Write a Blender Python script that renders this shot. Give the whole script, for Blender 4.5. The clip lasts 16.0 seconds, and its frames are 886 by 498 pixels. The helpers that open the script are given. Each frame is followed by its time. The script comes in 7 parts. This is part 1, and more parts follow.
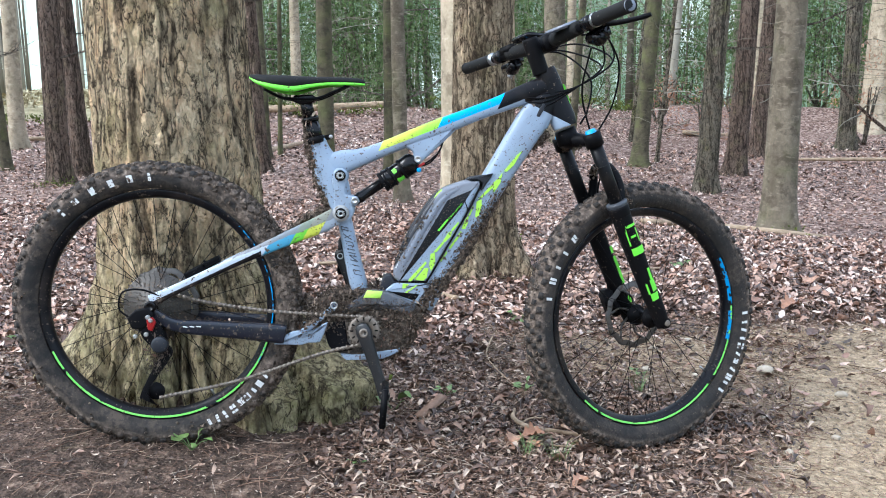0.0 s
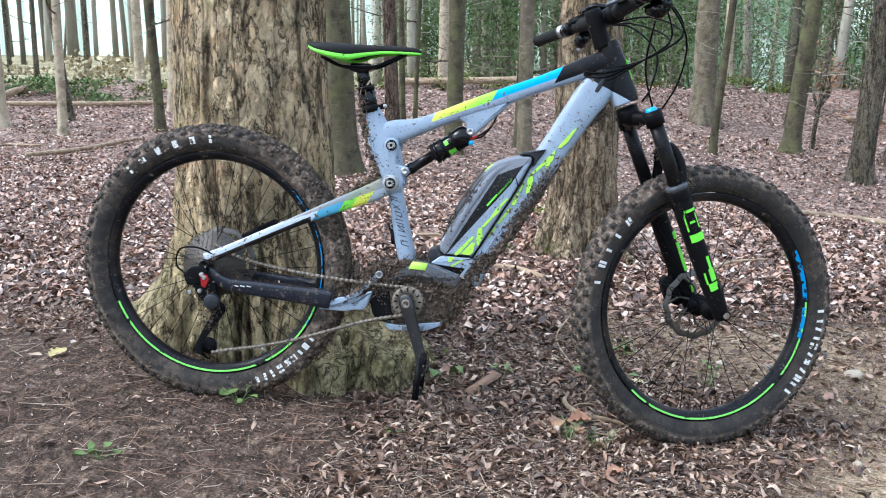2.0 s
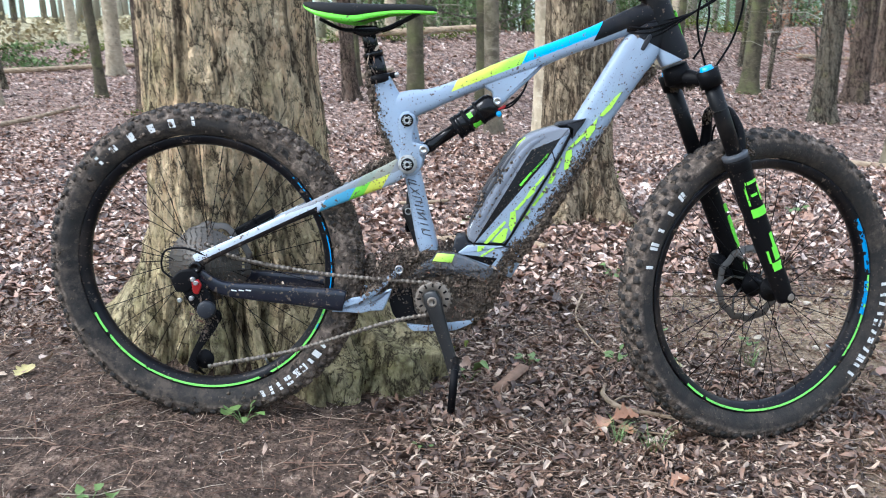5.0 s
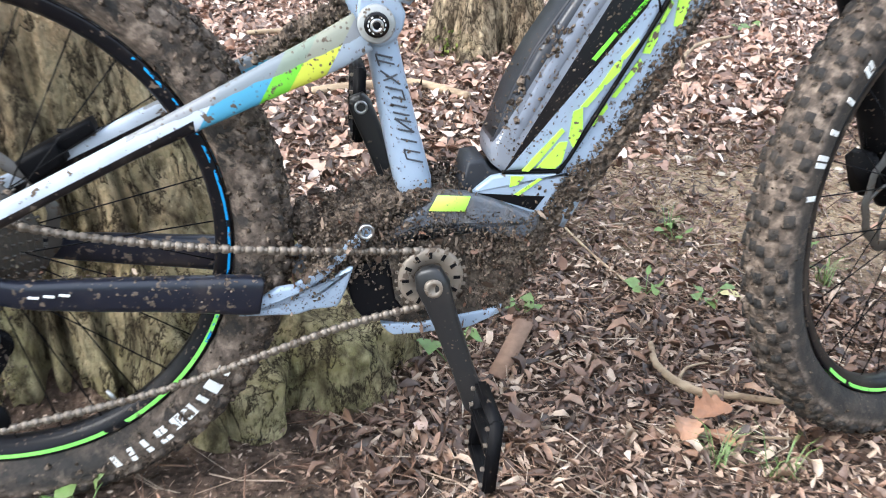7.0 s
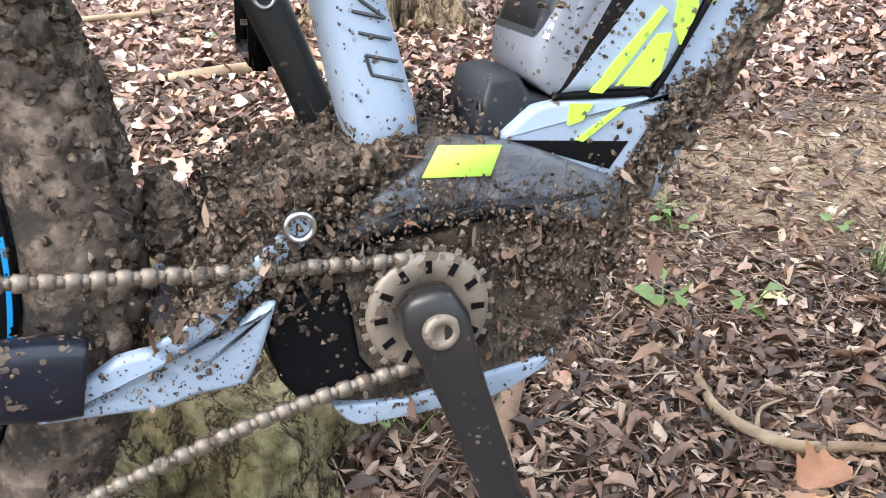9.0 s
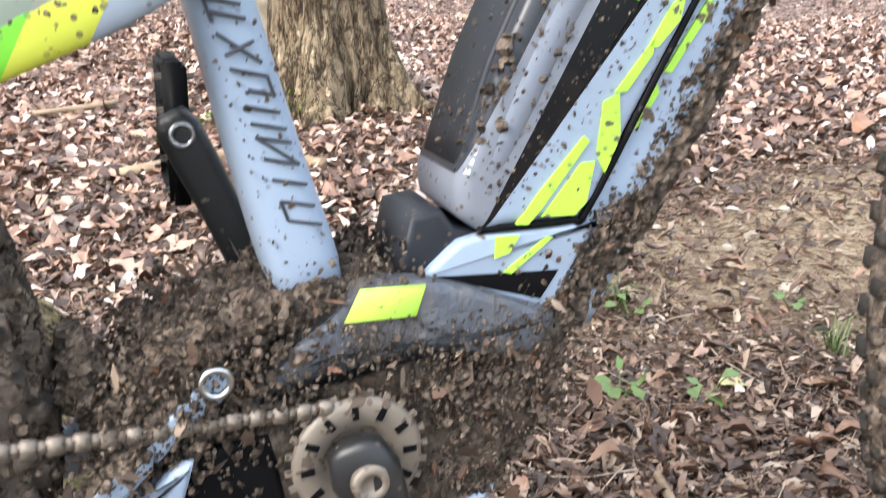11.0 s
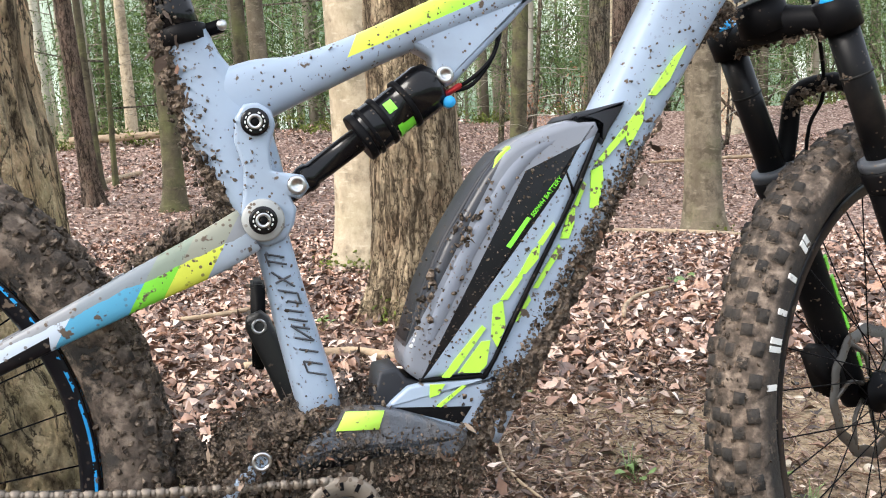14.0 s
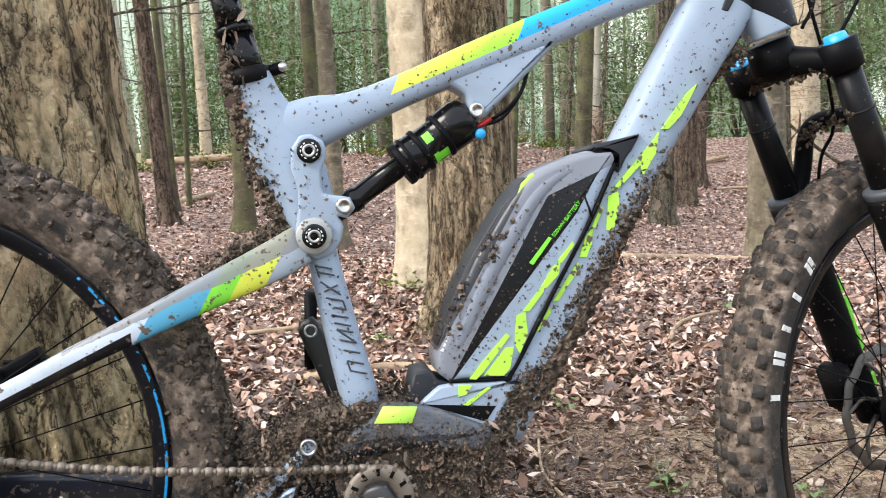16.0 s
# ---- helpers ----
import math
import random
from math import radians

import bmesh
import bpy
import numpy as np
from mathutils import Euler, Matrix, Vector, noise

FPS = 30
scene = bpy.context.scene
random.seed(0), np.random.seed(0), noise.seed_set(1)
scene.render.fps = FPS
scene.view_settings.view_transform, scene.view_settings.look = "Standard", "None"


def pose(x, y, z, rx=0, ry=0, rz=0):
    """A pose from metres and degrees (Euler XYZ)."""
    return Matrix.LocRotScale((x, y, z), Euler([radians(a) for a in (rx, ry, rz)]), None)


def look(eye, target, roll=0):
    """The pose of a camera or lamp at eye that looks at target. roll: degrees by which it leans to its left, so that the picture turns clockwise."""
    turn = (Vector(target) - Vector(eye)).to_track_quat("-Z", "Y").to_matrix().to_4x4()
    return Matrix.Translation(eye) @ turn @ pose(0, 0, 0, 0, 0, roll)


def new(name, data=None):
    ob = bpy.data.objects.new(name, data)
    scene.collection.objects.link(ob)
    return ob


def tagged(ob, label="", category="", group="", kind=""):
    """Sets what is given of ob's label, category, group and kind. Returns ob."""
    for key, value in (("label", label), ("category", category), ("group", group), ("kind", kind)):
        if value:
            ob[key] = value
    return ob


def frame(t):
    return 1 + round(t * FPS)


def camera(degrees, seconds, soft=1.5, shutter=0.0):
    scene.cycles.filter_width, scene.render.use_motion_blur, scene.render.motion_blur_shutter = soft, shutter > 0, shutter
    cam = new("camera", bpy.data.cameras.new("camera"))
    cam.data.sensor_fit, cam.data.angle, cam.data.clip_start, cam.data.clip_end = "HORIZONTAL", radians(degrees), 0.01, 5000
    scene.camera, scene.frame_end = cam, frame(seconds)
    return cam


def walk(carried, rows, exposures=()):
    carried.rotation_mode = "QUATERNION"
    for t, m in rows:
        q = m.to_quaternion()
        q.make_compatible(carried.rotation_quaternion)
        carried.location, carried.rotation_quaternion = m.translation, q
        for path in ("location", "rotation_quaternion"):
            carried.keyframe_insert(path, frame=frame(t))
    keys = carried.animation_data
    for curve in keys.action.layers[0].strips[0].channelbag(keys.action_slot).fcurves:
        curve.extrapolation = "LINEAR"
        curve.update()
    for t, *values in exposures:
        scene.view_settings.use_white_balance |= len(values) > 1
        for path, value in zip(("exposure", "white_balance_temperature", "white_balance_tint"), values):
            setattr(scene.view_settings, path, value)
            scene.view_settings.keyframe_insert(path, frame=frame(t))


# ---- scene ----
cam = camera(53.2, 16.0, soft=1.0, shutter=0.35)
PATH = [
    (0, (0.04, 0.0, 0.954), (0.024, 1.963, 0.57), -0.8),
    (0.5, (0.06, 0.004, 0.963), (0.028, 1.967, 0.581), -0.9),
    (1, (0.173, 0.043, 0.949), (0.07, 1.999, 0.546), -0.3),
    (1.5, (0.257, 0.061, 0.946), (0.022, 2.0, 0.518), 0.1),
    (2, (0.284, 0.049, 0.943), (-0.06, 1.971, 0.507), 0.5),
    (2.5, (0.299, 0.038, 0.947), (-0.079, 1.953, 0.511), 0.0),
    (3, (0.316, 0.047, 0.947), (-0.075, 1.957, 0.504), -0.7),
    (3.2, (0.319, 0.055, 0.944), (-0.071, 1.965, 0.496), -0.8),
    (5.3, (-0.028, 0.415, 0.974), (-0.163, 2.318, 0.376), -1.6),
    (5.5, (-0.095, 0.493, 0.997), (-0.111, 2.382, 0.34), -1.8),
    (6, (-0.205, 0.669, 0.987), (-0.148, 2.509, 0.206), -0.6),
    (6.5, (-0.233, 0.996, 0.94), (-0.101, 2.802, 0.091), -0.3),
    (7, (-0.255, 1.237, 0.864), (-0.076, 2.981, -0.099), 0.0),
    (7.5, (-0.266, 1.459, 0.753), (0.005, 3.185, -0.22), -0.5),
    (8, (-0.286, 1.585, 0.644), (0.095, 3.304, -0.304), 0.2),
    (8.2, (-0.289, 1.613, 0.62), (0.118, 3.335, -0.311), 0.2),
    (10.5, (-0.272, 1.727, 0.609), (0.232, 3.432, -0.306), -0.2),
    (11, (-0.254, 1.712, 0.645), (0.29, 3.466, -0.146), -1.1),
    (11.5, (-0.242, 1.697, 0.674), (0.348, 3.484, -0.003), -1.4),
    (12, (-0.236, 1.669, 0.705), (0.389, 3.473, 0.109), -1.9),
    (12.5, (-0.234, 1.62, 0.719), (0.388, 3.447, 0.195), -2.4),
    (13, (-0.229, 1.519, 0.736), (0.309, 3.389, 0.274), -2.6),
    (13.5, (-0.213, 1.392, 0.74), (0.18, 3.316, 0.359), -3.1),
    (14, (-0.196, 1.315, 0.728), (0.118, 3.261, 0.391), -3.4),
    (14.5, (-0.177, 1.262, 0.734), (0.12, 3.214, 0.416), -4.0),
    (15, (-0.169, 1.227, 0.734), (0.119, 3.182, 0.429), -4.1),
    (15.5, (-0.184, 1.206, 0.734), (0.063, 3.17, 0.446), -3.4),
    (16, (-0.174, 1.199, 0.735), (-0.002, 3.173, 0.459), -3.1),
]
EXPOSURES = [(0.0, 0.03, 5550, 7), (3.0, 0.05, 5550, 7), (5.5, 0.11, 5550, 7), (6.0, 0.25, 5600, 7), (7.0, 0.46, 5950, 8), (8.0, 0.60, 6250, 10), (10.5, 0.58, 6250, 10), (11.0, 0.52, 6300, 10), (11.5, 0.25, 6350, 10), (12.5, 0.08, 6450, 10), (13.5, 0.2, 6500, 10), (16.0, 0.17, 6450, 10)]
walk(cam, [(t, look(eye, target, roll)) for t, eye, target, roll in PATH], EXPOSURES)

# ---- sky and sun: an overcast winter day ----
SUN_UP, SUN_ROUND = 42.0, 250.0
world = bpy.data.worlds.new("overcast_sky")
scene.world = world
world.use_nodes = True
wt = world.node_tree
sky = wt.nodes.new("ShaderNodeTexSky")
sky.sky_type, sky.sun_disc = "NISHITA", False
sky.sun_elevation, sky.sun_rotation = radians(SUN_UP), radians(SUN_ROUND)
sky.air_density, sky.dust_density, sky.ozone_density = 1.0, 6.0, 0.6
soft_white = wt.nodes.new("ShaderNodeMixRGB")
soft_white.inputs[0].default_value = 0.65
soft_white.inputs[2].default_value = (8.6, 9.3, 10.4, 1)
wt.links.new(sky.outputs[0], soft_white.inputs[1])
back = wt.nodes["Background"]
wt.links.new(soft_white.outputs[0], back.inputs[0])
back.inputs[1].default_value = 0.27
sun = new("sun", bpy.data.lights.new("sun", "SUN"))
sun.data.energy, sun.data.angle, sun.data.color = 2.6, radians(22), (1.0, 0.97, 0.92)
az = radians(SUN_ROUND)
sun.matrix_world = look((0, 0, 0), (-math.sin(az) * math.cos(radians(SUN_UP)), -math.cos(az) * math.cos(radians(SUN_UP)), -math.sin(radians(SUN_UP))))


# ---- materials ----
class Nodes:
    """A short hand for node materials."""

    def __init__(self, name, rough=0.7, metal=0.0, spec=0.5):
        self.mat = bpy.data.materials.new(name)
        self.mat.use_nodes = True
        self.t = self.mat.node_tree
        self.bsdf = self.t.nodes["Principled BSDF"]
        self.bsdf.inputs["Roughness"].default_value = rough
        self.bsdf.inputs["Metallic"].default_value = metal
        self.bsdf.inputs["Specular IOR Level"].default_value = spec
        self.co = self.t.nodes.new("ShaderNodeTexCoord").outputs["Object"]

    def put(self, socket, value):
        if isinstance(value, bpy.types.NodeSocket):
            self.t.links.new(value, socket)
        else:
            socket.default_value = value

    def scaled(self, co, s):
        m = self.t.nodes.new("ShaderNodeMapping")
        self.put(m.inputs["Vector"], co)
        m.inputs["Scale"].default_value = s
        return m.outputs[0]

    def noise(self, scale, detail=5, co=None, rough=0.6, stretch=None):
        n = self.t.nodes.new("ShaderNodeTexNoise")
        src = co or self.co
        if stretch:
            src = self.scaled(src, stretch)
        self.put(n.inputs["Vector"], src)
        n.inputs["Scale"].default_value, n.inputs["Detail"].default_value, n.inputs["Roughness"].default_value = scale, detail, rough
        return n.outputs[0]

    def cells(self, scale, co=None, stretch=None, feature="F1", out=0):
        n = self.t.nodes.new("ShaderNodeTexVoronoi")
        n.feature = feature
        src = co or self.co
        if stretch:
            src = self.scaled(src, stretch)
        self.put(n.inputs["Vector"], src)
        n.inputs["Scale"].default_value = scale
        return n.outputs[out]

    def math(self, op, a, b=0.0, c=0.0):
        n = self.t.nodes.new("ShaderNodeMath")
        n.operation = op
        self.put(n.inputs[0], a), self.put(n.inputs[1], b), self.put(n.inputs[2], c)
        return n.outputs[0]

    def ramp(self, fac, *stops):
        n = self.t.nodes.new("ShaderNodeValToRGB")
        self.put(n.inputs[0], fac)
        while len(n.color_ramp.elements) < len(stops):
            n.color_ramp.elements.new(0.5)
        for e, (p, c) in zip(n.color_ramp.elements, stops):
            e.position = p
            e.color = (*c, 1) if isinstance(c, tuple) else (c, c, c, 1)
        return n.outputs[0]

    def mix(self, fac, a, b, mode="MIX"):
        n = self.t.nodes.new("ShaderNodeMixRGB")
        n.blend_type = mode
        for s, v in zip(n.inputs, (fac, a, b)):
            self.put(s, (*v, 1) if isinstance(v, tuple) and len(v) == 3 else v)
        return n.outputs[0]

    def xyz(self):
        n = self.t.nodes.new("ShaderNodeSeparateXYZ")
        self.put(n.inputs[0], self.co)
        return n.outputs

    def done(self, colour, bump=None, strength=0.4, dist=0.01, rough=None):
        self.put(self.bsdf.inputs["Base Color"], (*colour, 1) if isinstance(colour, tuple) else colour)
        if rough is not None:
            self.put(self.bsdf.inputs["Roughness"], rough)
        if bump is not None:
            b = self.t.nodes.new("ShaderNodeBump")
            b.inputs["Strength"].default_value, b.inputs["Distance"].default_value = strength, dist
            self.put(b.inputs["Height"], bump)
            self.put(self.bsdf.inputs["Normal"], b.outputs[0])
        return self.mat

    def island(self):
        return self.t.nodes.new("ShaderNodeNewGeometry").outputs["Random Per Island"]

    def each(self):
        return self.t.nodes.new("ShaderNodeObjectInfo").outputs["Random"]


MUD = (0.12, 0.085, 0.06)


def muddy(n, colour, amount=0.5, rough=0.4, fine=True):
    """Dried splashes and specks of mud over a base colour; returns colour and roughness."""
    film = n.ramp(n.noise(9, 6), (0.52, 0.0), (0.8, min(1.0, 0.5 * amount)))
    specks = n.ramp(n.noise(70, 3), (0.70 - 0.10 * amount, 0.0), (0.74 - 0.10 * amount, 1.0))
    drops = n.ramp(n.cells(120), (0.12 + 0.06 * amount, 1.0), (0.17 + 0.06 * amount, 0.0))
    gate = n.ramp(n.noise(14, 2), (0.5 - 0.12 * amount, 0.0), (0.62, 1.0))
    m = n.math("MAXIMUM", film, n.math("MAXIMUM", specks, n.math("MULTIPLY", drops, gate)) if fine else specks)
    tone = n.mix(n.noise(40, 4), tuple(0.45 * v for v in MUD), (0.17, 0.13, 0.1))
    return n.mix(m, colour, tone), n.math("MAXIMUM", rough, n.math("MULTIPLY", m, 0.9)), m


def paint(name, colour, amount=0.4, rough=0.3, metal=0.0, spec=0.5):
    n = Nodes(name, rough, metal, spec)
    tint = n.mix(n.noise(3, 3), tuple(0.92 * c for c in colour), colour)
    c, r, m = muddy(n, tint, amount, rough)
    return n.done(c, m, 0.25, 0.002, r)


def bark(name, dark, mid, light, scale=1.0, green=0.3, smooth=False, foot=0.0):
    """Plated, fissured bark, or a smooth kind with faint bands."""
    n = Nodes(name, 0.9, 0, 0.2)
    warp = n.t.nodes.new("ShaderNodeVectorMath")
    warp.operation = "MULTIPLY_ADD"
    wobble = n.t.nodes.new("ShaderNodeTexNoise")
    wobble.inputs["Scale"].default_value, wobble.inputs["Detail"].default_value = 11 * scale, 5
    n.put(wobble.inputs["Vector"], n.co)
    n.put(warp.inputs[0], wobble.outputs["Color"])
    warp.inputs[1].default_value = (0.032, 0.032, 0.10)
    n.put(warp.inputs[2], n.co)
    co = warp.outputs[0]
    ridges = n.noise(26 * scale, 8, co=co, stretch=(1, 1, 0.3) if not smooth else (1, 1, 0.9), rough=0.72)
    fine = n.noise(130 * scale, 6, stretch=(1, 1, 0.5))
    blot = n.noise(4.3, 7)
    if smooth:
        c = n.ramp(ridges, (0.2, tuple(0.5 * (p + q) for p, q in zip(dark, mid))), (0.5, mid), (0.85, light))
        c = n.mix(n.ramp(n.noise(5, 6, stretch=(1, 1, 0.3)), (0.42, 0.0), (0.75, 0.75)), c, dark)
        c = n.mix(n.ramp(n.noise(9, 7, rough=0.65), (0.50, 0.0), (0.62, 0.65)), c, tuple(0.8 * v for v in dark))
        c = n.mix(n.ramp(n.noise(22, 5, stretch=(0.5, 0.5, 1.6)), (0.58, 0.0), (0.66, 0.5)), c, light)
        c = n.mix(n.ramp(fine, (0.55, 0.0), (0.85, 0.5)), c, dark)
        h = n.math("ADD", n.math("MULTIPLY", ridges, 0.3), n.math("MULTIPLY", fine, 0.2))
    else:
        gap = n.cells(27 * scale, co=co, stretch=(1, 1, 0.13), feature="DISTANCE_TO_EDGE")
        torn = n.math("MULTIPLY", n.math("SUBTRACT", n.noise(48 * scale, 8, rough=0.78, stretch=(1, 1, 0.55)), 0.5), 0.34)
        gap = n.math("ADD", gap, torn)
        gate = n.ramp(n.noise(13 * scale, 4), (0.48, 0.0), (0.62, 1.0))
        flake = n.cells(30 * scale, co=co, stretch=(1, 1, 0.5), feature="DISTANCE_TO_EDGE")
        flake = n.math("ADD", flake, torn)
        tone = n.noise(24 * scale, 4, co=co, stretch=(1, 1, 0.6))
        deep = n.math("ABSOLUTE", n.math("SUBTRACT", n.noise(9 * scale, 3, co=co, stretch=(1, 1, 0.10)), 0.5))
        deep = n.math("ADD", deep, n.math("MULTIPLY", torn, 0.25))
        rift = n.math("ABSOLUTE", n.math("SUBTRACT", n.noise(15 * scale, 7, co=co, stretch=(1, 1, 0.36), rough=0.62), 0.5))
        shard = n.math("ABSOLUTE", n.math("SUBTRACT", n.noise(34 * scale, 6, stretch=(1, 1, 0.55), rough=0.65), 0.47))
        c = n.ramp(ridges, (0.30, mid), (0.62, light))
        c = n.mix(n.math("MULTIPLY", n.ramp(tone, (0.36, 0.6), (0.55, 0.0)), 0.5), c, tuple(0.66 * v for v in mid))
        c = n.mix(n.ramp(n.noise(12, 4), (0.52, 0.0), (0.66, 0.5)), c, (0.80 * mid[0] + 0.08, 0.70 * mid[1] + 0.045, 0.66 * mid[2] + 0.03))
        c = n.mix(n.ramp(blot, (0.58 - 0.2 * green, 0.0), (0.66, min(1, green * 1.7))), c, (0.27, 0.28, 0.085))
        c = n.mix(n.ramp(n.noise(17, 5), (0.60, 0.0), (0.68, 0.5 * green)), c, (0.42, 0.46, 0.30))
        open_bark = 1.0
        if foot:  # algae and moss grow thick over the lowest half metre and fill the small cracks; the foot's shade is mixed into their colour
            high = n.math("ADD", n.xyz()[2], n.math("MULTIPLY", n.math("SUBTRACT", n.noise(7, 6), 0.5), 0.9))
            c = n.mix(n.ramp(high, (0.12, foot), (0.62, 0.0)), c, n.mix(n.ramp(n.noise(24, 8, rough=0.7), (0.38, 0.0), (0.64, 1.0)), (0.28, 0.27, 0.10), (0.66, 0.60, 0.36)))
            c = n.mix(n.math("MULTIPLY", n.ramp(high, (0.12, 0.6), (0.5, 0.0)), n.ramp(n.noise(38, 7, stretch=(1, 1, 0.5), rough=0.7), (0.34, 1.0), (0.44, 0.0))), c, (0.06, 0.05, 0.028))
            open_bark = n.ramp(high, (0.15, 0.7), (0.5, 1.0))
        c = n.mix(n.ramp(fine, (0.5, 0.0), (0.8, 0.4)), c, dark)
        c = n.mix(n.math("MULTIPLY", n.ramp(flake, (0.0, 0.5), (0.10, 0.0)), n.ramp(n.noise(16 * scale, 3), (0.48, 0.0), (0.62, 1.0))), c, tuple(1.1 * v for v in dark))
        c = n.mix(n.math("MULTIPLY", n.ramp(shard, (0.0, 0.95), (0.022, 0.0)), n.ramp(n.noise(11 * scale, 3), (0.40, 0.1), (0.54, 1.0))), c, tuple(0.6 * v for v in dark))
        c = n.mix(n.ramp(rift, (0.0, 1.0), (0.022, 0.0)), c, tuple(0.3 * v for v in dark))
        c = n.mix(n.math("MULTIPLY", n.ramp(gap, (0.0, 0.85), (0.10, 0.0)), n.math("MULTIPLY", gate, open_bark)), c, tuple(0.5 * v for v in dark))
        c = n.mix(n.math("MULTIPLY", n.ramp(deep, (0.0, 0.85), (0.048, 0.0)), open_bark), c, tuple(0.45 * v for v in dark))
        # shade of the valleys between ridges, painted into the colour
        c = n.mix(n.ramp(n.noise(15 * scale, 5, co=co, stretch=(1, 1, 0.16), rough=0.6), (0.27, 0.5), (0.34, 0.0)), c, tuple(0.9 * v for v in dark))
        h = n.math("ADD", n.math("MULTIPLY", ridges, 0.35), n.math("MULTIPLY", fine, 0.2))
        h = n.math("ADD", h, n.math("ADD", n.math("MULTIPLY", n.ramp(gap, (0.0, 0.0), (0.09, 0.7)), gate), n.math("ADD", n.ramp(flake, (0.0, 0.0), (0.14, 0.25)), n.math("ADD", n.ramp(rift, (0.0, 0.0), (0.04, 1.0)), n.ramp(shard, (0.0, 0.0), (0.04, 0.6))))))
        h = n.math("ADD", h, n.ramp(deep, (0.0, 0.0), (0.09, 0.8)))
        h = n.math("ADD", h, n.ramp(n.noise(15 * scale, 5, co=co, stretch=(1, 1, 0.16), rough=0.6), (0.34, 0.0), (0.56, 0.9)))
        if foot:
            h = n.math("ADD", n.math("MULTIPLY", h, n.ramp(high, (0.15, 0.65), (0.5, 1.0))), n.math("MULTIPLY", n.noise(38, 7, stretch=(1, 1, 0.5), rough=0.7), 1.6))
    if smooth:
        c = n.mix(n.ramp(blot, (0.54 - 0.2 * green, 0.0), (0.70, min(1, green * 1.4))), c, (0.145, 0.16, 0.06))
    return n.done(c, h, 0.9 if not smooth else 0.45, 0.025)


M = {}
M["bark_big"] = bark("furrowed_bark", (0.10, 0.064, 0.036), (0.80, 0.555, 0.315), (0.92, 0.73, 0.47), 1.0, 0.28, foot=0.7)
M["bark_mid"] = bark("grey_brown_bark", (0.13, 0.088, 0.052), (0.42, 0.315, 0.20), (0.64, 0.50, 0.33), 1.3, 0.16)
M["bark_brown"] = bark("dark_brown_bark", (0.06, 0.05, 0.036), (0.21, 0.175, 0.125), (0.33, 0.285, 0.21), 1.3, 0.3)
M["bark_red"] = bark("red_brown_bark", (0.065, 0.045, 0.033), (0.22, 0.155, 0.115), (0.34, 0.25, 0.19), 1.3, 0.12)
M["bark_pale"] = bark("pale_smooth_bark", (0.20, 0.16, 0.11), (0.46, 0.38, 0.27), (0.62, 0.54, 0.41), 0.8, 0.15, True)
M["bark_beech"] = bark("beech_bark", (0.065, 0.052, 0.036), (0.20, 0.165, 0.118), (0.33, 0.28, 0.21), 0.9, 0.2, True)
M["bark_olive"] = bark("dark_olive_bark", (0.035, 0.03, 0.02), (0.10, 0.085, 0.055), (0.17, 0.15, 0.10), 0.9, 0.45, True)
M["bark_far"] = bark("distant_bark", (0.10, 0.085, 0.065), (0.2, 0.17, 0.13), (0.32, 0.28, 0.22), 1.0, 0.2)

n = Nodes("forest_floor", 0.95, 0, 0.2)
px, py, pz = n.xyz()
soil = n.ramp(n.noise(28, 8), (0.25, (0.025, 0.017, 0.012)), (0.48, (0.09, 0.061, 0.045)), (0.6, (0.17, 0.114, 0.083)), (0.74, (0.36, 0.26, 0.19)))
litter = n.ramp(n.cells(24, out=1), (0.0, (0.05, 0.03, 0.023)), (0.35, (0.18, 0.11, 0.085)), (0.7, (0.38, 0.265, 0.215)), (1.0, (0.58, 0.46, 0.39)))
sand = n.ramp(n.noise(55, 8), (0.3, (0.24, 0.175, 0.11)), (0.55, (0.56, 0.42, 0.27)), (0.8, (0.74, 0.60, 0.42)))
edge = n.math("ADD", py, n.math("MULTIPLY", n.math("SUBTRACT", n.noise(1.6, 4), 0.5), 1.6))
far = n.ramp(n.math("MULTIPLY_ADD", edge, 0.25, -0.55), (0.2, 0.0), (0.45, 1.0))
rag = n.math("MULTIPLY", n.math("SUBTRACT", n.noise(3.2, 6), 0.5), 0.55)
across = n.math("ADD", n.math("ADD", n.math("MULTIPLY_ADD", py, -0.38, px), rag), 0.1)
wedge = n.math("ADD", n.math("MULTIPLY_ADD", py, 1.25, px), n.math("MULTIPLY_ADD", rag, 0.8, -3.8))
trod = n.math("MULTIPLY", n.math("MAXIMUM", n.ramp(across, (0.0, 0.0), (0.22, 1.0)), n.ramp(wedge, (0.0, 0.0), (0.4, 0.6))), n.ramp(n.math("MULTIPLY", across, 0.5), (0.62, 1.0), (0.85, 0.0)))
path_mask = n.math("MULTIPLY", trod, n.ramp(n.math("MULTIPLY_ADD", n.math("ADD", py, rag), 0.5, -1.0), (0.45, 1.0), (0.65, 0.0)))
patch = n.math("MULTIPLY", n.ramp(n.math("ABSOLUTE", n.math("ADD", n.math("SUBTRACT", py, 3.02), n.math("MULTIPLY", rag, 0.6))), (0.2, 1.0), (0.36, 0.0)), n.ramp(px, (0.1, 0.0), (0.4, 0.95)))
path_mask = n.math("MAXIMUM", path_mask, patch)
c = n.mix(far, soil, litter)
c = n.mix(n.math("MULTIPLY", path_mask, 0.95), c, sand)
c = n.mix(n.ramp(n.noise(3.1, 4), (0.63, 0.0), (0.75, 0.5)), c, (0.06, 0.075, 0.02))
c = n.mix(n.ramp(n.cells(85, out=1), (0.86, 0.0), (0.9, 0.8)), c, (0.05, 0.035, 0.026))
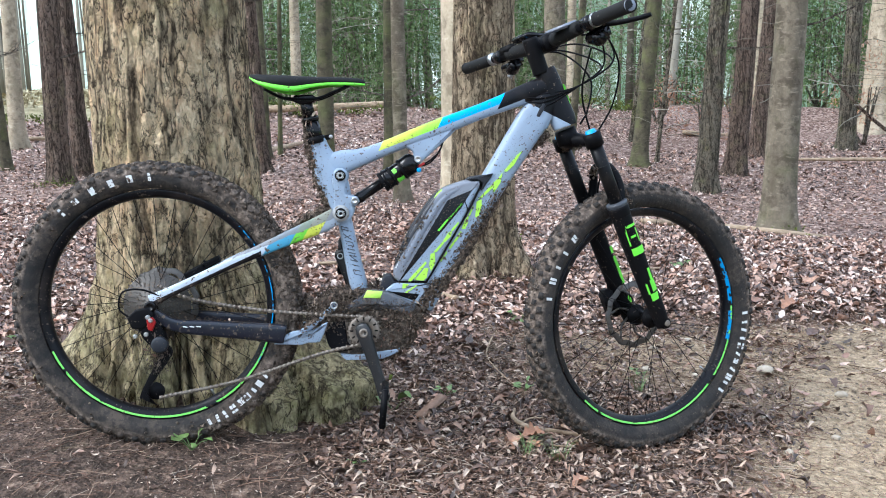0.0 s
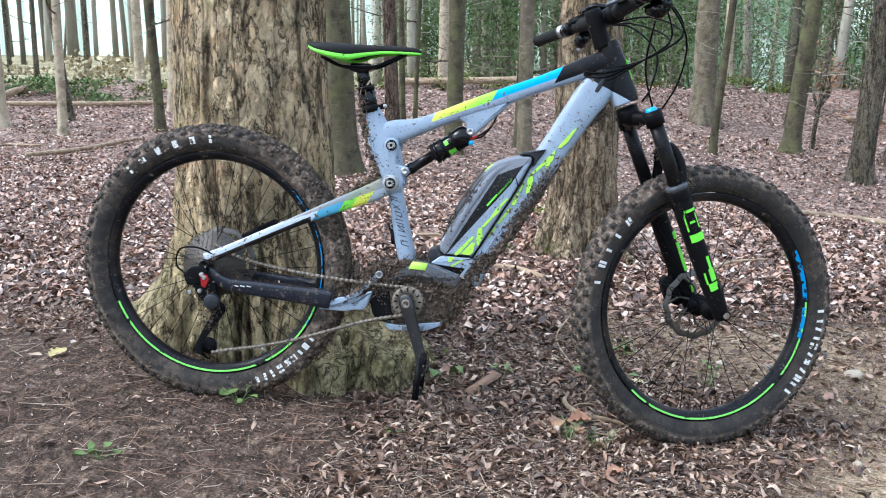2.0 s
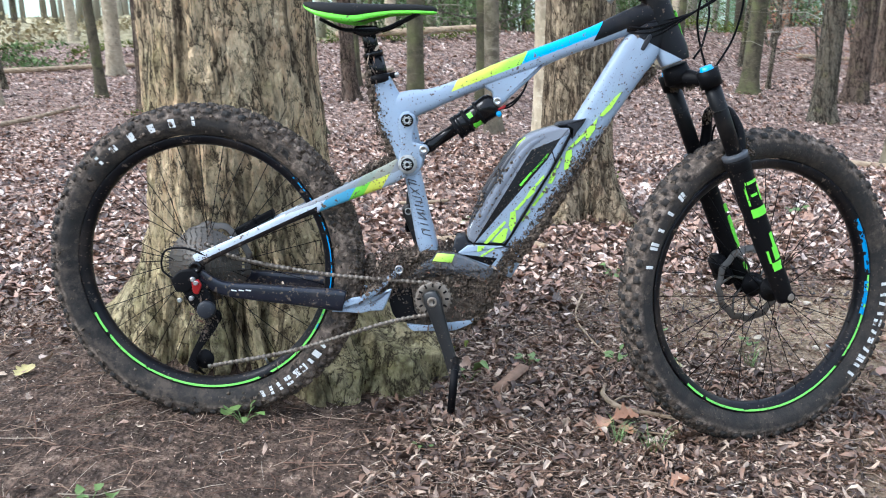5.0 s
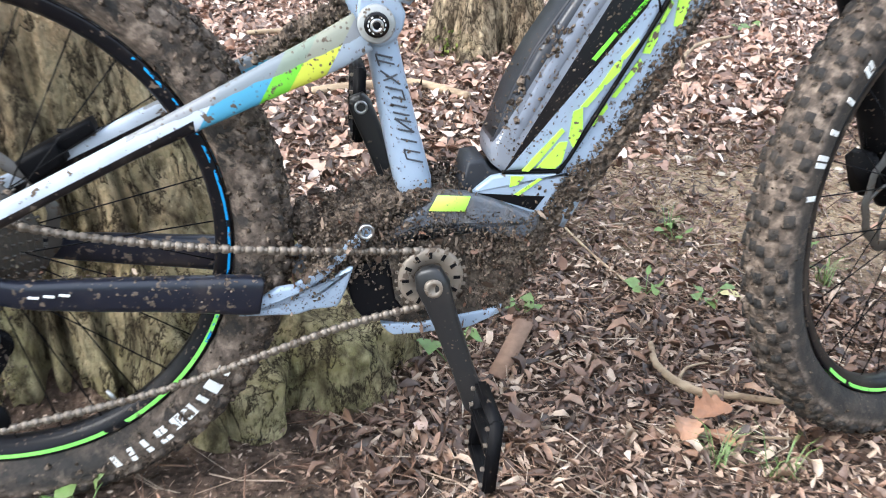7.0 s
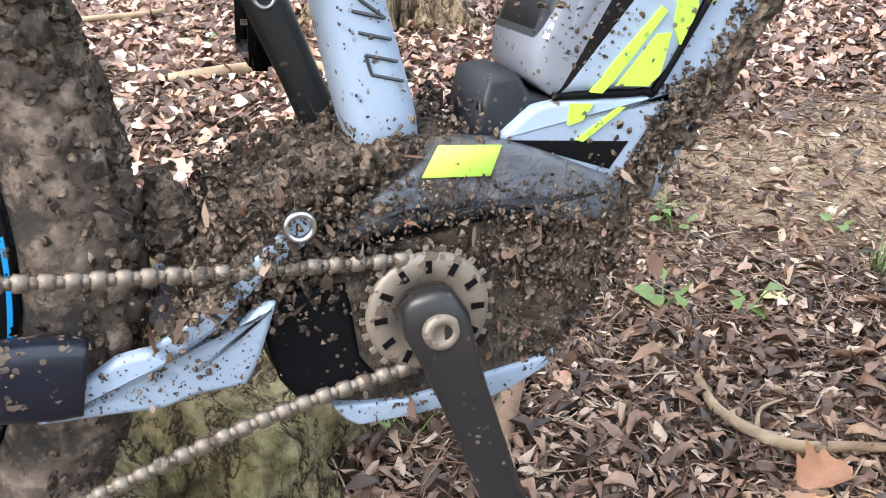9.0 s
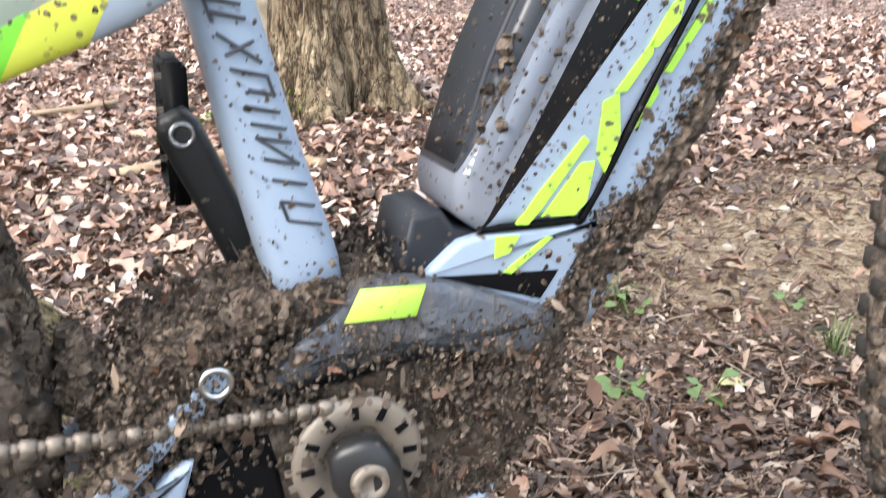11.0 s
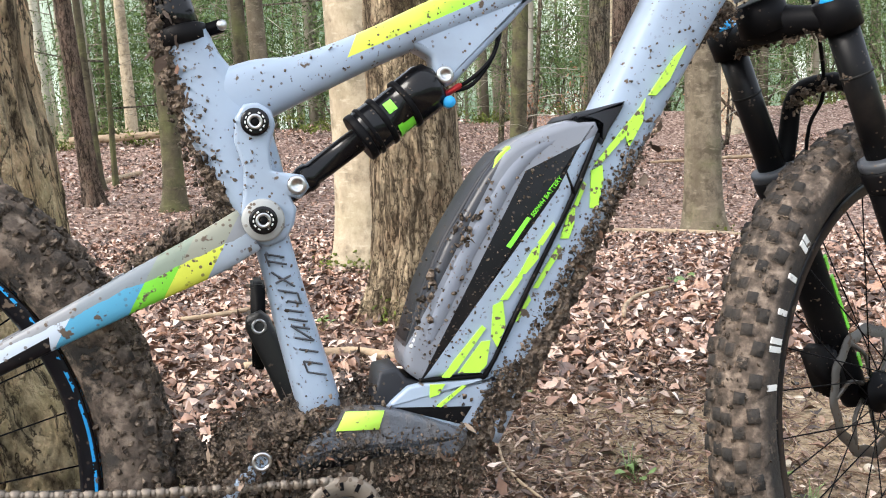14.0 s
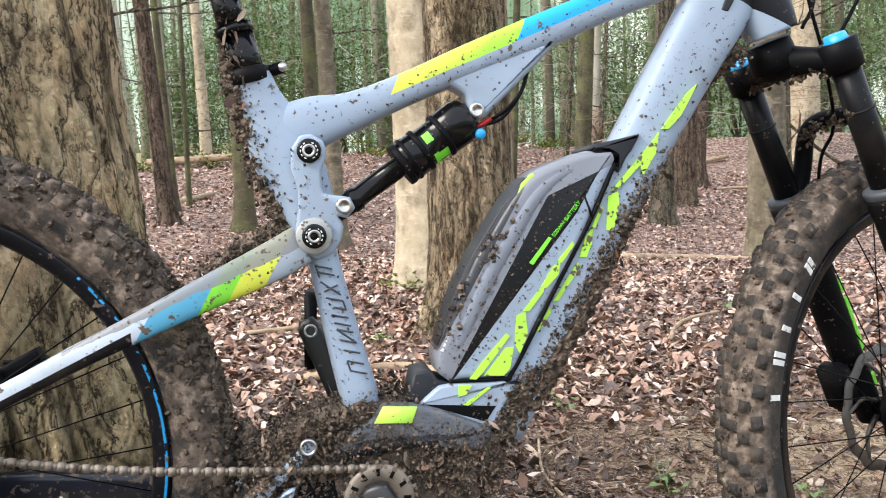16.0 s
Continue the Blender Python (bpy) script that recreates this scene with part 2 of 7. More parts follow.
c = n.mix(n.ramp(n.noise(150, 5), (0.62, 0.0), (0.7, 0.7)), c, (0.44, 0.35, 0.27))
meadow = n.ramp(n.math("MULTIPLY_ADD", n.math("ADD", py, n.math("MULTIPLY", px, -0.25)), 0.1, -1.86), (0.0, 0.0), (0.2, 1.0))
meadow = n.math("MULTIPLY", meadow, n.ramp(n.math("MULTIPLY_ADD", px, -0.1, 0.0), (0.35, 0.0), (0.6, 1.0)))
c = n.mix(meadow, c, n.ramp(n.noise(1.7, 8, rough=0.7), (0.35, (0.20, 0.17, 0.09)), (0.5, (0.36, 0.31, 0.18)), (0.68, (0.54, 0.47, 0.31))))
M["ground"] = n.done(c, n.math("ADD", n.noise(60, 8), n.math("MULTIPLY", n.cells(85), 0.6)), 1.0, 0.025)


def leafy(name, stops, per_object=False, rough=0.46):
    n = Nodes(name, rough, 0, 0.55 if rough < 0.7 else 0.15)
    r = n.each() if per_object else n.island()
    c = n.ramp(r, *stops)
    c = n.mix(n.ramp(n.noise(60, 4), (0.35, 0.0), (0.8, 0.5)), c, (0.1, 0.06, 0.04))
    return n.done(c, n.noise(120, 3), 0.3, 0.004)


DEAD = ((0.0, (0.035, 0.021, 0.015)), (0.28, (0.12, 0.066, 0.046)), (0.5, (0.36, 0.205, 0.14)), (0.76, (0.58, 0.37, 0.27)), (1.0, (0.84, 0.70, 0.60)))
M["dead_leaf"] = leafy("dead_leaf", DEAD)
M["dead_leaf_one"] = leafy("single_dead_leaf", DEAD, True)
M["bit"] = leafy("leaf_bits", ((0.0, (0.03, 0.019, 0.014)), (0.45, (0.15, 0.088, 0.06)), (0.75, (0.40, 0.265, 0.18)), (1.0, (0.68, 0.54, 0.42))))
M["crumb"] = leafy("muddy_leaf_crumbs", ((0.0, (0.03, 0.02, 0.014)), (0.5, (0.10, 0.064, 0.044)), (0.7, (0.20, 0.09, 0.05)), (0.88, (0.25, 0.18, 0.13)), (1.0, (0.46, 0.36, 0.27))), rough=0.65)
M["dark_leaf"] = leafy("dark_dead_leaf", ((0.0, (0.025, 0.015, 0.011)), (0.5, (0.13, 0.072, 0.047)), (0.78, (0.34, 0.20, 0.13)), (1.0, (0.62, 0.48, 0.36))))
M["twig"] = leafy("dry_twig", ((0.0, (0.09, 0.05, 0.035)), (0.5, (0.27, 0.165, 0.115)), (0.8, (0.45, 0.33, 0.24)), (1.0, (0.62, 0.53, 0.42))), rough=0.85)
M["green_leaf"] = leafy("seedling_leaf", ((0.0, (0.07, 0.14, 0.03)), (1.0, (0.17, 0.27, 0.07))), rough=0.5)
M["ivy"] = leafy("evergreen_leaf", ((0.0, (0.045, 0.09, 0.03)), (0.5, (0.12, 0.2, 0.07)), (1.0, (0.19, 0.28, 0.11))), rough=0.9)
M["rust_leaf"] = leafy("rust_beech_leaf", ((0.0, (0.28, 0.11, 0.05)), (1.0, (0.5, 0.25, 0.13))))
M["orange_leaf"] = leafy("orange_dead_leaf", ((0.0, (0.36, 0.17, 0.09)), (1.0, (0.46, 0.25, 0.15))), True)
M["yellow_leaf"] = leafy("yellow_leaf", ((0.0, (0.5, 0.42, 0.16)), (1.0, (0.56, 0.5, 0.22))), True)
M["moss"] = leafy("moss", ((0.0, (0.06, 0.085, 0.018)), (1.0, (0.17, 0.21, 0.045))), rough=0.95)
M["straw"] = leafy("dry_grass", ((0.0, (0.22, 0.17, 0.09)), (0.5, (0.42, 0.36, 0.21)), (1.0, (0.60, 0.54, 0.36))), rough=0.8)
n = Nodes("pale_stone", 0.85)
M["stone"] = n.done(n.ramp(n.noise(25, 6), (0.3, (0.28, 0.22, 0.15)), (0.7, (0.55, 0.48, 0.38))), n.noise(60, 5), 0.5, 0.006)
n = Nodes("dead_wood", 0.85)
M["stick"] = n.done(n.ramp(n.noise(30, 7, stretch=(0.3, 1, 1)), (0.3, (0.16, 0.105, 0.065)), (0.55, (0.38, 0.28, 0.18)), (0.8, (0.52, 0.42, 0.3))), n.noise(80, 5), 0.5, 0.005)
n = Nodes("wet_mud", 0.75, 0, 0.35)
c = n.ramp(n.noise(75, 8, rough=0.7), (0.30, (0.03, 0.021, 0.015)), (0.48, (0.13, 0.094, 0.068)), (0.66, (0.33, 0.25, 0.185)))
c = n.mix(n.ramp(n.cells(190, out=1), (0.62, 0.0), (0.66, 0.75)), c, (0.03, 0.022, 0.017))
c = n.mix(n.ramp(n.noise(160, 4), (0.62, 0.0), (0.68, 0.7)), c, (0.33, 0.26, 0.2))
M["mud"] = n.done(c, n.math("ADD", n.noise(150, 6), n.cells(190)), 1.0, 0.008)

GREY = (0.30, 0.37, 0.47)
GREEN, YELLOW, BLUE = (0.22, 0.83, 0.05), (0.64, 0.75, 0.09), (0.02, 0.36, 0.78)
BLACK = (0.005, 0.005, 0.007)
M["black"] = paint("black_paint", (0.005, 0.005, 0.006), 0.12, 0.5, 0.0, 0.08)
M["black_gloss"] = paint("black_gloss", (0.004, 0.004, 0.005), 0.1, 0.16, 0.0, 0.25)
M["charcoal"] = paint("charcoal_plastic", (0.024, 0.026, 0.032), 0.4, 0.45, 0.0, 0.25)
M["grey_metal"] = paint("gunmetal_plastic", (0.19, 0.21, 0.255), 0.25, 0.32)
M["spine"] = paint("slate_plastic", (0.12, 0.14, 0.175), 0.8, 0.4, 0.0, 0.3)
M["grey_paint"] = paint("blue_grey_paint", GREY, 0.42, 0.3)
M["green"] = paint("neon_green", GREEN, 0.35, 0.4)
M["lime"] = paint("lime_decal", (0.55, 0.92, 0.12), 0.6, 0.3)
M["lime_worn"] = paint("worn_lime_decal", (0.45, 0.84, 0.07), 0.95, 0.4)
M["blue"] = paint("bright_blue", BLUE, 0.25, 0.35)
M["silver"] = paint("bare_metal", (0.55, 0.55, 0.55), 0.3, 0.3, 1.0)
M["dull_metal"] = paint("muddy_steel", (0.21, 0.175, 0.14), 1.4, 0.5, 0.2)
M["cassette"] = paint("muddy_cassette", (0.07, 0.062, 0.054), 1.2, 0.5, 0.3)
M["collar"] = paint("dusty_alloy", (0.36, 0.37, 0.36), 0.6, 0.5, 0.2)
M["crank"] = paint("muddy_crank", (0.016, 0.016, 0.017), 0.35, 0.38, 0.0, 0.4)
M["white"] = paint("white_print", (0.75, 0.75, 0.73), 1.0, 0.5)
M["disc_steel"] = paint("brake_disc_steel", (0.12, 0.11, 0.10), 1.2, 0.5, 0.5)
M["print"] = paint("dark_print", (0.03, 0.032, 0.04), 0.1, 0.45)
M["red"] = paint("red_anodised", (0.5, 0.03, 0.03), 0.3, 0.3, 0.6)
M["navy"] = paint("navy_black_paint", (0.010, 0.012, 0.021), 1.0, 0.28, 0.0, 0.45)
M["stanchion"] = paint("dusty_black_tube", (0.006, 0.006, 0.007), 0.45, 0.35, 0.0, 0.15)
M["seal"] = paint("dusty_seal", (0.05, 0.055, 0.065), 0.5, 0.45, 0.0, 0.4)


def caked(name, base, cover, rough):
    """Plastic under a thick smeared coat of wet mud; cover: how much of it lies under mud."""
    n = Nodes(name, rough, 0, 0.4)
    coat = n.ramp(n.noise(16, 9, stretch=(1, 1, 0.45), rough=0.68), (0.66 - 0.4 * cover, 0.0), (0.80 - 0.4 * cover, 0.95))
    tone = n.ramp(n.noise(95, 8, rough=0.7), (0.3, (0.025, 0.018, 0.013)), (0.5, (0.09, 0.067, 0.048)), (0.7, (0.23, 0.178, 0.132)))
    streak = n.ramp(n.noise(60, 5, stretch=(1, 1, 0.18)), (0.5, 0.0), (0.68, 0.35))
    c = n.mix(coat, n.mix(streak, base, (0.22, 0.185, 0.15)), tone)
    return n.done(c, n.math("ADD", n.math("MULTIPLY", coat, 1.5), n.noise(140, 6)), 0.9, 0.003, n.math("MULTIPLY_ADD", coat, 0.3, rough))


M["motor"] = caked("muddy_motor_plastic", (0.022, 0.021, 0.021), 0.62, 0.42)
M["cap"] = caked("smoky_plastic", (0.085, 0.095, 0.115), 0.42, 0.3)
M["rubber_black"] = paint("black_rubber", (0.012, 0.012, 0.012), 0.2, 0.75, 0.0, 0.25)


def tyre_rubber(name, caked):
    """Black rubber with crisp clods of mud; caked: the half ahead of the axle lies under thick mud."""
    n = Nodes(name, 0.85, 0, 0.3)
    c, r, m = muddy(n, n.mix(n.noise(20, 4), (0.012, 0.012, 0.012), (0.032, 0.030, 0.028)), 0.3, 0.7)
    px, py, pz = n.xyz()
    rad = n.math("SQRT", n.math("ADD", n.math("POWER", px, 2.0), n.math("POWER", pz, 2.0)))
    off = n.math("SQRT", n.math("ADD", n.math("POWER", n.math("SUBTRACT", rad, 0.323), 2.0), n.math("POWER", py, 2.0)))
    outer = n.ramp(n.math("MULTIPLY_ADD", rad, 25.0, -8.0), (0.12, 0.0), (0.35, 1.0))
    groove = n.ramp(n.math("MULTIPLY_ADD", off, 100.0, -3.3), (0.22, 1.0), (0.45, 0.0))
    patchy = n.ramp(n.noise(42, 8, rough=0.7), (0.55, 0.0), (0.60, 0.85))
    cake = n.math("MULTIPLY", n.ramp(n.noise(21, 8, rough=0.7), (0.57, 0.0), (0.61, 0.85)), n.ramp(n.math("MULTIPLY_ADD", rad, 25.0, -8.0), (0.0, 0.25), (0.2, 1.0)))
    if caked:
        cake = n.math("MAXIMUM", cake, n.math("MULTIPLY", n.ramp(n.noise(26, 8, rough=0.7), (0.42, 0.0), (0.50, 0.92)), n.ramp(px, (0.06, 0.0), (0.2, 1.0))))
    tread = n.math("MAXIMUM", cake, n.math("MULTIPLY", outer, n.math("MAXIMUM", n.math("MULTIPLY", groove, n.ramp(n.noise(24, 6), (0.36, 0.25), (0.52, 0.95))), patchy)))
    c = n.mix(tread, c, n.ramp(n.noise(75, 6), (0.35, (0.035, 0.027, 0.021)), (0.5, (0.12, 0.09, 0.07)), (0.66, (0.32, 0.25, 0.195))))
    film = n.ramp(n.noise(13, 8, rough=0.68), (0.40, 0.05), (0.60, 0.75))
    c = n.mix(n.math("MULTIPLY", film, n.ramp(n.noise(55, 6, rough=0.7), (0.40, 0.1), (0.56, 1.0 if caked else 0.55))), c, (0.105, 0.08, 0.062))
    return n.done(c, n.math("ADD", n.noise(110, 5), tread), 0.7, 0.004, 0.85)


M["tyre"], M["tyre_rear"] = tyre_rubber("muddy_tyre", False), tyre_rubber("caked_tyre", True)


def frame_paint():
    """Blue-grey frame with a yellow, green and blue flash on the top tube and a black head."""
    n = Nodes("frame_paint", 0.3, 0, 0.2)
    u, w, v = n.xyz()
    line = n.math("SUBTRACT", v, n.math("MULTIPLY_ADD", u, 0.364, 0.384 - 0.364 * 0.585))
    above = n.math("GREATER_THAN", line, -0.001)
    slant = n.math("SUBTRACT", u, n.math("MULTIPLY", v, 0.5))
    def after(x):
        return n.math("GREATER_THAN", slant, x)
    c = n.mix(n.math("MULTIPLY", above, after(0.375)), GREY, YELLOW)
    c = n.mix(n.math("MULTIPLY", above, n.ramp(n.math("MULTIPLY_ADD", slant, 12.0, -5.0), (0.1, 0.0), (0.6, 1.0))), c, (0.35, 0.85, 0.06))
    c = n.mix(n.math("MULTIPLY", above, after(0.497)), c, BLUE)
    c = n.mix(n.math("MULTIPLY", n.math("GREATER_THAN", line, -0.012), after(0.625)), c, BLACK)
    head = n.math("GREATER_THAN", n.math("ADD", n.math("MULTIPLY", n.math("SUBTRACT", u, 0.942), 0.52), n.math("SUBTRACT", v, 0.486)), 0.0)
    c = n.mix(n.math("MULTIPLY", head, n.math("GREATER_THAN", u, 0.93)), c, BLACK)
    c, r, m = muddy(n, c, 0.45, 0.3)
    return n.done(c, m, 0.3, 0.002, r)


def stay_paint():
    """Pale upper stay that turns blue, green and yellow towards the pivot, black underneath."""
    n = Nodes("stay_paint", 0.3, 0, 0.3)
    u, w, v = n.xyz()
    line = n.math("SUBTRACT", v, n.math("MULTIPLY_ADD", u, 0.44, 0.021))
    slant = n.math("SUBTRACT", u, n.math("MULTIPLY", v, 0.6))
    def after(x):
        return n.math("GREATER_THAN", slant, x)
    c = n.mix(after(0.198), (0.50, 0.56, 0.64), (0.09, 0.33, 0.50))
    c = n.mix(after(0.249), c, (0.2, 0.62, 0.05))
    c = n.mix(after(0.274), c, (0.62, 0.66, 0.08))
    c = n.mix(after(0.306), c, (0.33, 0.38, 0.44))
    dull = n.math("MULTIPLY", n.math("GREATER_THAN", n.math("ADD", line, n.math("MULTIPLY", n.math("SUBTRACT", n.noise(30, 3), 0.5), 0.012)), n.math("MULTIPLY_ADD", u, -0.07, 0.0245)), n.math("GREATER_THAN", u, 0.20))
    c = n.mix(n.math("MULTIPLY", dull, 0.9), c, (0.21, 0.21, 0.215))
    c = n.mix(n.math("MULTIPLY", n.math("LESS_THAN", line, -0.003), n.math("LESS_THAN", u, 0.27)), c, BLACK)
    c, r, m = muddy(n, c, 0.8, 0.28)
    return n.done(c, m, 0.3, 0.002, r)


def battery_paint():
    """Charcoal back, gunmetal shoulder, black band and blue-grey flank, side by side across the case."""
    n = Nodes("battery_case", 0.35, 0, 0.3)
    u, w, v = n.xyz()
    p = n.math("ADD", n.math("MULTIPLY", n.math("SUBTRACT", u, 0.712), -0.848), n.math("MULTIPLY", n.math("SUBTRACT", v, 0.085), 0.53))
    s = n.math("ADD", n.math("MULTIPLY", n.math("SUBTRACT", u, 0.712), 0.53), n.math("MULTIPLY", n.math("SUBTRACT", v, 0.085), 0.848))
    band = n.math("MAXIMUM", n.math("MULTIPLY_ADD", s, -0.159, 0.0548), 0.031)
    top = n.math("MINIMUM", 0.0705, n.math("MULTIPLY_ADD", s, -0.74, 0.182))
    c = n.mix(n.math("GREATER_THAN", p, band), GREY, BLACK)
    c = n.mix(n.math("GREATER_THAN", p, top), c, (0.2, 0.215, 0.25))
    c = n.mix(n.math("GREATER_THAN", p, 0.0985), c, (0.035, 0.038, 0.046))
    c, r, m = muddy(n, c, 0.42, 0.3)
    return n.done(c, m, 0.3, 0.002, r)


M["frame"], M["stay"], M["battery"] = frame_paint(), stay_paint(), battery_paint()


def rim_paint(name, inner, start, end):
    """Black rim with a printed green arc and a shorter blue one."""
    n = Nodes(name, 0.4, 0, 0.2)
    px, py, pz = n.xyz()
    ang = n.math("ARCTAN2", pz, px)
    rad = n.math("SQRT", n.math("ADD", n.math("POWER", px, 2.0), n.math("POWER", pz, 2.0)))
    ring = n.math("MULTIPLY", n.math("GREATER_THAN", rad, 0.2835), n.math("LESS_THAN", rad, 0.2885))
    low = n.math("MULTIPLY", n.math("GREATER_THAN", ang, -2.75), n.math("LESS_THAN", ang, -0.36))
    gaps = n.math("GREATER_THAN", n.noise(26, 3), 0.4)
    c = n.mix(n.math("MULTIPLY", n.math("MULTIPLY", ring, low), gaps), BLACK, (0.27, 0.78, 0.14))
    ring2 = n.math("MULTIPLY", n.math("GREATER_THAN", rad, inner), n.math("LESS_THAN", rad, 0.2885))
    side = n.math("MULTIPLY", n.math("GREATER_THAN", ang, start), n.math("LESS_THAN", ang, end))
    c = n.mix(n.math("MULTIPLY", n.math("MULTIPLY", ring2, side), n.math("GREATER_THAN", n.noise(55, 3), 0.5)), c, (0.02, 0.27, 0.6))
    c, r, m = muddy(n, c, 0.65, 0.35)
    return n.done(c, m, 0.2, 0.002, r)


M["rim"] = rim_paint("front_rim_paint", 0.2775, -0.72, 0.14)
M["rim_rear"] = rim_paint("rear_rim_paint", 0.2855, -0.55, 0.75)
# backdrop: haze and bright gaps are painted in, paler on the open side
n = Nodes("glowing_distant_woods", 1.0, 0, 0.0)
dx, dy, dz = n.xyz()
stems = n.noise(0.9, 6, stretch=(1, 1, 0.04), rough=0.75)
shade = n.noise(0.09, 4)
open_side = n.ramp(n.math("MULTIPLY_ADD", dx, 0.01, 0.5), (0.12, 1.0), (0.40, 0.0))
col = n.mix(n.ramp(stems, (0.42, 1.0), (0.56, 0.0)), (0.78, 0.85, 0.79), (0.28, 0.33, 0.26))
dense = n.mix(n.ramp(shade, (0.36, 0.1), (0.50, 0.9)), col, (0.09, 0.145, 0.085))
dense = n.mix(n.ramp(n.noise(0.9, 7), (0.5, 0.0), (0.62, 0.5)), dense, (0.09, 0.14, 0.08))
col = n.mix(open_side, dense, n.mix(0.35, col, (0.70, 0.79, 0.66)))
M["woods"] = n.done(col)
# the painted colour also glows, in place of daylight on the far woods
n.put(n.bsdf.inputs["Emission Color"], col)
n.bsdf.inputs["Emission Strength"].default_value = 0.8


# ---- mesh helpers ----
def mesh_from(name, verts, faces, material, smooth=True):
    me = bpy.data.meshes.new(name)
    me.from_pydata([tuple(v) for v in verts], [], faces)
    me.materials.append(material)
    if smooth:
        me.shade_smooth()
    return me


def part(name, data, material, parent, label="", smooth=True):
    """One mesh object under a thing or a part. data: a bmesh, (verts, faces) or a mesh."""
    if isinstance(data, bmesh.types.BMesh):
        me = bpy.data.meshes.new(name)
        data.to_mesh(me)
        data.free()
        me.materials.append(material)
        if smooth:
            me.shade_smooth()
    elif isinstance(data, tuple):
        me = mesh_from(name, data[0], data[1], material, smooth)
    else:
        me = data
    ob = new(name, me)
    ob.parent = parent
    return tagged(ob, label) if label else ob


def joined(*pieces):
    """Several (verts, faces) put into one."""
    verts, faces = [], []
    for v, f in pieces:
        k = len(verts)
        verts.extend(v)
        faces.extend([tuple(i + k for i in face) for face in f])
    return verts, faces


def moved(piece, m):
    return [m @ Vector(v) for v in piece[0]], piece[1]


def rings(loops, closed=True, cap=True):
    """Skin a row of loops with the same number of points."""
    k = len(loops[0])
    verts = [v for loop in loops for v in loop]
    faces = []
    for i in range(len(loops) - 1):
        for j in range(k if closed else k - 1):
            a, b = i * k + j, i * k + (j + 1) % k
            faces.append((a, b, b + k, a + k))
    if cap:
        faces.append(tuple(reversed(range(k))))
        faces.append(tuple(range(len(verts) - k, len(verts))))
    return verts, faces


def spline(points, steps):
    """Catmull-Rom through rows of numbers."""
    p = [np.array(q, float) for q in points]
    p = [2 * p[0] - p[1]] + p + [2 * p[-1] - p[-2]]
    out = []
    for i in range(1, len(p) - 2):
        for s in range(steps):
            t = s / steps
            a, b, c, d = p[i - 1:i + 3]
            out.append(0.5 * (2 * b + (c - a) * t + (2 * a - 5 * b + 4 * c - d) * t * t + (3 * b - a - 3 * c + d) * t ** 3))
    return out + [p[-2]]


def tube(points, radius, sides=10, steps=4, taper=None):
    """A round tube along points; radius a number or one for each point."""
    rr = [radius] * len(points) if isinstance(radius, (int, float)) else radius
    path = spline([(*q, r) for q, r in zip(points, rr)], steps)
    loops, up = [], None
    for i, q in enumerate(path):
        a, b = path[max(0, i - 1)], path[min(len(path) - 1, i + 1)]
        d = Vector((b - a)[:3]).normalized()
        if up is None:
            up = d.orthogonal().normalized()
        up = (up - d * up.dot(d)).normalized()
        side = d.cross(up)
        loops.append([Vector(q[:3]) + max(float(q[3]), 1e-4) * (math.cos(t) * up + math.sin(t) * side) for t in (2 * math.pi * k / sides for k in range(sides))])
    return rings(loops)


def lathe(profile, sides=32, m=None, cap=True):
    """Turn (radius, along y) rows round the y axis."""
    loops = [[Vector((r * math.cos(t), y, r * math.sin(t))) for t in (2 * math.pi * k / sides for k in range(sides))] for r, y in profile]
    piece = rings(loops, cap=cap)
    return moved(piece, m) if m else piece


def loft(stations, sides=28, steps=6, power=2.6):
    """A tube in the bike's plane: rows of u, v, half width in the plane, half width across, centre across."""
    path = spline([(*s, 0.0) if len(s) == 4 else s for s in stations], steps)
    loops = []
    for i, q in enumerate(path):
        a, b = path[max(0, i - 1)], path[min(len(path) - 1, i + 1)]
        d = (b - a)[:2]
        d = d / (np.hypot(*d) + 1e-9)
        nx, nz = -d[1], d[0]
        loop = []
        for k in range(sides):
            t = 2 * math.pi * k / sides
            c, s = math.cos(t), math.sin(t)
            cc = math.copysign(abs(c) ** (2 / power), c) * q[2]
            ss = math.copysign(abs(s) ** (2 / power), s) * q[3]
            loop.append(Vector((q[0] + nx * cc, -q[4] + ss, q[1] + nz * cc)))
        loops.append(loop)
    return rings(loops)


def offset_poly(poly, d):
    """A polygon's corners pushed inwards by d (corners run anticlockwise)."""
    k, out = len(poly), []
    for i in range(k):
        a, b, c = (np.array(poly[(i + j) % k], float) for j in (-1, 0, 1))
        e, f = b - a, c - b
        e, f = e / (np.hypot(*e) + 1e-9), f / (np.hypot(*f) + 1e-9)
        m = np.array([-(e + f)[1], (e + f)[0]])
        m = m / (np.hypot(*m) + 1e-9)
        out.append(b + d * m / max(0.5, float(m @ np.array([-e[1], e[0]]))))
    return out


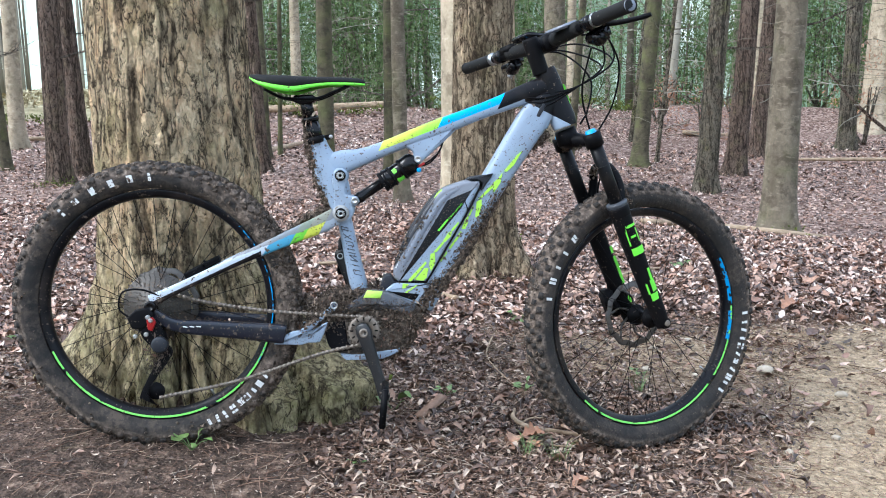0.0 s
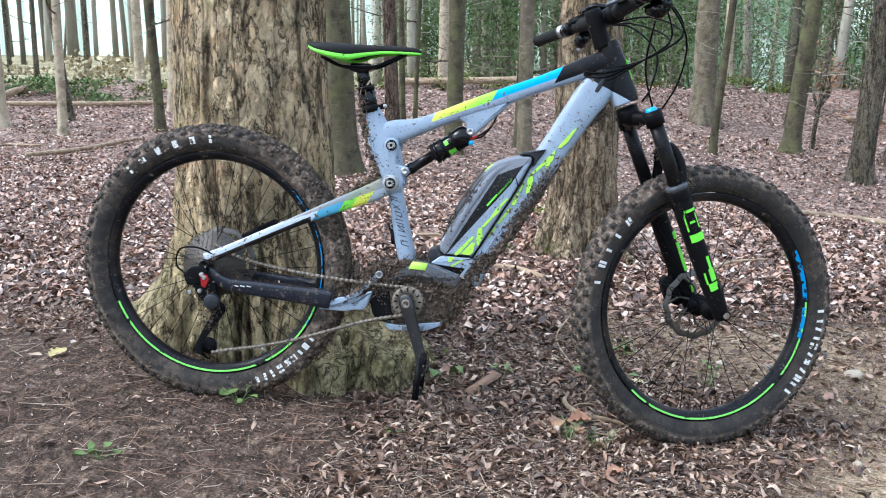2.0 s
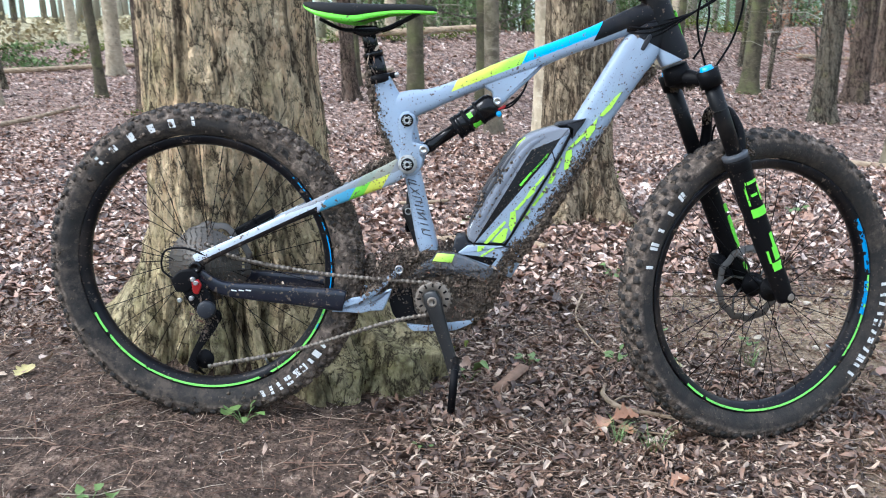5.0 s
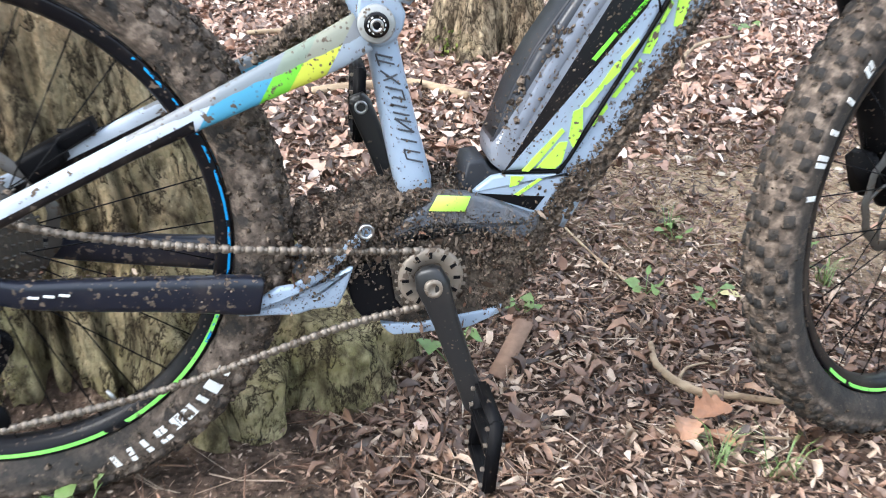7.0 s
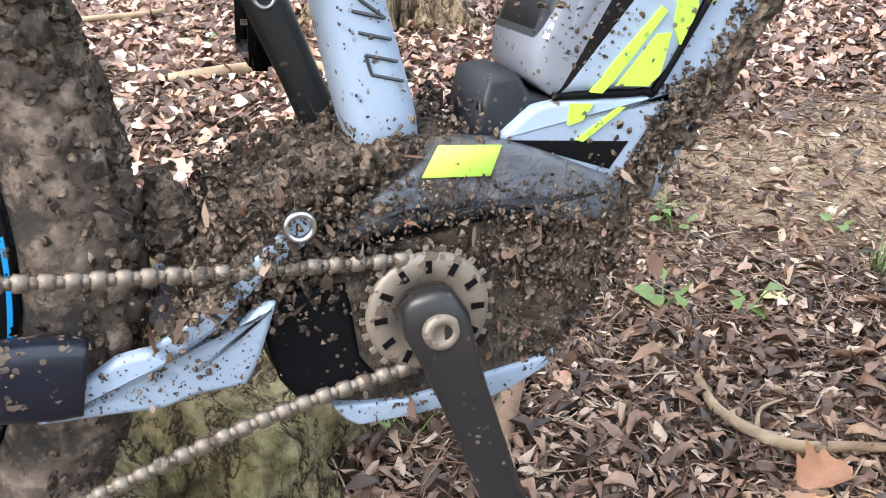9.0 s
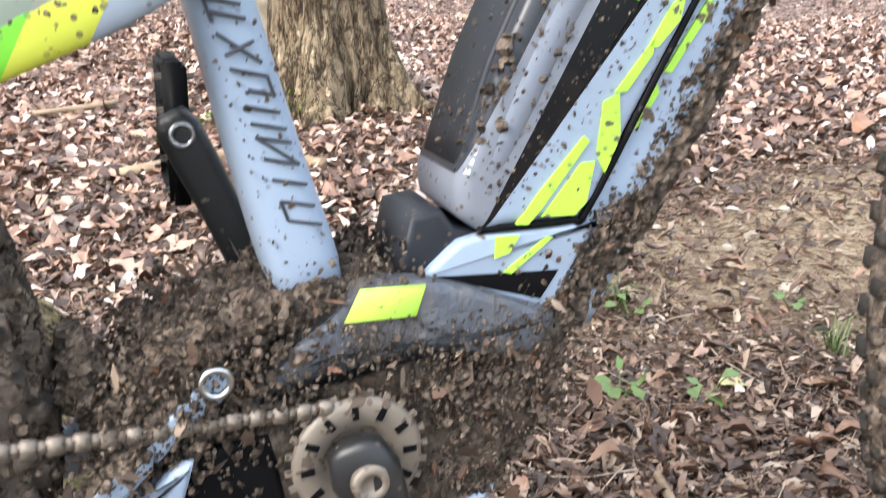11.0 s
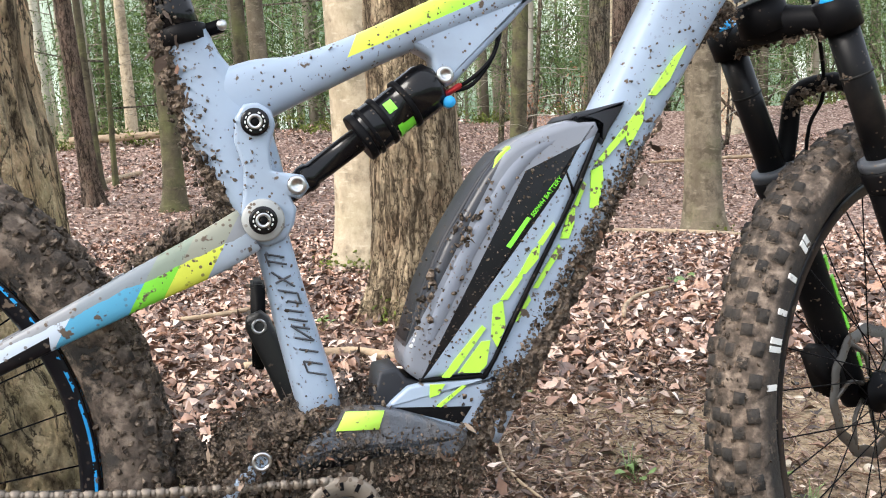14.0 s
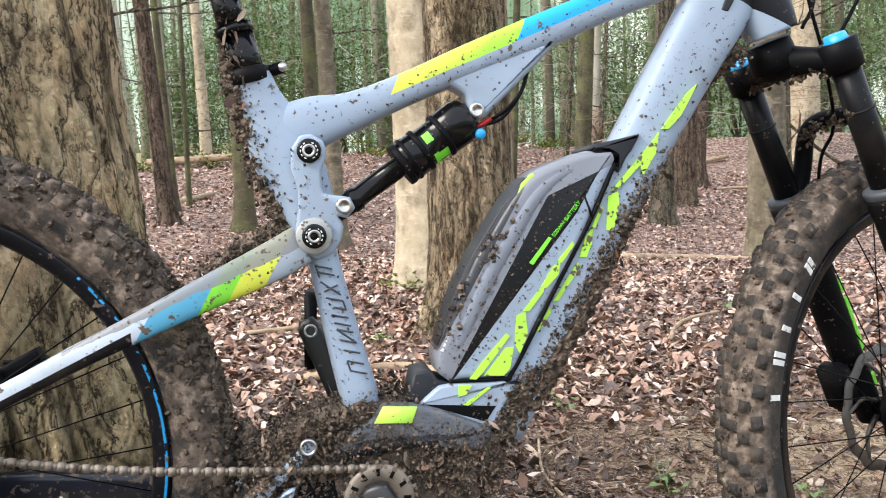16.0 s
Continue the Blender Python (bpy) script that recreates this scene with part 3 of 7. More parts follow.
def pillow(poly, lo, hi, r=0.008, steps=4, smooth=3):
    """A plate with rounded rims: a u, v polygon from lo to hi across (w towards the drive side)."""
    area = sum(poly[i - 1][0] * poly[i][1] - poly[i][0] * poly[i - 1][1] for i in range(len(poly)))
    poly = list(poly) if area > 0 else list(reversed(poly))
    if smooth > 1:
        ring = [np.array(q, float) for q in poly]
        poly = []
        for i in range(len(ring)):
            a, b, c, d = (ring[(i + j) % len(ring)] for j in (-1, 0, 1, 2))
            for k in range(smooth):
                t = k / smooth
                curve = 0.5 * (2 * b + (c - a) * t + (2 * a - 5 * b + 4 * c - d) * t * t + (3 * b - a - 3 * c + d) * t ** 3)
                poly.append(0.7 * (b * (1 - t) + c * t) + 0.3 * curve)
    rows = [(lo + r - r * math.cos(math.pi / 2 * i / steps), r - r * math.sin(math.pi / 2 * i / steps)) for i in range(steps + 1)]
    rows += [(hi - r + r * math.sin(math.pi / 2 * i / steps), r - r * math.cos(math.pi / 2 * i / steps)) for i in range(steps + 1)]
    return rings([[Vector((q[0], -w, q[1])) for q in offset_poly(poly, d)] for w, d in rows])


def box(cx, cy, cz, sx, sy, sz, bev=0.0):
    bm = bmesh.new()
    bmesh.ops.create_cube(bm, size=1.0)
    for v in bm.verts:
        v.co = Vector((cx + v.co.x * sx, cy + v.co.y * sy, cz + v.co.z * sz))
    if bev:
        bmesh.ops.bevel(bm, geom=list(bm.edges), offset=bev, segments=2, affect="EDGES")
    piece = ([v.co.copy() for v in bm.verts], [tuple(v.index for v in f.verts) for f in bm.faces])
    bm.free()
    return piece


def P(u, v, w=0.0):
    return Vector((u, -w, v))


# ---- ground ----
def smooth(a, b, v):
    f = min(1.0, max(0.0, (v - a) / (b - a)))
    return f * f * (3 - 2 * f)


def bank_line(x):
    """How far away the crest of the old boundary bank runs, and how high it is."""
    return 18.0 + min(5.0, max(0.0, 0.9 * (x - 1.0))) - min(4.0, max(0.0, 0.7 * (-x - 3.5))), 0.30 - 0.02 * max(0.0, min(7.0, x - 1.0)) - 0.01 * max(0.0, min(8.0, -x - 3.0))


def land(x, y):
    """The lie of the land: a shallow dip behind the bicycle, then a bank, then lower fields."""
    z = -min(0.6, max(0.03, 0.16 + 0.13 * x)) * smooth(3.6, 9.0, y)
    line, top = bank_line(x)
    z += (top - z) * smooth(line - 3.2, line, y)
    if y > line:
        z -= smooth(-9.0, -4.0, x) * (0.35 * smooth(line, line + 2.0, y) + 0.06 * max(0.0, min(60.0, y - line - 2.0)))
    return z


def gh(x, y):
    """Height of the forest floor."""
    z = land(x, y)
    z += -0.064 * max(-1.2, min(1.2, x)) * math.exp(-((y - 2.15) / 0.55) ** 2)
    z += 0.10 * math.exp(-(((x + 0.72) ** 2 + (y - 2.58) ** 2) / 0.12)) * (1 if y > 2.36 else math.exp(-((y - 2.36) / 0.08) ** 2))
    z += 0.05 * math.exp(-(((x - 0.2) ** 2 + (y - 4.4) ** 2) / 0.2))
    far = min(1.0, max(0.0, (math.hypot(x, y - 2.3) - 0.9) / 3.0))
    z += far * 0.05 * (noise.noise((x * 0.35, y * 0.35, 1.3))) + far * 0.03 * noise.noise((x * 1.7, y * 1.7, 4.0))
    z += 0.008 * noise.noise((x * 6, y * 6, 2.0)) * min(1, 0.25 + far)
    line, top = bank_line(x)
    z += 0.16 * smooth(line - 2.5, line, y) * (noise.noise((x * 0.55, y * 0.5, 9)) + 0.5 * noise.noise((x * 1.5, y * 1.5, 2)))
    return z


def stretch_axis(lo, hi, a, b, fine, count):
    inner = list(np.arange(a, b, fine))
    k = np.linspace(0, 1, count)[1:] ** 2.6
    return np.array(sorted([a - (a - lo) * q for q in k] + inner + [b + (hi - b) * q for q in k]))


gx, gy = stretch_axis(-260, 260, -1.8, 2.2, 0.028, 70), stretch_axis(-260, 260, 0.9, 5.2, 0.028, 80)
verts = [(float(x), float(y), gh(float(x), float(y))) for y in gy for x in gx]
k = len(gx)
faces = [(j * k + i, j * k + i + 1, (j + 1) * k + i + 1, (j + 1) * k + i) for j in range(len(gy) - 1) for i in range(k - 1)]
ground = new("ground", mesh_from("ground", verts, faces, M["ground"]))
tagged(ground, "brown forest floor of soil, leaf litter and a sandy bare patch", "ground", kind="structure")

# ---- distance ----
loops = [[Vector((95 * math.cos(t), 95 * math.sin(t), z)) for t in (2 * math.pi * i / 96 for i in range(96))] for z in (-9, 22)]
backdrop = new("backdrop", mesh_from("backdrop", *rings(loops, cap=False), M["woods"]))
tagged(backdrop, "glowing backdrop painted with pale misty bare woodland", "backdrop", kind="structure")


# ---- trees ----
def trunk_mesh(x, y, r, height, lean, rows, sides, flare, rough, seed, roots=()):
    """A tapered trunk: lean is the shift of its top, roots (angle, reach, width) swell at the foot."""
    z0 = gh(x, y) - 0.12
    loops = []
    for i in range(rows + 1):
        f = i / rows
        h = height * f ** (2.6 if rough > 0.005 else 1.7)
        cx, cy = x + lean[0] * (h / height) + 0.03 * r * math.sin(h * 1.1 + seed), y + lean[1] * (h / height)
        base = r * (1 - 0.72 * (h / height) ** 0.9) + flare * r * math.exp(-max(0, h - 0.10) / (1.1 * r + 0.02))
        loop = []
        for j in range(sides):
            t = 2 * math.pi * j / sides
            c, s = math.cos(t), math.sin(t)
            q = base
            for ang, reach, wide, *fall in roots:
                d = (t - ang + math.pi) % (2 * math.pi) - math.pi
                q += reach * math.exp(-(d / wide) ** 2) * math.exp(-max(0, h - 0.10) / (fall[0] if fall else 0.13))
            if rough:
                a = noise.noise((c * 5 * q / r + seed, s * 5 * q / r, h * 1.3)) * 0.5
                ridge = 1 - abs(noise.noise((c * r * 26 + a, s * r * 26 + seed, h * 4.5 + a))) * 2
                ridge2 = 1 - abs(noise.noise((c * r * 55, s * r * 55 + seed, h * 13))) * 2
                if roots:
                    furrow = max(0.0, 1 - 5 * abs(noise.noise((c * 5.2 + seed, s * 5.2, h * 1.1)) + 0.12 * noise.noise((c * 14, s * 14, h * 9))))
                    q -= 4.0 * rough * furrow * math.exp(-max(0, h - 0.12) / 0.22)
                    q += 1.3 * rough * noise.noise((c * 11, s * 11, h * 17 + seed)) * math.exp(-max(0, h - 0.12) / 0.3)
                q += rough * (0.7 * ridge + 0.35 * ridge2) + 0.06 * r * noise.noise((c * 1.3, s * 1.3 + seed, h * 0.7))
            else:
                q *= 1 + 0.05 * noise.noise((c * 1.4 + seed, s * 1.4, h * 0.8))
            loop.append((cx + q * c, cy + q * s, z0 + h))
        loops.append(loop)
    return rings(loops)


def limb(start, way, length, r, rng, depth):
    """A crooked bare branch with side twigs, as pieces."""
    pts, p, d = [start], Vector(start), Vector(way).normalized()
    for _ in range(4):
        d = (d + Vector((rng.uniform(-0.25, 0.25), rng.uniform(-0.25, 0.25), rng.uniform(-0.1, 0.28)))).normalized()
        p = p + d * length / 4
        pts.append(p.copy())
    out = [tube(pts, [r, r * 0.8, r * 0.6, r * 0.4, r * 0.15], 5, 1)]
    if depth:
        for _ in range(4):
            k = rng.randint(1, 4)
            side = Vector((rng.uniform(-1, 1), rng.uniform(-1, 1), rng.uniform(-0.1, 0.7)))
            out += limb(pts[k], side, length * rng.uniform(0.35, 0.6), r * 0.4, rng, depth - 1)
    return out


def tree(x, y, r, height, lean, material, label, rough=0.0, flare=0.5, rows=40, sides=24, roots=(), limbs=9, low=0, group="woodland trees"):
    rng = random.Random(int(abs(x * 91 + y * 37) * 10))
    seed = rng.uniform(0, 50)
    thing = tagged(new("tree"), label, "tree", group)
    part("trunk", trunk_mesh(x, y, r, height, lean, rows, sides, flare, rough, seed, roots), material, thing)
    pieces = []
    for i in range(limbs + low):
        f = rng.uniform(0.45, 0.98) if i < limbs else rng.uniform(0.06, 0.3)
        a = rng.uniform(0, 2 * math.pi)
        start = Vector((x + lean[0] * f, y + lean[1] * f, gh(x, y) + height * f))
        size = height * 0.28 * (1.1 - f * 0.6) if i < limbs else rng.uniform(0.6, 1.4)
        pieces += limb(start, (math.cos(a), math.sin(a), 0.5 if i < limbs else 0.0), size, r * 0.3 if i < limbs else 0.012, rng, 1)
    if pieces:
        part("crown", joined(*pieces), M["bark_far"], thing, "bare leafless branches")
    return thing


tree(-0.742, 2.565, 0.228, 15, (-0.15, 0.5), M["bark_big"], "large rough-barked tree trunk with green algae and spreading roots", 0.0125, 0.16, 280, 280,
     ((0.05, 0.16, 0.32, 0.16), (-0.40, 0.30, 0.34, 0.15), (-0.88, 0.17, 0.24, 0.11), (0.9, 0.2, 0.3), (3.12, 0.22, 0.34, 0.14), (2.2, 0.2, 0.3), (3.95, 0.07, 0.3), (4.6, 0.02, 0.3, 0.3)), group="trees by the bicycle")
tree(0.197, 4.25, 0.153, 13, (0.1, 0.2), M["bark_mid"], "rugged brown tree trunk with furrowed bark and root flare", 0.009, 0.22, 120, 120,
     ((-1.9, 0.12, 0.3), (-0.7, 0.17, 0.3), (0.5, 0.12, 0.3), (3.6, 0.10, 0.35)), group="trees by the bicycle")
tree(0.155, 5.6, 0.172, 13, (0.0, 0.3), M["bark_pale"], "smooth pale cream trunk with moss at its foot", 0.0, 0.35, 50, 48, ((3.8, 0.1, 0.4),), group="trees by the bicycle")

STAND = [  # x, y, radius, lean to the side for each metre of height, bark
    (-6.28, 12.99, 0.116, 0.031, "bark_pale"), (-3.76, 8.59, 0.110, 0.02, "bark_red"), (-3.83, 9.34, 0.101, -0.027, "bark_red"), (-4.63, 11.75, 0.045, 0.016, "bark_pale"),
    (-1.16, 8.62, 0.083, 0.021, "bark_olive"), (-0.62, 9.86, 0.069, 0.015, "bark_olive"), (-0.37, 7.56, 0.065, 0.0, "bark_beech"), (2.05, 16.82, 0.22, -0.01, "bark_beech"),
    (1.75, 12.6, 0.055, 0.066, "bark_olive"), (3.13, 14.45, 0.135, 0.065, "bark_olive"), (3.78, 18.29, 0.058, 0.09, "bark_brown"), (3.65, 15.47, 0.035, 0.088, "bark_brown"),
    (3.37, 11.49, 0.14, 0.038, "bark_brown"), (4.33, 13.28, 0.155, 0.039, "bark_red"), (5.70, 16.38, 0.155, 0.05, "bark_red"), (3.02, 7.98, 0.15, 0.012, "bark_beech"),
    (7.92, 17.66, 0.17, -0.01, "bark_brown"), (9.94, 20.76, 0.36, 0.02, "bark_pale"), (-7.17, 10.06, 0.106, -0.003, "bark_pale"), (-5.82, 9.31, 0.053, 0.03, "bark_pale"),
    (-6.9, 11.2, 0.05, -0.12, "bark_brown"), (-5.14, 10.35, 0.063, -0.047, "bark_olive"), (-1.78, 6.94, 0.128, -0.03, "bark_olive"), (-1.94, 9.38, 0.08, -0.03, "bark_red"),
    (-2.16, 10.8, 0.041, -0.011, "bark_olive"), (-2.08, 11.1, 0.03, 0.042, "bark_olive"), (-3.68, 22.0, 0.14, 0.01, "bark_pale"), (7.79, 22.71, 0.15, 0.01, "bark_pale"),
    (3.29, 23.78, 0.137, 0.0, "bark_pale"), (-10.3, 19.3, 0.12, -0.01, "bark_pale"), (-13.4, 22.2, 0.085, 0.0, "bark_brown"), (-16.1, 22.7, 0.065, 0.0, "bark_brown"), (-12.2, 18.2, 0.058, 0.02, "bark_brown"),
]
for x, y, r, lean, kind in STAND:
    words = {"bark_pale": "slender pale tree trunk", "bark_red": "straight reddish-brown tree trunk", "bark_brown": "dark grey-brown rough tree trunk", "bark_beech": "smooth grey-green beech trunk", "bark_olive": "dark olive-green smooth tree trunk"}[kind]
    tree(x, y, r, 11 + 20 * r, (lean * (11 + 20 * r), 0.0), M[kind], words + " standing in leaf litter", 0.004 if kind == "bark_brown" else 0.0, 0.34, 46, 28,
         tuple((a, r * 0.55, 0.4) for a in (0.4 + x, 2.4 + x, 4.6 + x)), 8, 3)

# ---- the bicycle ----
bike = tagged(new("mountain_bike"), "muddy grey full-suspension electric mountain bike leaning against a tree", "bicycle")
bike.matrix_world = pose(-0.6964, 2.1647, 0.3970, -5.02, 0, 3.37)

# main frame
frame_pieces = [
    loft([(0.408, 0.412, 0.021, 0.019), (0.418, 0.375, 0.026, 0.02), (0.436, 0.33, 0.038, 0.022), (0.452, 0.285, 0.036, 0.024), (0.464, 0.245, 0.030, 0.025), (0.470, 0.215, 0.026, 0.025)]),
    loft([(0.467, 0.222, 0.02, 0.026), (0.475, 0.19, 0.018, 0.028), (0.489, 0.11, 0.020, 0.030), (0.502, 0.045, 0.022, 0.031), (0.507, 0.024, 0.020, 0.028)], power=3.2),
    loft([(0.436, 0.335, 0.034, 0.021), (0.475, 0.350, 0.030, 0.021), (0.52, 0.361, 0.022, 0.021), (0.585, 0.384, 0.0185, 0.021), (0.65, 0.408, 0.02, 0.021), (0.73, 0.436, 0.0215, 0.021),
          (0.80, 0.462, 0.0195, 0.022), (0.87, 0.487, 0.021, 0.023), (0.94, 0.513, 0.026, 0.025), (0.998, 0.53, 0.03, 0.026)], power=3.0),
    loft([(1.0, 0.505, 0.03, 0.026), (0.962, 0.458, 0.040, 0.029), (0.925, 0.405, 0.038, 0.031), (0.855, 0.298, 0.034, 0.032), (0.785, 0.19, 0.034, 0.033), (0.715, 0.08, 0.035, 0.034), (0.655, -0.012, 0.04, 0.036)], power=3.8),
    loft([(0.984, 0.572, 0.025, 0.025), (0.990, 0.555, 0.028, 0.027), (1.008, 0.50, 0.032, 0.027), (1.028, 0.45, 0.033, 0.028), (1.036, 0.428, 0.030, 0.028)]),
    pillow([(0.62, 0.392), (0.632, 0.382), (0.648, 0.372), (0.652, 0.352), (0.660, 0.341), (0.671, 0.346), (0.70, 0.372), (0.745, 0.412), (0.76, 0.43), (0.68, 0.41)], -0.018, 0.018, 0.006),
]
frame_part = part("frame", joined(*frame_pieces), M["frame"], bike, "blue-grey painted frame with yellow, green and blue flashes")

# rocker link, both sides
rock = [(0.446, 0.30), (0.449, 0.322), (0.458, 0.334), (0.471, 0.335), (0.483, 0.327), (0.486, 0.313), (0.479, 0.292), (0.479, 0.270), (0.494, 0.266), (0.508, 0.263), (0.513, 0.251), (0.503, 0.240), (0.494, 0.243), (0.499, 0.231), (0.495, 0.216), (0.486, 0.203), (0.468, 0.197), (0.449, 0.205), (0.444, 0.222), (0.450, 0.25), (0.452, 0.275)]
for side in (1, -1):
    lo, hi = sorted((0.026 * side, 0.036 * side))
    part("rocker_link", pillow(rock, lo, hi, 0.004), M["grey_paint"], bike)


def pivot(u, v, w, r, label):
    m = Matrix.Translation(P(u, v, w))
    ob = part("pivot_bolt", lathe([(0.0005, 0.006), (r, 0.006), (r, -0.002), (r * 0.93, -0.004), (r * 0.80, -0.0042), (0.0005, -0.0042)], 36, m), M["black_gloss"], bike, label)
    part("bearing_ring", lathe([(r * 0.30, -0.004), (r * 0.52, -0.004), (r * 0.55, -0.006), (r * 0.50, -0.0075), (r * 0.32, -0.0065), (r * 0.30, -0.004)], 28, m, False), M["silver"], ob)
    part("bolt_recess", lathe([(0.0005, -0.0046), (r * 0.27, -0.0046), (r * 0.27, -0.0056), (0.0005, -0.0056)], 6, m), M["black"], ob)
    for k in range(12):
        if k in (3, 9):
            continue
        a = 2 * math.pi * k / 12
        q = m @ pose(0, 0, 0, 0, -math.degrees(a), 0) @ Matrix.Translation((r * 0.68, -0.0045, 0))
        part("print_bar", moved(box(0, 0, 0, r * 0.10, 0.0008, r * 0.20), q), M["white"], ob, smooth=False)


ring_m = Matrix.Translation(P(0.466, 0.223, 0.038))
part("pivot_collar", lathe([(0.0005, 0.006), (0.0205, 0.006), (0.0205, -0.004), (0.0185, -0.006), (0.0005, -0.006)], 36, ring_m), M["collar"], bike)
pivot(0.466, 0.223, 0.0452, 0.0135, "black pivot bolt with silver ring and white print")
pivot(0.467, 0.3165, 0.0372, 0.0134, "black pivot bolt with silver ring and white print")
bolt = lathe([(0.0005, 0.006), (0.012, 0.006), (0.012, -0.002), (0.010, -0.004), (0.006, -0.004), (0.0055, -0.002), (0.0005, -0.002)], 24)
part("shock_bolt", moved(bolt, Matrix.Translation(P(0.501, 0.254, 0.038)) @ Matrix.Scale(0.78, 4)), M["silver"], bike)
part("shock_bolt", moved(bolt, Matrix.Translation(P(0.660, 0.353, 0.020)) @ Matrix.Scale(0.75, 4)), M["silver"], bike)

# rear shock, its can stepped by collars
a, b = P(0.501, 0.252), P(0.660, 0.353)
d = (b - a).normalized()
turn = d.to_track_quat("Y", "Z").to_matrix().to_4x4()
axis = Matrix.Translation(a) @ turn
shock = part("rear_shock", lathe([(0.0005, -0.012), (0.012, -0.010), (0.013, 0.008), (0.0145, 0.012), (0.0145, 0.02), (0.0125, 0.022), (0.0125, 0.0825), (0.024, 0.0865), (0.0255, 0.090), (0.0255, 0.112),
                                       (0.0235, 0.115), (0.0235, 0.14), (0.026, 0.143), (0.027, 0.168), (0.024, 0.178), (0.012, 0.186), (0.0005, 0.188)], 36, axis), M["black_gloss"], bike, "glossy black air shock with green label")
for y, r, h in ((0.0845, 0.0262, 0.004), (0.0945, 0.0268, 0.0022), (0.1115, 0.0268, 0.003), (0.1415, 0.0272, 0.003)):
    part("collar", lathe([(r - 0.004, y - h), (r - 0.0006, y - h), (r, y - h * 0.6), (r, y + h * 0.6), (r - 0.0006, y + h), (r - 0.004, y + h)], 36, axis), M["black"], shock)
for k0, k1, y0, y1 in ((-0.6, 1.4, 0.118, 0.1245), (-0.9, 0.2, 0.126, 0.132), (0.5, 1.3, 0.1245, 0.137), (-0.2, 0.3, 0.132, 0.1385), (2.2, 2.9, 0.118, 0.128)):
    verts = []
    for i in range(9):
        t = -math.pi / 2 + (k0 + (k1 - k0) * i / 8) * 0.75
        for y in (y0, y1):
            verts.append(axis @ Vector((0.0242 * math.cos(t), y, 0.0242 * math.sin(t))))
    cells = [(2 * i, 2 * i + 1, 2 * i + 3, 2 * i + 2) for i in range(8)]
    part("label", (verts, cells), M["green"], shock, "neon green label")
part("remote_lever", moved(box(0, 0, 0, 0.022, 0.006, 0.006, 0.0015), Matrix.Translation(P(0.668, 0.338, 0.014)) @ pose(0, 0, 0, 0, -28, 0)), M["red"], shock)
part("rebound_knob", moved(lathe([(0.0005, -0.006), (0.006, -0.006), (0.006, 0.006), (0.0005, 0.006)], 16), Matrix.Translation(P(0.663, 0.326, 0.014))), M["blue"], shock)
for k in (0, 1):
    part("shock_cable", tube([P(0.664, 0.336, 0.012 - 0.012 * k), P(0.69, 0.343 + 0.006 * k, 0.014), P(0.715, 0.372, 0.012), P(0.728, 0.405, 0.008 - 0.01 * k)], 0.0022, 8), M["black"], bike)

def along(s, p, w):
    """A place by the down tube: s up along it, p across it, w out to the drive side."""
    return P(0.712 + 0.53 * s - 0.848 * p, 0.085 + 0.848 * s + 0.53 * p, w)


# battery on the down tube
case = [(0.607, 0.046), (0.593, 0.058), (0.592, 0.077), (0.61, 0.119), (0.624, 0.151), (0.644, 0.187), (0.66, 0.208), (0.676, 0.231), (0.69, 0.25), (0.711, 0.272), (0.729, 0.283), (0.76, 0.293), (0.784, 0.299), (0.813, 0.299),
        (0.818, 0.286), (0.801, 0.257), (0.768, 0.194), (0.735, 0.142), (0.706, 0.096), (0.684, 0.056), (0.672, 0.047), (0.626, 0.047)]
battery = part("battery", pillow(case, -0.0395, 0.0395, 0.010, 6), M["battery"], bike, "charcoal and gunmetal battery case splashed with mud")


def flat(q):
    """The place in the bike's plane for s up along the down tube and p across it."""
    v = along(*q, 0.0)
    return v.x, v.z


part("battery_spine", pillow([flat(q) for q in ((-0.06, 0.100), (0.0, 0.1115), (0.05, 0.1145), (0.10, 0.1115), (0.13, 0.1085), (0.158, 0.102), (0.15, 0.094), (0.10, 0.098), (0.05, 0.101), (0.0, 0.098), (-0.05, 0.090))], -0.029, 0.029, 0.004), M["charcoal"], battery)
part("battery_ridge", tube([along(-0.080, 0.078, 0.022), along(-0.066, 0.080, 0.0255), along(-0.02, 0.0835, 0.0265), along(0.04, 0.0862, 0.0265), along(0.10, 0.084, 0.0265), along(0.14, 0.0815, 0.0265), along(0.172, 0.0715, 0.0262), along(0.2, 0.052, 0.026), along(0.226, 0.030, 0.0245)], [0.006, 0.0125, 0.0148, 0.0152, 0.0152, 0.0148, 0.0142, 0.0128, 0.0085], 24, 8), M["grey_metal"], battery, "rounded gunmetal shoulder")
part("lock_cover", pillow([(0.783, 0.299), (0.790, 0.3055), (0.815, 0.309), (0.847, 0.3145), (0.841, 0.303), (0.828, 0.286), (0.819, 0.271), (0.812, 0.279), (0.816, 0.291), (0.806, 0.2965)], -0.036, 0.0375, 0.004), M["charcoal"], battery, "charcoal latch cover over the battery's top")
part("spine_panel", pillow([flat(q) for q in ((0.012, 0.1005), (0.06, 0.1075), (0.10, 0.1075), (0.135, 0.1045), (0.152, 0.0985), (0.12, 0.0945), (0.06, 0.0965), (0.02, 0.0955))], 0.0, 0.0345, 0.003), M["spine"], battery, "slate-grey panel on the spine")
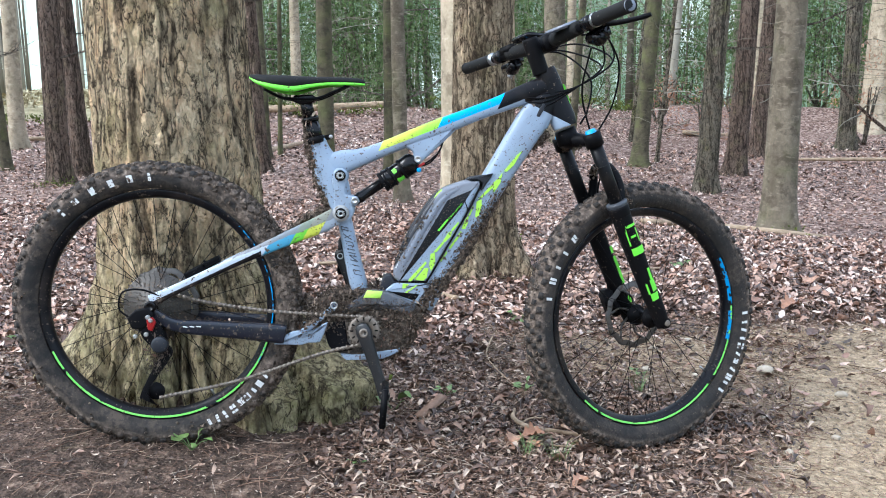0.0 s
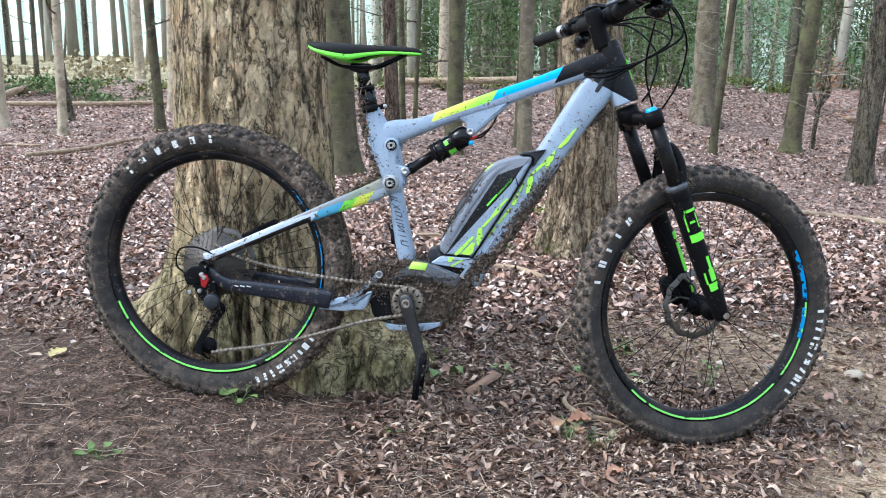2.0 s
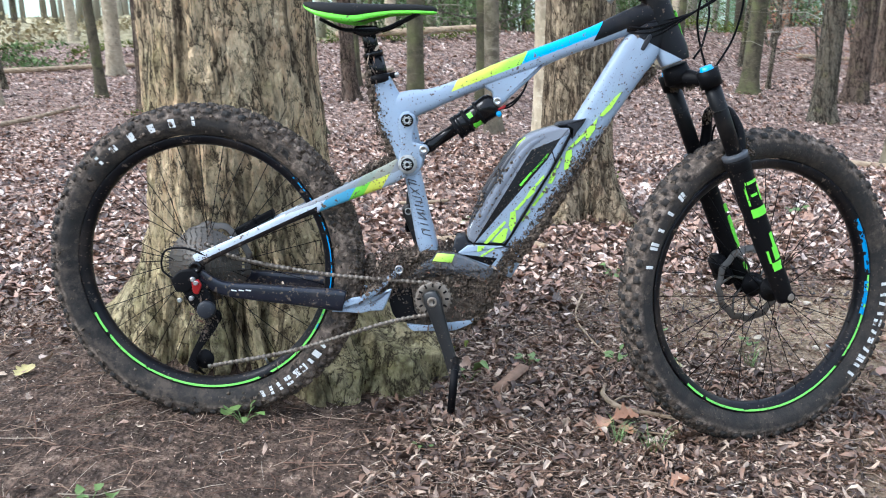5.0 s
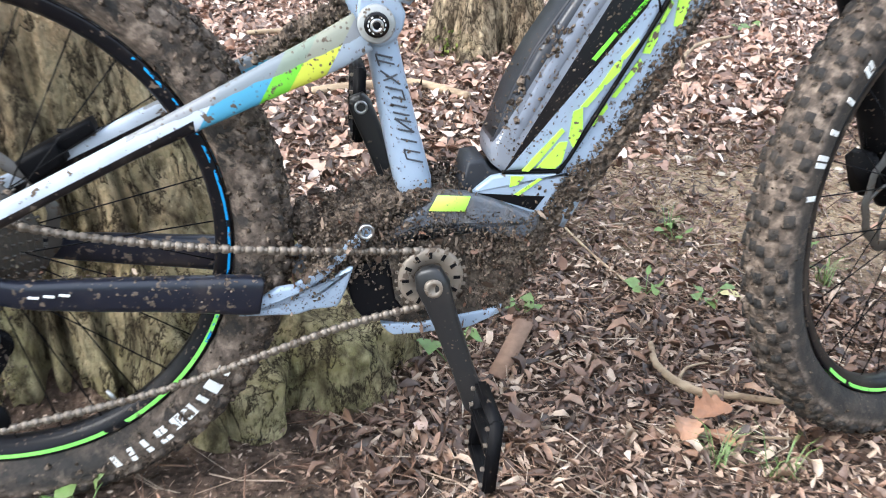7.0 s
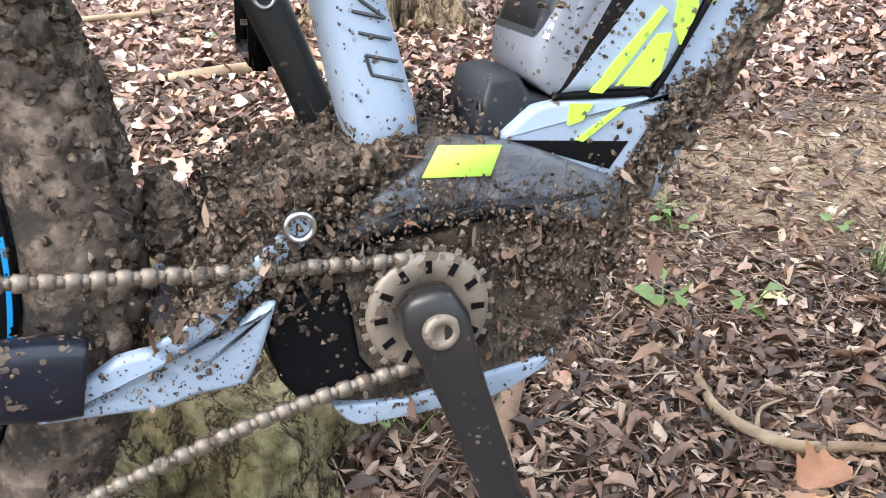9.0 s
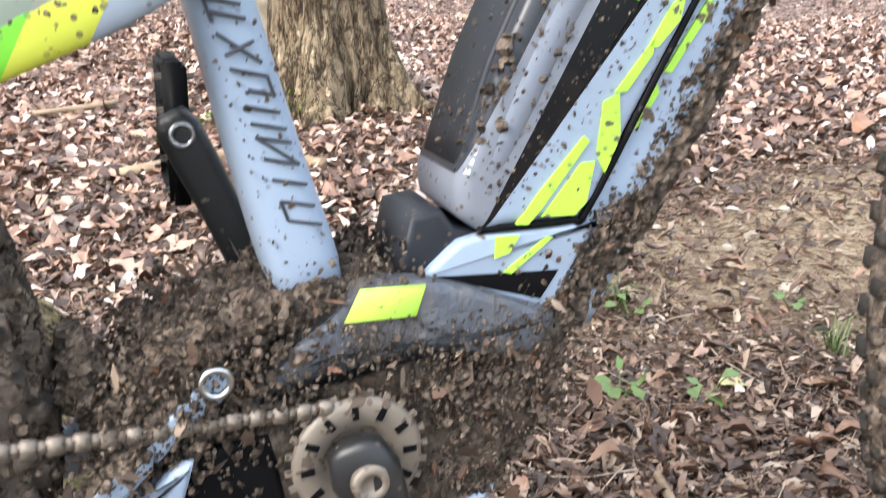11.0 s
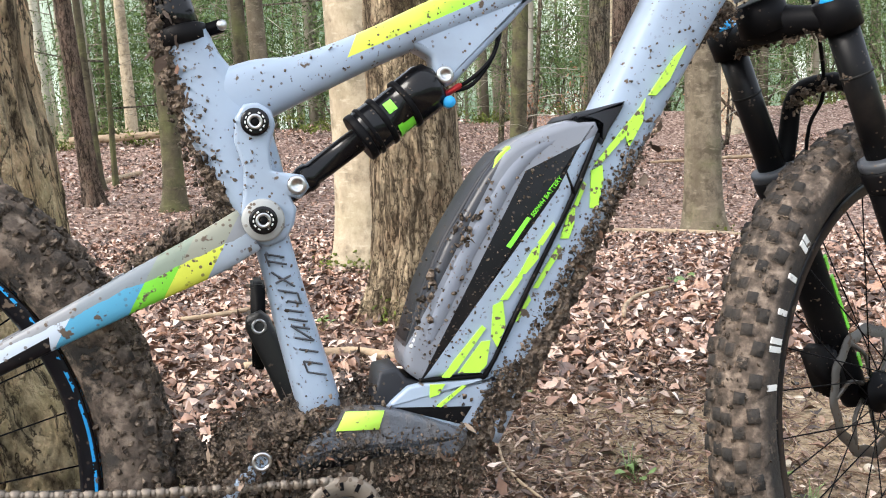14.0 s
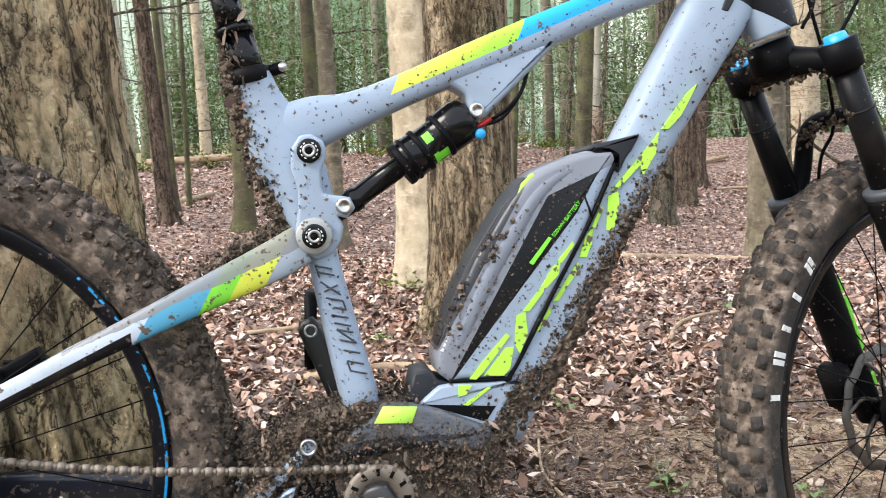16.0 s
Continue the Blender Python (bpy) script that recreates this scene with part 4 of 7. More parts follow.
part("spine_patch", pillow([flat(q) for q in ((0.122, 0.1015), (0.15, 0.1025), (0.166, 0.0965), (0.161, 0.0925), (0.146, 0.0955), (0.126, 0.0975))], 0.02, 0.0362, 0.001), M["lime_worn"], battery, "lime patch on the spine")
part("seam", tube([along(-0.088, 0.071, 0.035), along(-0.078, 0.053, 0.0365), along(-0.058, 0.018, 0.0365), along(-0.046, 0.0105, 0.0365), along(0.06, 0.0115, 0.0365), along(0.157, 0.0125, 0.0365), along(0.222, 0.018, 0.0365)], 0.0028, 6, 6), M["black"], battery)
part("seam", tube([along(0.172, 0.0335, 0.0386), along(0.154, 0.0125, 0.0384)], 0.0017, 6, 2), M["black"], battery)
part("lower_tray", pillow([(0.569, 0.025), (0.593, 0.043), (0.612, 0.045), (0.687, 0.042), (0.681, 0.036), (0.658, -0.001), (0.651, -0.012), (0.638, -0.006), (0.617, 0.003), (0.585, 0.019)], -0.0375, 0.0385, 0.004), M["grey_paint"], battery)
part("tray_band", pillow([(0.575, 0.0245), (0.657, 0.015), (0.644, -0.002), (0.628, 0.004), (0.604, 0.013)], 0.036, 0.0393, 0.001, 4, 1), M["black"], battery)
part("motor_neck", pillow([(0.559, 0.036), (0.566, 0.060), (0.585, 0.062), (0.593, 0.05), (0.611, 0.045), (0.592, 0.041), (0.569, 0.021), (0.556, 0.02)], -0.03, 0.031, 0.004, 4, 1), M["charcoal"], battery)


def flank(name, poly, material, parent, w, label=""):
    verts = [along(s, p, w + 0.0012) for s, p in poly] + [along(s, p, w - 0.002) for s, p in poly]
    k = len(poly)
    cells = [tuple(range(k))] + [(i, (i + 1) % k, (i + 1) % k + k, i + k) for i in range(k)]
    bm = bmesh.new()
    vs = [bm.verts.new(v) for v in verts]
    for c in cells:
        bm.faces.new([vs[i] for i in c])
    bmesh.ops.recalc_face_normals(bm, faces=list(bm.faces))
    return part(name, bm, material, parent, label, smooth=False)


# neon strokes along flank, tube and tray, broken and slanting
for poly in (((-0.075, 0.052), (-0.054, 0.049), (-0.010, 0.039), (-0.011, 0.034), (-0.061, 0.042), (-0.072, 0.045)), ((-0.064, 0.039), (-0.025, 0.032), (-0.020, 0.024), (-0.044, 0.016), (-0.054, 0.019)),
             ((0.013, 0.038), (0.022, 0.031), (0.0, 0.016), (-0.023, 0.014), (-0.016, 0.025)), ((0.021, 0.034), (0.060, 0.027), (0.052, 0.023), (0.025, 0.027)), ((0.054, 0.028), (0.082, 0.027), (0.092, 0.022), (0.077, 0.017), (0.057, 0.022))):
    flank("green_stroke", poly, M["lime_worn"], battery, 0.0398)
flank("green_stroke", ((0.091, 0.025), (0.118, 0.020), (0.116, 0.0165), (0.091, 0.0195)), M["lime_worn"], battery, 0.0398)
for poly in (((0.007, 0.0075), (0.040, 0.0065), (0.036, 0.002), (0.012, 0.004)), ((0.048, 0.006), (0.101, 0.002), (0.098, -0.004), (0.050, 0.001)), ((0.107, 0.003), (0.131, 0.0075), (0.146, 0.005), (0.128, -0.003), (0.111, -0.005)),
             ((0.142, 0.006), (0.171, 0.0085), (0.170, 0.004), (0.146, 0.002)), ((0.150, -0.011), (0.185, 0.006), (0.196, -0.002), (0.182, -0.011), (0.153, -0.019))):
    flank("green_stroke", poly, M["lime_worn"], frame_part, 0.0335)
flank("green_stroke", ((0.192, 0.006), (0.27, -0.012), (0.28, -0.0125), (0.257, -0.021), (0.226, -0.020), (0.235, -0.011), (0.198, -0.001)), M["lime_worn"], frame_part, 0.0335)
flank("green_stroke", ((0.285, -0.014), (0.335, -0.021), (0.352, -0.027), (0.31, -0.027), (0.288, -0.021)), M["lime_worn"], frame_part, 0.0335)
for poly in (((-0.099, 0.054), (-0.087, 0.060), (-0.080, 0.046), (-0.092, 0.047)), ((-0.104, 0.044), (-0.074, 0.029), (-0.072, 0.025), (-0.103, 0.039))):
    flank("green_stroke", poly, M["lime_worn"], battery, 0.0388)
flank("battery_line", ((0.073, 0.0485), (0.110, 0.0435), (0.110, 0.0475), (0.073, 0.0535)), M["green"], battery, 0.0398)
for k in range(4):
    s = -0.062 + 0.006 * k
    flank("print_bar", [(s, 0.0935), (s + 0.004, 0.0935), (s + 0.004, 0.0965), (s, 0.0965)], M["white"], battery, 0.0372)


def lettering(words, size, m, material, parent, name="lettering"):
    curve = bpy.data.curves.new(name, "FONT")
    curve.body, curve.size, curve.extrude, curve.align_x = words, size, 0.0004, "LEFT"
    ob = new(name, curve)
    bpy.context.view_layer.update()
    me = bpy.data.meshes.new_from_object(ob.evaluated_get(bpy.context.evaluated_depsgraph_get()))
    bpy.data.objects.remove(ob)
    me.materials.clear()
    me.materials.append(material)
    made = part(name, me, material, parent)
    made.matrix_local = m
    return made


q = along(0.112, 0.0415, 0.0412)
lettering("500WH BATTERY", 0.0066, Matrix.Translation(q) @ pose(0, 0, 0, 90, 0, 0) @ pose(0, 0, 0, 0, 0, 48), M["green"], battery)

# dark model strokes down the seat tube: angular marks, each of two or three bars
MARKS = (((0, 0, 1, 0), (0, 0.5, 1, 0.5), (0, 0, 0, 0.9)), ((0, 0, 1, 0.8), (0, 0.8, 1, 0)), ((0, 0, 1, 0), (1, 0, 1, 0.8), (0.3, 0.7, 1, 0.7)), ((0, 0.1, 1, 0.1), (0, 0.75, 1, 0.75)), ((0, 0, 1, 0), (0, 0.85, 1, 0.85), (0, 0, 1, 0.85)), ((0, 0.4, 1, 0.4),), ((0, 0, 1, 0), (0, 0, 0, 0.8), (0, 0.8, 1, 0.8)))
for k, mark in enumerate(MARKS):
    for a0, b0, a1, b1 in mark:
        ends = [P(0.4645 + 0.0046 * (k + 0.8 * b) + 0.0185 * a, 0.190 - 0.0182 * (k + 0.78 * b) - 0.0050 * a, 0.0309) for a, b in ((a0, b0), (a1, b1))]
        part("print_bar", tube(ends, 0.0011, 5, 1), M["print"], frame_part, smooth=False)
part("cable_port", pillow([(0.958, 0.455), (0.966, 0.472), (0.976, 0.486), (0.982, 0.480), (0.975, 0.466), (0.966, 0.452)], 0.024, 0.0305, 0.002), M["charcoal"], frame_part)
part("head_badge", pillow([(1.028, 0.533), (1.034, 0.53), (1.05, 0.475), (1.058, 0.445), (1.05, 0.45), (1.04, 0.478)], -0.016, 0.016, 0.003), M["green"], frame_part, "neon green stripe down the head tube")

# motor, ring and cranks
case = [(0.452, -0.03), (0.476, 0.0), (0.505, 0.018), (0.545, 0.028), (0.59, 0.014), (0.632, -0.006), (0.66, -0.02), (0.652, -0.05), (0.625, -0.078), (0.61, -0.115), (0.585, -0.142), (0.535, -0.148), (0.475, -0.138), (0.432, -0.122), (0.418, -0.09), (0.428, -0.055)]
motor = part("motor", pillow(case, -0.055, 0.048, 0.014, 5), M["motor"], bike, "black drive motor caked in mud")
part("motor_cap", pillow([(0.462, -0.018), (0.494, 0.005), (0.513, 0.016), (0.527, 0.031), (0.545, 0.031), (0.568, 0.027), (0.593, 0.018), (0.625, 0.003), (0.648, -0.008), (0.645, -0.02), (0.627, -0.034), (0.586, -0.022), (0.562, -0.015), (0.519, -0.010), (0.490, -0.016), (0.462, -0.032)], 0.03, 0.0525, 0.006), M["cap"], motor, "smoky plastic cap streaked with mud")
part("motor_cover", pillow([(0.418, -0.0725), (0.431, -0.05), (0.468, -0.047), (0.474, -0.098), (0.488, -0.12), (0.44, -0.126), (0.424, -0.105)], 0.03, 0.0505, 0.004), M["black"], motor, "black plastic cover")
part("lime_patch", pillow([(0.516, 0.0125), (0.527, 0.030), (0.565, 0.0265), (0.558, 0.0085)], 0.05, 0.0540, 0.0006, 1, 1), M["lime"], motor, "lime green square on the motor")
part("skid_tab", pillow([(0.455, -0.130), (0.50, -0.133), (0.59, -0.122), (0.604, -0.118), (0.60, -0.130), (0.56, -0.146), (0.47, -0.147)], 0.02, 0.0508, 0.003), M["grey_paint"], motor)
C0 = Matrix.Translation(P(0.516, -0.071, 0.0)) @ Matrix.Scale(0.9, 4, (1, 0, 0)) @ Matrix.Scale(0.9, 4, (0, 0, 1))
ring_part = part("chainring", lathe([(0.0005, -0.050), (0.018, -0.0505), (0.024, -0.0585), (0.039, -0.0605), (0.0425, -0.0585), (0.0435, -0.056), (0.0425, -0.0535), (0.0005, -0.0525)], 48, C0), M["dull_metal"], bike, "mud-brown steel chainring")
for k in range(24):
    t = 2 * math.pi * k / 24
    m = C0 @ pose(0, 0, 0, 0, math.degrees(t), 0)
    part("tooth", moved(box(0.0445, -0.056, 0, 0.006, 0.002, 0.004), m), M["dull_metal"], ring_part, smooth=False)
    if k % 2 == 0:
        part("slot", moved(box(0.034, -0.0600, 0, 0.009, 0.0016, 0.0042), m), M["black"], ring_part, smooth=False)


def crank_arm(end, w0, w1, side):
    s = P(0.516, -0.072, w0)
    e = P(end[0], end[1], w1)
    way = (e - s)
    long = way.length
    m = Matrix.Translation(s) @ way.to_track_quat("Z", "Y").to_matrix().to_4x4()
    loops = []
    for f, a, b in ((-0.14, 0.008, 0.006), (-0.11, 0.016, 0.009), (0.0, 0.0205, 0.0105), (0.13, 0.0175, 0.010), (0.30, 0.0155, 0.009), (0.7, 0.0135, 0.0075), (0.9, 0.0145, 0.0075), (1.02, 0.0145, 0.0075), (1.08, 0.009, 0.006)):
        loops.append([m @ Vector((b * math.copysign(abs(math.cos(t)) ** 0.6, math.cos(t)), a * math.copysign(abs(math.sin(t)) ** 0.6, math.sin(t)), f * long)) for t in (2 * math.pi * k / 20 for k in range(20))])
    arm = part("crank_arm", rings(loops), M["crank"], bike, "black crank arm, dull with mud")
    part("crank_bolt", lathe([(0.0005, 0.004), (0.0115, 0.004), (0.0115, -0.001), (0.0095, -0.0022), (0.006, -0.0022), (0.0055, 0.0), (0.0005, 0.0)], 24, Matrix.Translation(s + Vector((0, -0.0112 * side, 0)))), M["dull_metal"], arm)
    return e


e = crank_arm((0.563, -0.230), 0.073, 0.088, 1)
for side, e, tilt in ((1, e, 6), (-1, crank_arm((0.453, 0.103), -0.073, -0.088, -1), 4)):
    m = Matrix.Translation(e) @ pose(0, 0, 0, 0, tilt, 0)
    part("axle_ring", lathe([(0.0055, 0.001), (0.0085, 0.001), (0.0085, -0.0015), (0.0055, -0.0015), (0.0055, 0.001)], 24, Matrix.Translation(e + Vector((0, -0.0085, 0))), False), M["silver"], bike)
    ped = part("pedal", moved(tube([Vector((0, 0, 0)), Vector((0, -0.055 * side, 0)), Vector((0, -0.108 * side, 0))], [0.008, 0.0085, 0.007], 12, 2), m), M["black"], bike, "black platform pedal")
    for y in (0.022, 0.105):
        part("side_rail", moved(box(0, -y * side, -0.005, 0.016, 0.010, 0.096, 0.003), m), M["black"], ped)
    for z, t, h in ((-0.048, 0.016, 0.010), (0.038, 0.016, 0.010), (0.0, 0.014, 0.02)):
        part("cross_bar", moved(box(0, -0.0635 * side, z, t, 0.086, h, 0.003), m), M["black"], ped)
    for y in (0.022, 0.105):
        for z in (-0.042, -0.02, 0.012, 0.034):
            for x in (0.0095, -0.0095):
                part("pin", moved(box(x, -y * side, z, 0.006, 0.0035, 0.0035), m), M["dull_metal"], ped, smooth=False)

# rear stays
for side in (1, -1):
    up = loft([(0.452, 0.215, 0.022, 0.008, 0.034 * side), (0.41, 0.195, 0.0215, 0.010, 0.042 * side), (0.33, 0.163, 0.0175, 0.010, 0.052 * side), (0.2, 0.109, 0.0125, 0.009, 0.062 * side), (0.06, 0.047, 0.0125, 0.009, 0.070 * side), (0.0, 0.02, 0.016, 0.007, 0.074 * side)], 20, 5, 3.2)
    part("upper_stay", up, M["stay"], bike, "pale stay with blue, green and yellow flash")
    low = loft([(0.0, -0.005, 0.012, 0.006, 0.074 * side), (0.05, -0.040, 0.015, 0.009, 0.070 * side), (0.13, -0.052, 0.019, 0.010, 0.066 * side), (0.22, -0.062, 0.021, 0.011, 0.061 * side), (0.30, -0.072, 0.024, 0.011, 0.058 * side), (0.32, -0.076, 0.022, 0.010, 0.057 * side)], 20, 5, 3.4)
    stay = part("chainstay", low, M["navy"], bike, "navy-black chainstay with rubber guard")
    lo, hi = sorted((0.049 * side, 0.061 * side))
    yoke = joined(pillow([(0.291, -0.099), (0.325, -0.101), (0.357, -0.103), (0.376, -0.098), (0.404, -0.097), (0.414, -0.080), (0.426, -0.048), (0.412, -0.052), (0.392, -0.074), (0.372, -0.080), (0.356, -0.066), (0.336, -0.068), (0.31, -0.084)], lo, hi, 0.004),
                  pillow([(0.350, -0.068), (0.36, -0.078), (0.392, -0.060), (0.424, -0.031), (0.447, -0.016), (0.453, -0.003), (0.444, 0.004), (0.430, -0.008), (0.390, -0.046)], lo + 0.004, hi - 0.004, 0.003))
    part("yoke", yoke, M["grey_paint"], stay, "blue-grey yoke splashed with mud")
    part("pivot_cap", lathe([(0.006, 0.003), (0.0095, 0.003), (0.0095, -0.003), (0.008, -0.004), (0.006, -0.003), (0.006, 0.003)], 24, Matrix.Translation(P(0.443, -0.005, 0.0575 * side)), False), M["silver"], stay)
    if side == 1:
        part("axle_nut", lathe([(0.0005, 0.01), (0.014, 0.01), (0.014, -0.004), (0.011, -0.006), (0.007, -0.006), (0.006, -0.003), (0.0005, -0.003)], 24, Matrix.Translation(P(0.0, 0.008, 0.083))), M["black_gloss"], stay)
        for k in range(3):
            part("print_bar", tube([P(0.075 + 0.016 * k, -0.044, 0.079), P(0.086 + 0.016 * k, -0.046, 0.0788)], 0.0016, 4, 1), M["white"], stay, smooth=False)
part("stay_bridge", loft([(0.405, 0.185, 0.012, 0.045), (0.43, 0.19, 0.014, 0.04)], 16, 2), M["stay"], bike)
part("brake_hose", tube([P(0.45, 0.20, -0.05), P(0.3, 0.16, -0.062), P(0.16, 0.10, -0.07), P(0.10, 0.10, -0.06)], 0.0025, 8), M["black"], bike)


# ---- wheels ----
R, TUBE = 0.364, 0.034


def tyre_piece(seed):
    """Casing with side and centre knobs, mud packed between them."""
    rng = random.Random(seed)
    pieces = []
    prof = []
    for k in range(15):
        t = math.radians(-152 + 304 * k / 14)
        prof.append((R - 0.007 - TUBE + TUBE * math.cos(t), TUBE * 1.04 * math.sin(t)))
    sides = 150
    loops = []
    for i in range(sides):
        a = 2 * math.pi * i / sides
        loops.append([Vector(((r + 0.0012 * noise.noise((a * 20, y * 60, seed))) * math.cos(a), y, (r + 0.0012 * noise.noise((a * 22, y * 60, seed + 4))) * math.sin(a))) for r, y in prof])
    loops.append(loops[0])
    pieces.append(rings(loops, closed=False, cap=False))
    count = 60
    for i in range(count):
        for row, (tilt, half, deep, long) in enumerate(((-54, 0.0072, 0.0082, 0.0088), (-30, 0.0066, 0.0072, 0.0074), (-9, 0.0058, 0.0070, 0.0080), (9, 0.0058, 0.0070, 0.0080), (30, 0.0066, 0.0072, 0.0074), (54, 0.0072, 0.0082, 0.0088))):
            a = 2 * math.pi * (i + (0.5 if row in (1, 4) else 0.0) + (0.12 if row == 2 else 0)) / count
            if rng.random() < 0.03:
                continue
            t = math.radians(tilt)
            rc = R - 0.007 - TUBE + (TUBE - 0.001) * math.cos(t)
            yc = (TUBE - 0.001) * 1.04 * math.sin(t)
            m = pose(0, 0, 0, 0, -math.degrees(a), 0) @ Matrix.Translation((rc, yc, 0)) @ pose(0, 0, 0, 0, 0, tilt)
            s = rng.uniform(0.75, 1.1)
            m = m @ pose(0, rng.uniform(-0.0008, 0.0008), rng.uniform(-0.001, 0.001), rng.uniform(-7, 7), rng.uniform(-5, 5), rng.uniform(-6, 6))
            vs = []
            for top in (0, 1):
                f = 0.80 if top else 1.02
                for dy, dz in ((-1, -1), (1, -1), (1, 1), (-1, 1)):
                    vs.append(m @ Vector((deep * s * top - 0.001, dy * half * f, dz * long * f)))
            pieces.append((vs, [(4, 5, 6, 7), (0, 1, 5, 4), (1, 2, 6, 5), (2, 3, 7, 6), (3, 0, 4, 7)]))
    return joined(*pieces)


def lumps(places, sizes, rng, squash=0.7):
    """Small irregular clods."""
    bm = bmesh.new()
    bmesh.ops.create_icosphere(bm, subdivisions=1, radius=1.0)
    base = [v.co.copy() for v in bm.verts]
    cells = [tuple(v.index for v in f.verts) for f in bm.faces]
    bm.free()
    pieces = []
    for p, s in zip(places, sizes):
        turn = Euler((rng.uniform(0, 6), rng.uniform(0, 6), rng.uniform(0, 6))).to_matrix()
        k = (rng.uniform(0.6, 1.3), rng.uniform(0.6, 1.3), rng.uniform(0.5, 1.0) * squash)
        pieces.append(([Vector(p) + turn @ Vector((v.x * k[0], v.y * k[1], v.z * k[2])) * s * rng.uniform(0.55, 1.35) for v in base], cells))
    return joined(*pieces)


def wheel(name, m, seed, disc_side, print_turn, rim_material, label):
    """Hub, spokes, rim and tyre, built round the y axis and put at m; blocks of white print on the tyre's flank."""
    rng = random.Random(seed)
    w = new(name)
    w.parent = bike
    w.matrix_local = m
    tagged(w, label)
    ty = part("tyre", tyre_piece(seed), M["tyre_rear"] if name == "rear_wheel" else M["tyre"], w, "knobbly black tyre packed with brown mud")
    spots, sizes = [], []
    for k in range(4600 if name == "rear_wheel" else 1500):
        a, t = (rng.gauss(0.1, 0.8) if name == "rear_wheel" and k % 3 else rng.uniform(0, 2 * math.pi)), math.radians(rng.gauss(0, 34 if name != "rear_wheel" else 46))
        q = R - 0.007 - TUBE + (TUBE + 0.001) * math.cos(t)
        spots.append((q * math.cos(a), (TUBE + 0.001) * 1.04 * math.sin(t), q * math.sin(a)))
        sizes.append(0.001 + (0.0052 if name == "rear_wheel" else 0.0026) * rng.random() ** 2)
    tagged(part("mud", lumps(spots, sizes, rng), M["mud"], ty), kind="stuff")
    part("rim", moved(lathe([(0.2905, -0.016), (0.2915, -0.019), (0.288, -0.0195), (0.276, -0.0165), (0.2705, -0.007), (0.2695, 0.0), (0.2705, 0.007), (0.276, 0.0165), (0.288, 0.0195), (0.2915, 0.019), (0.2905, 0.016), (0.284, 0.0), (0.2905, -0.016)], 110, cap=False), Matrix.Identity(4)), rim_material, w, "black rim with green and blue print")
    part("hub", lathe([(0.0005, -0.068), (0.0105, -0.068), (0.0115, -0.036), (0.0285, -0.034), (0.0285, -0.030), (0.015, -0.026), (0.0135, 0.0), (0.015, 0.026), (0.0285, 0.030), (0.0285, 0.034), (0.0115, 0.036), (0.0105, 0.068), (0.0005, 0.068)], 28), M["black"], w)
    for k in range(32):
        s = 1 if k % 2 else -1
        a = 2 * math.pi * k / 32
        b = a + (0.62 if (k // 2) % 2 else -0.62)
        p0 = Vector((0.0265 * math.cos(b), 0.032 * s, 0.0265 * math.sin(b)))
        p1 = Vector((0.273 * math.cos(a), 0.003 * s, 0.273 * math.sin(a)))
        part("spoke", tube([p0, p1], 0.0009, 5, 1), M["black"], w, smooth=True)
    valve_a = math.radians(-62)
    p0 = Vector((0.272 * math.cos(valve_a), 0, 0.272 * math.sin(valve_a)))
    part("valve", tube([p0, p0 * 0.94, p0 * 0.9], [0.003, 0.003, 0.0022], 8, 1), M["silver"], w)
    # brake disc with cut-outs
    n_arm, pieces = 6, []
    yd = 0.045 * disc_side
    loops = []
    for i in range(72):
        a = 2 * math.pi * i / 72
        wob = 0.0022 * math.sin(a * 12)
        loops.append([Vector((r * math.cos(a), yd + h, r * math.sin(a))) for r, h in ((0.074 + wob, -0.001), (0.0895 + wob, -0.001), (0.0895 + wob, 0.001), (0.074 + wob, 0.001), (0.074 + wob, -0.001))])
    loops.append(loops[0])
    pieces.append(rings(loops, closed=False, cap=False))
    for i in range(n_arm):
        a = 2 * math.pi * i / n_arm
        part("disc_arm", tube([Vector((0.02 * math.cos(a), yd, 0.02 * math.sin(a))), Vector((0.05 * math.cos(a + 0.25), yd, 0.05 * math.sin(a + 0.25))), Vector((0.077 * math.cos(a + 0.6), yd, 0.077 * math.sin(a + 0.6)))], 0.003, 6, 3), M["disc_steel"], w)
    part("brake_disc", joined(*pieces), M["disc_steel"], w, "steel brake disc")
    # white print on the flank, as plain blocks
    glyphs = (((-1, -0.7), (0.6, 0.9)), ((-0.3, 0),), ((0, 0.3),), ((-1, -0.7), (0.2, 0.5)), ((-0.7, -0.9), (0.8, 0.6)), ((0.2, -0.2),))
    for start, count, gap, width in print_turn:
        for k in range(count):
            a = start + gap * k + rng.uniform(-0.012, 0.012)
            r0, r1 = 0.311 + rng.uniform(0, 0.003), 0.330 + rng.uniform(-0.003, 0.003)
            for s0, s1 in glyphs[rng.randint(0, 5)]:
                vs = []
                for rr, off in ((r0, 0.018 * s0), (r1, 0.018 * s1)):
                    yy = -TUBE * 1.04 * math.sqrt(max(0.0, 1 - ((rr - (R - 0.007 - TUBE)) / TUBE) ** 2)) - 0.0012
                    for da in (-width * 0.8, width * 0.8):
                        t = a + da + off
                        vs.append(Vector((rr * math.cos(t), yy, rr * math.sin(t))))
                vs += [v + Vector((0, 0.0025, 0)) for v in vs]
                part("print_bar", (vs, [(0, 1, 3, 2), (0, 4, 5, 1), (1, 5, 7, 3), (3, 7, 6, 2), (2, 6, 4, 0)]), M["white"], ty, smooth=False)
    return w


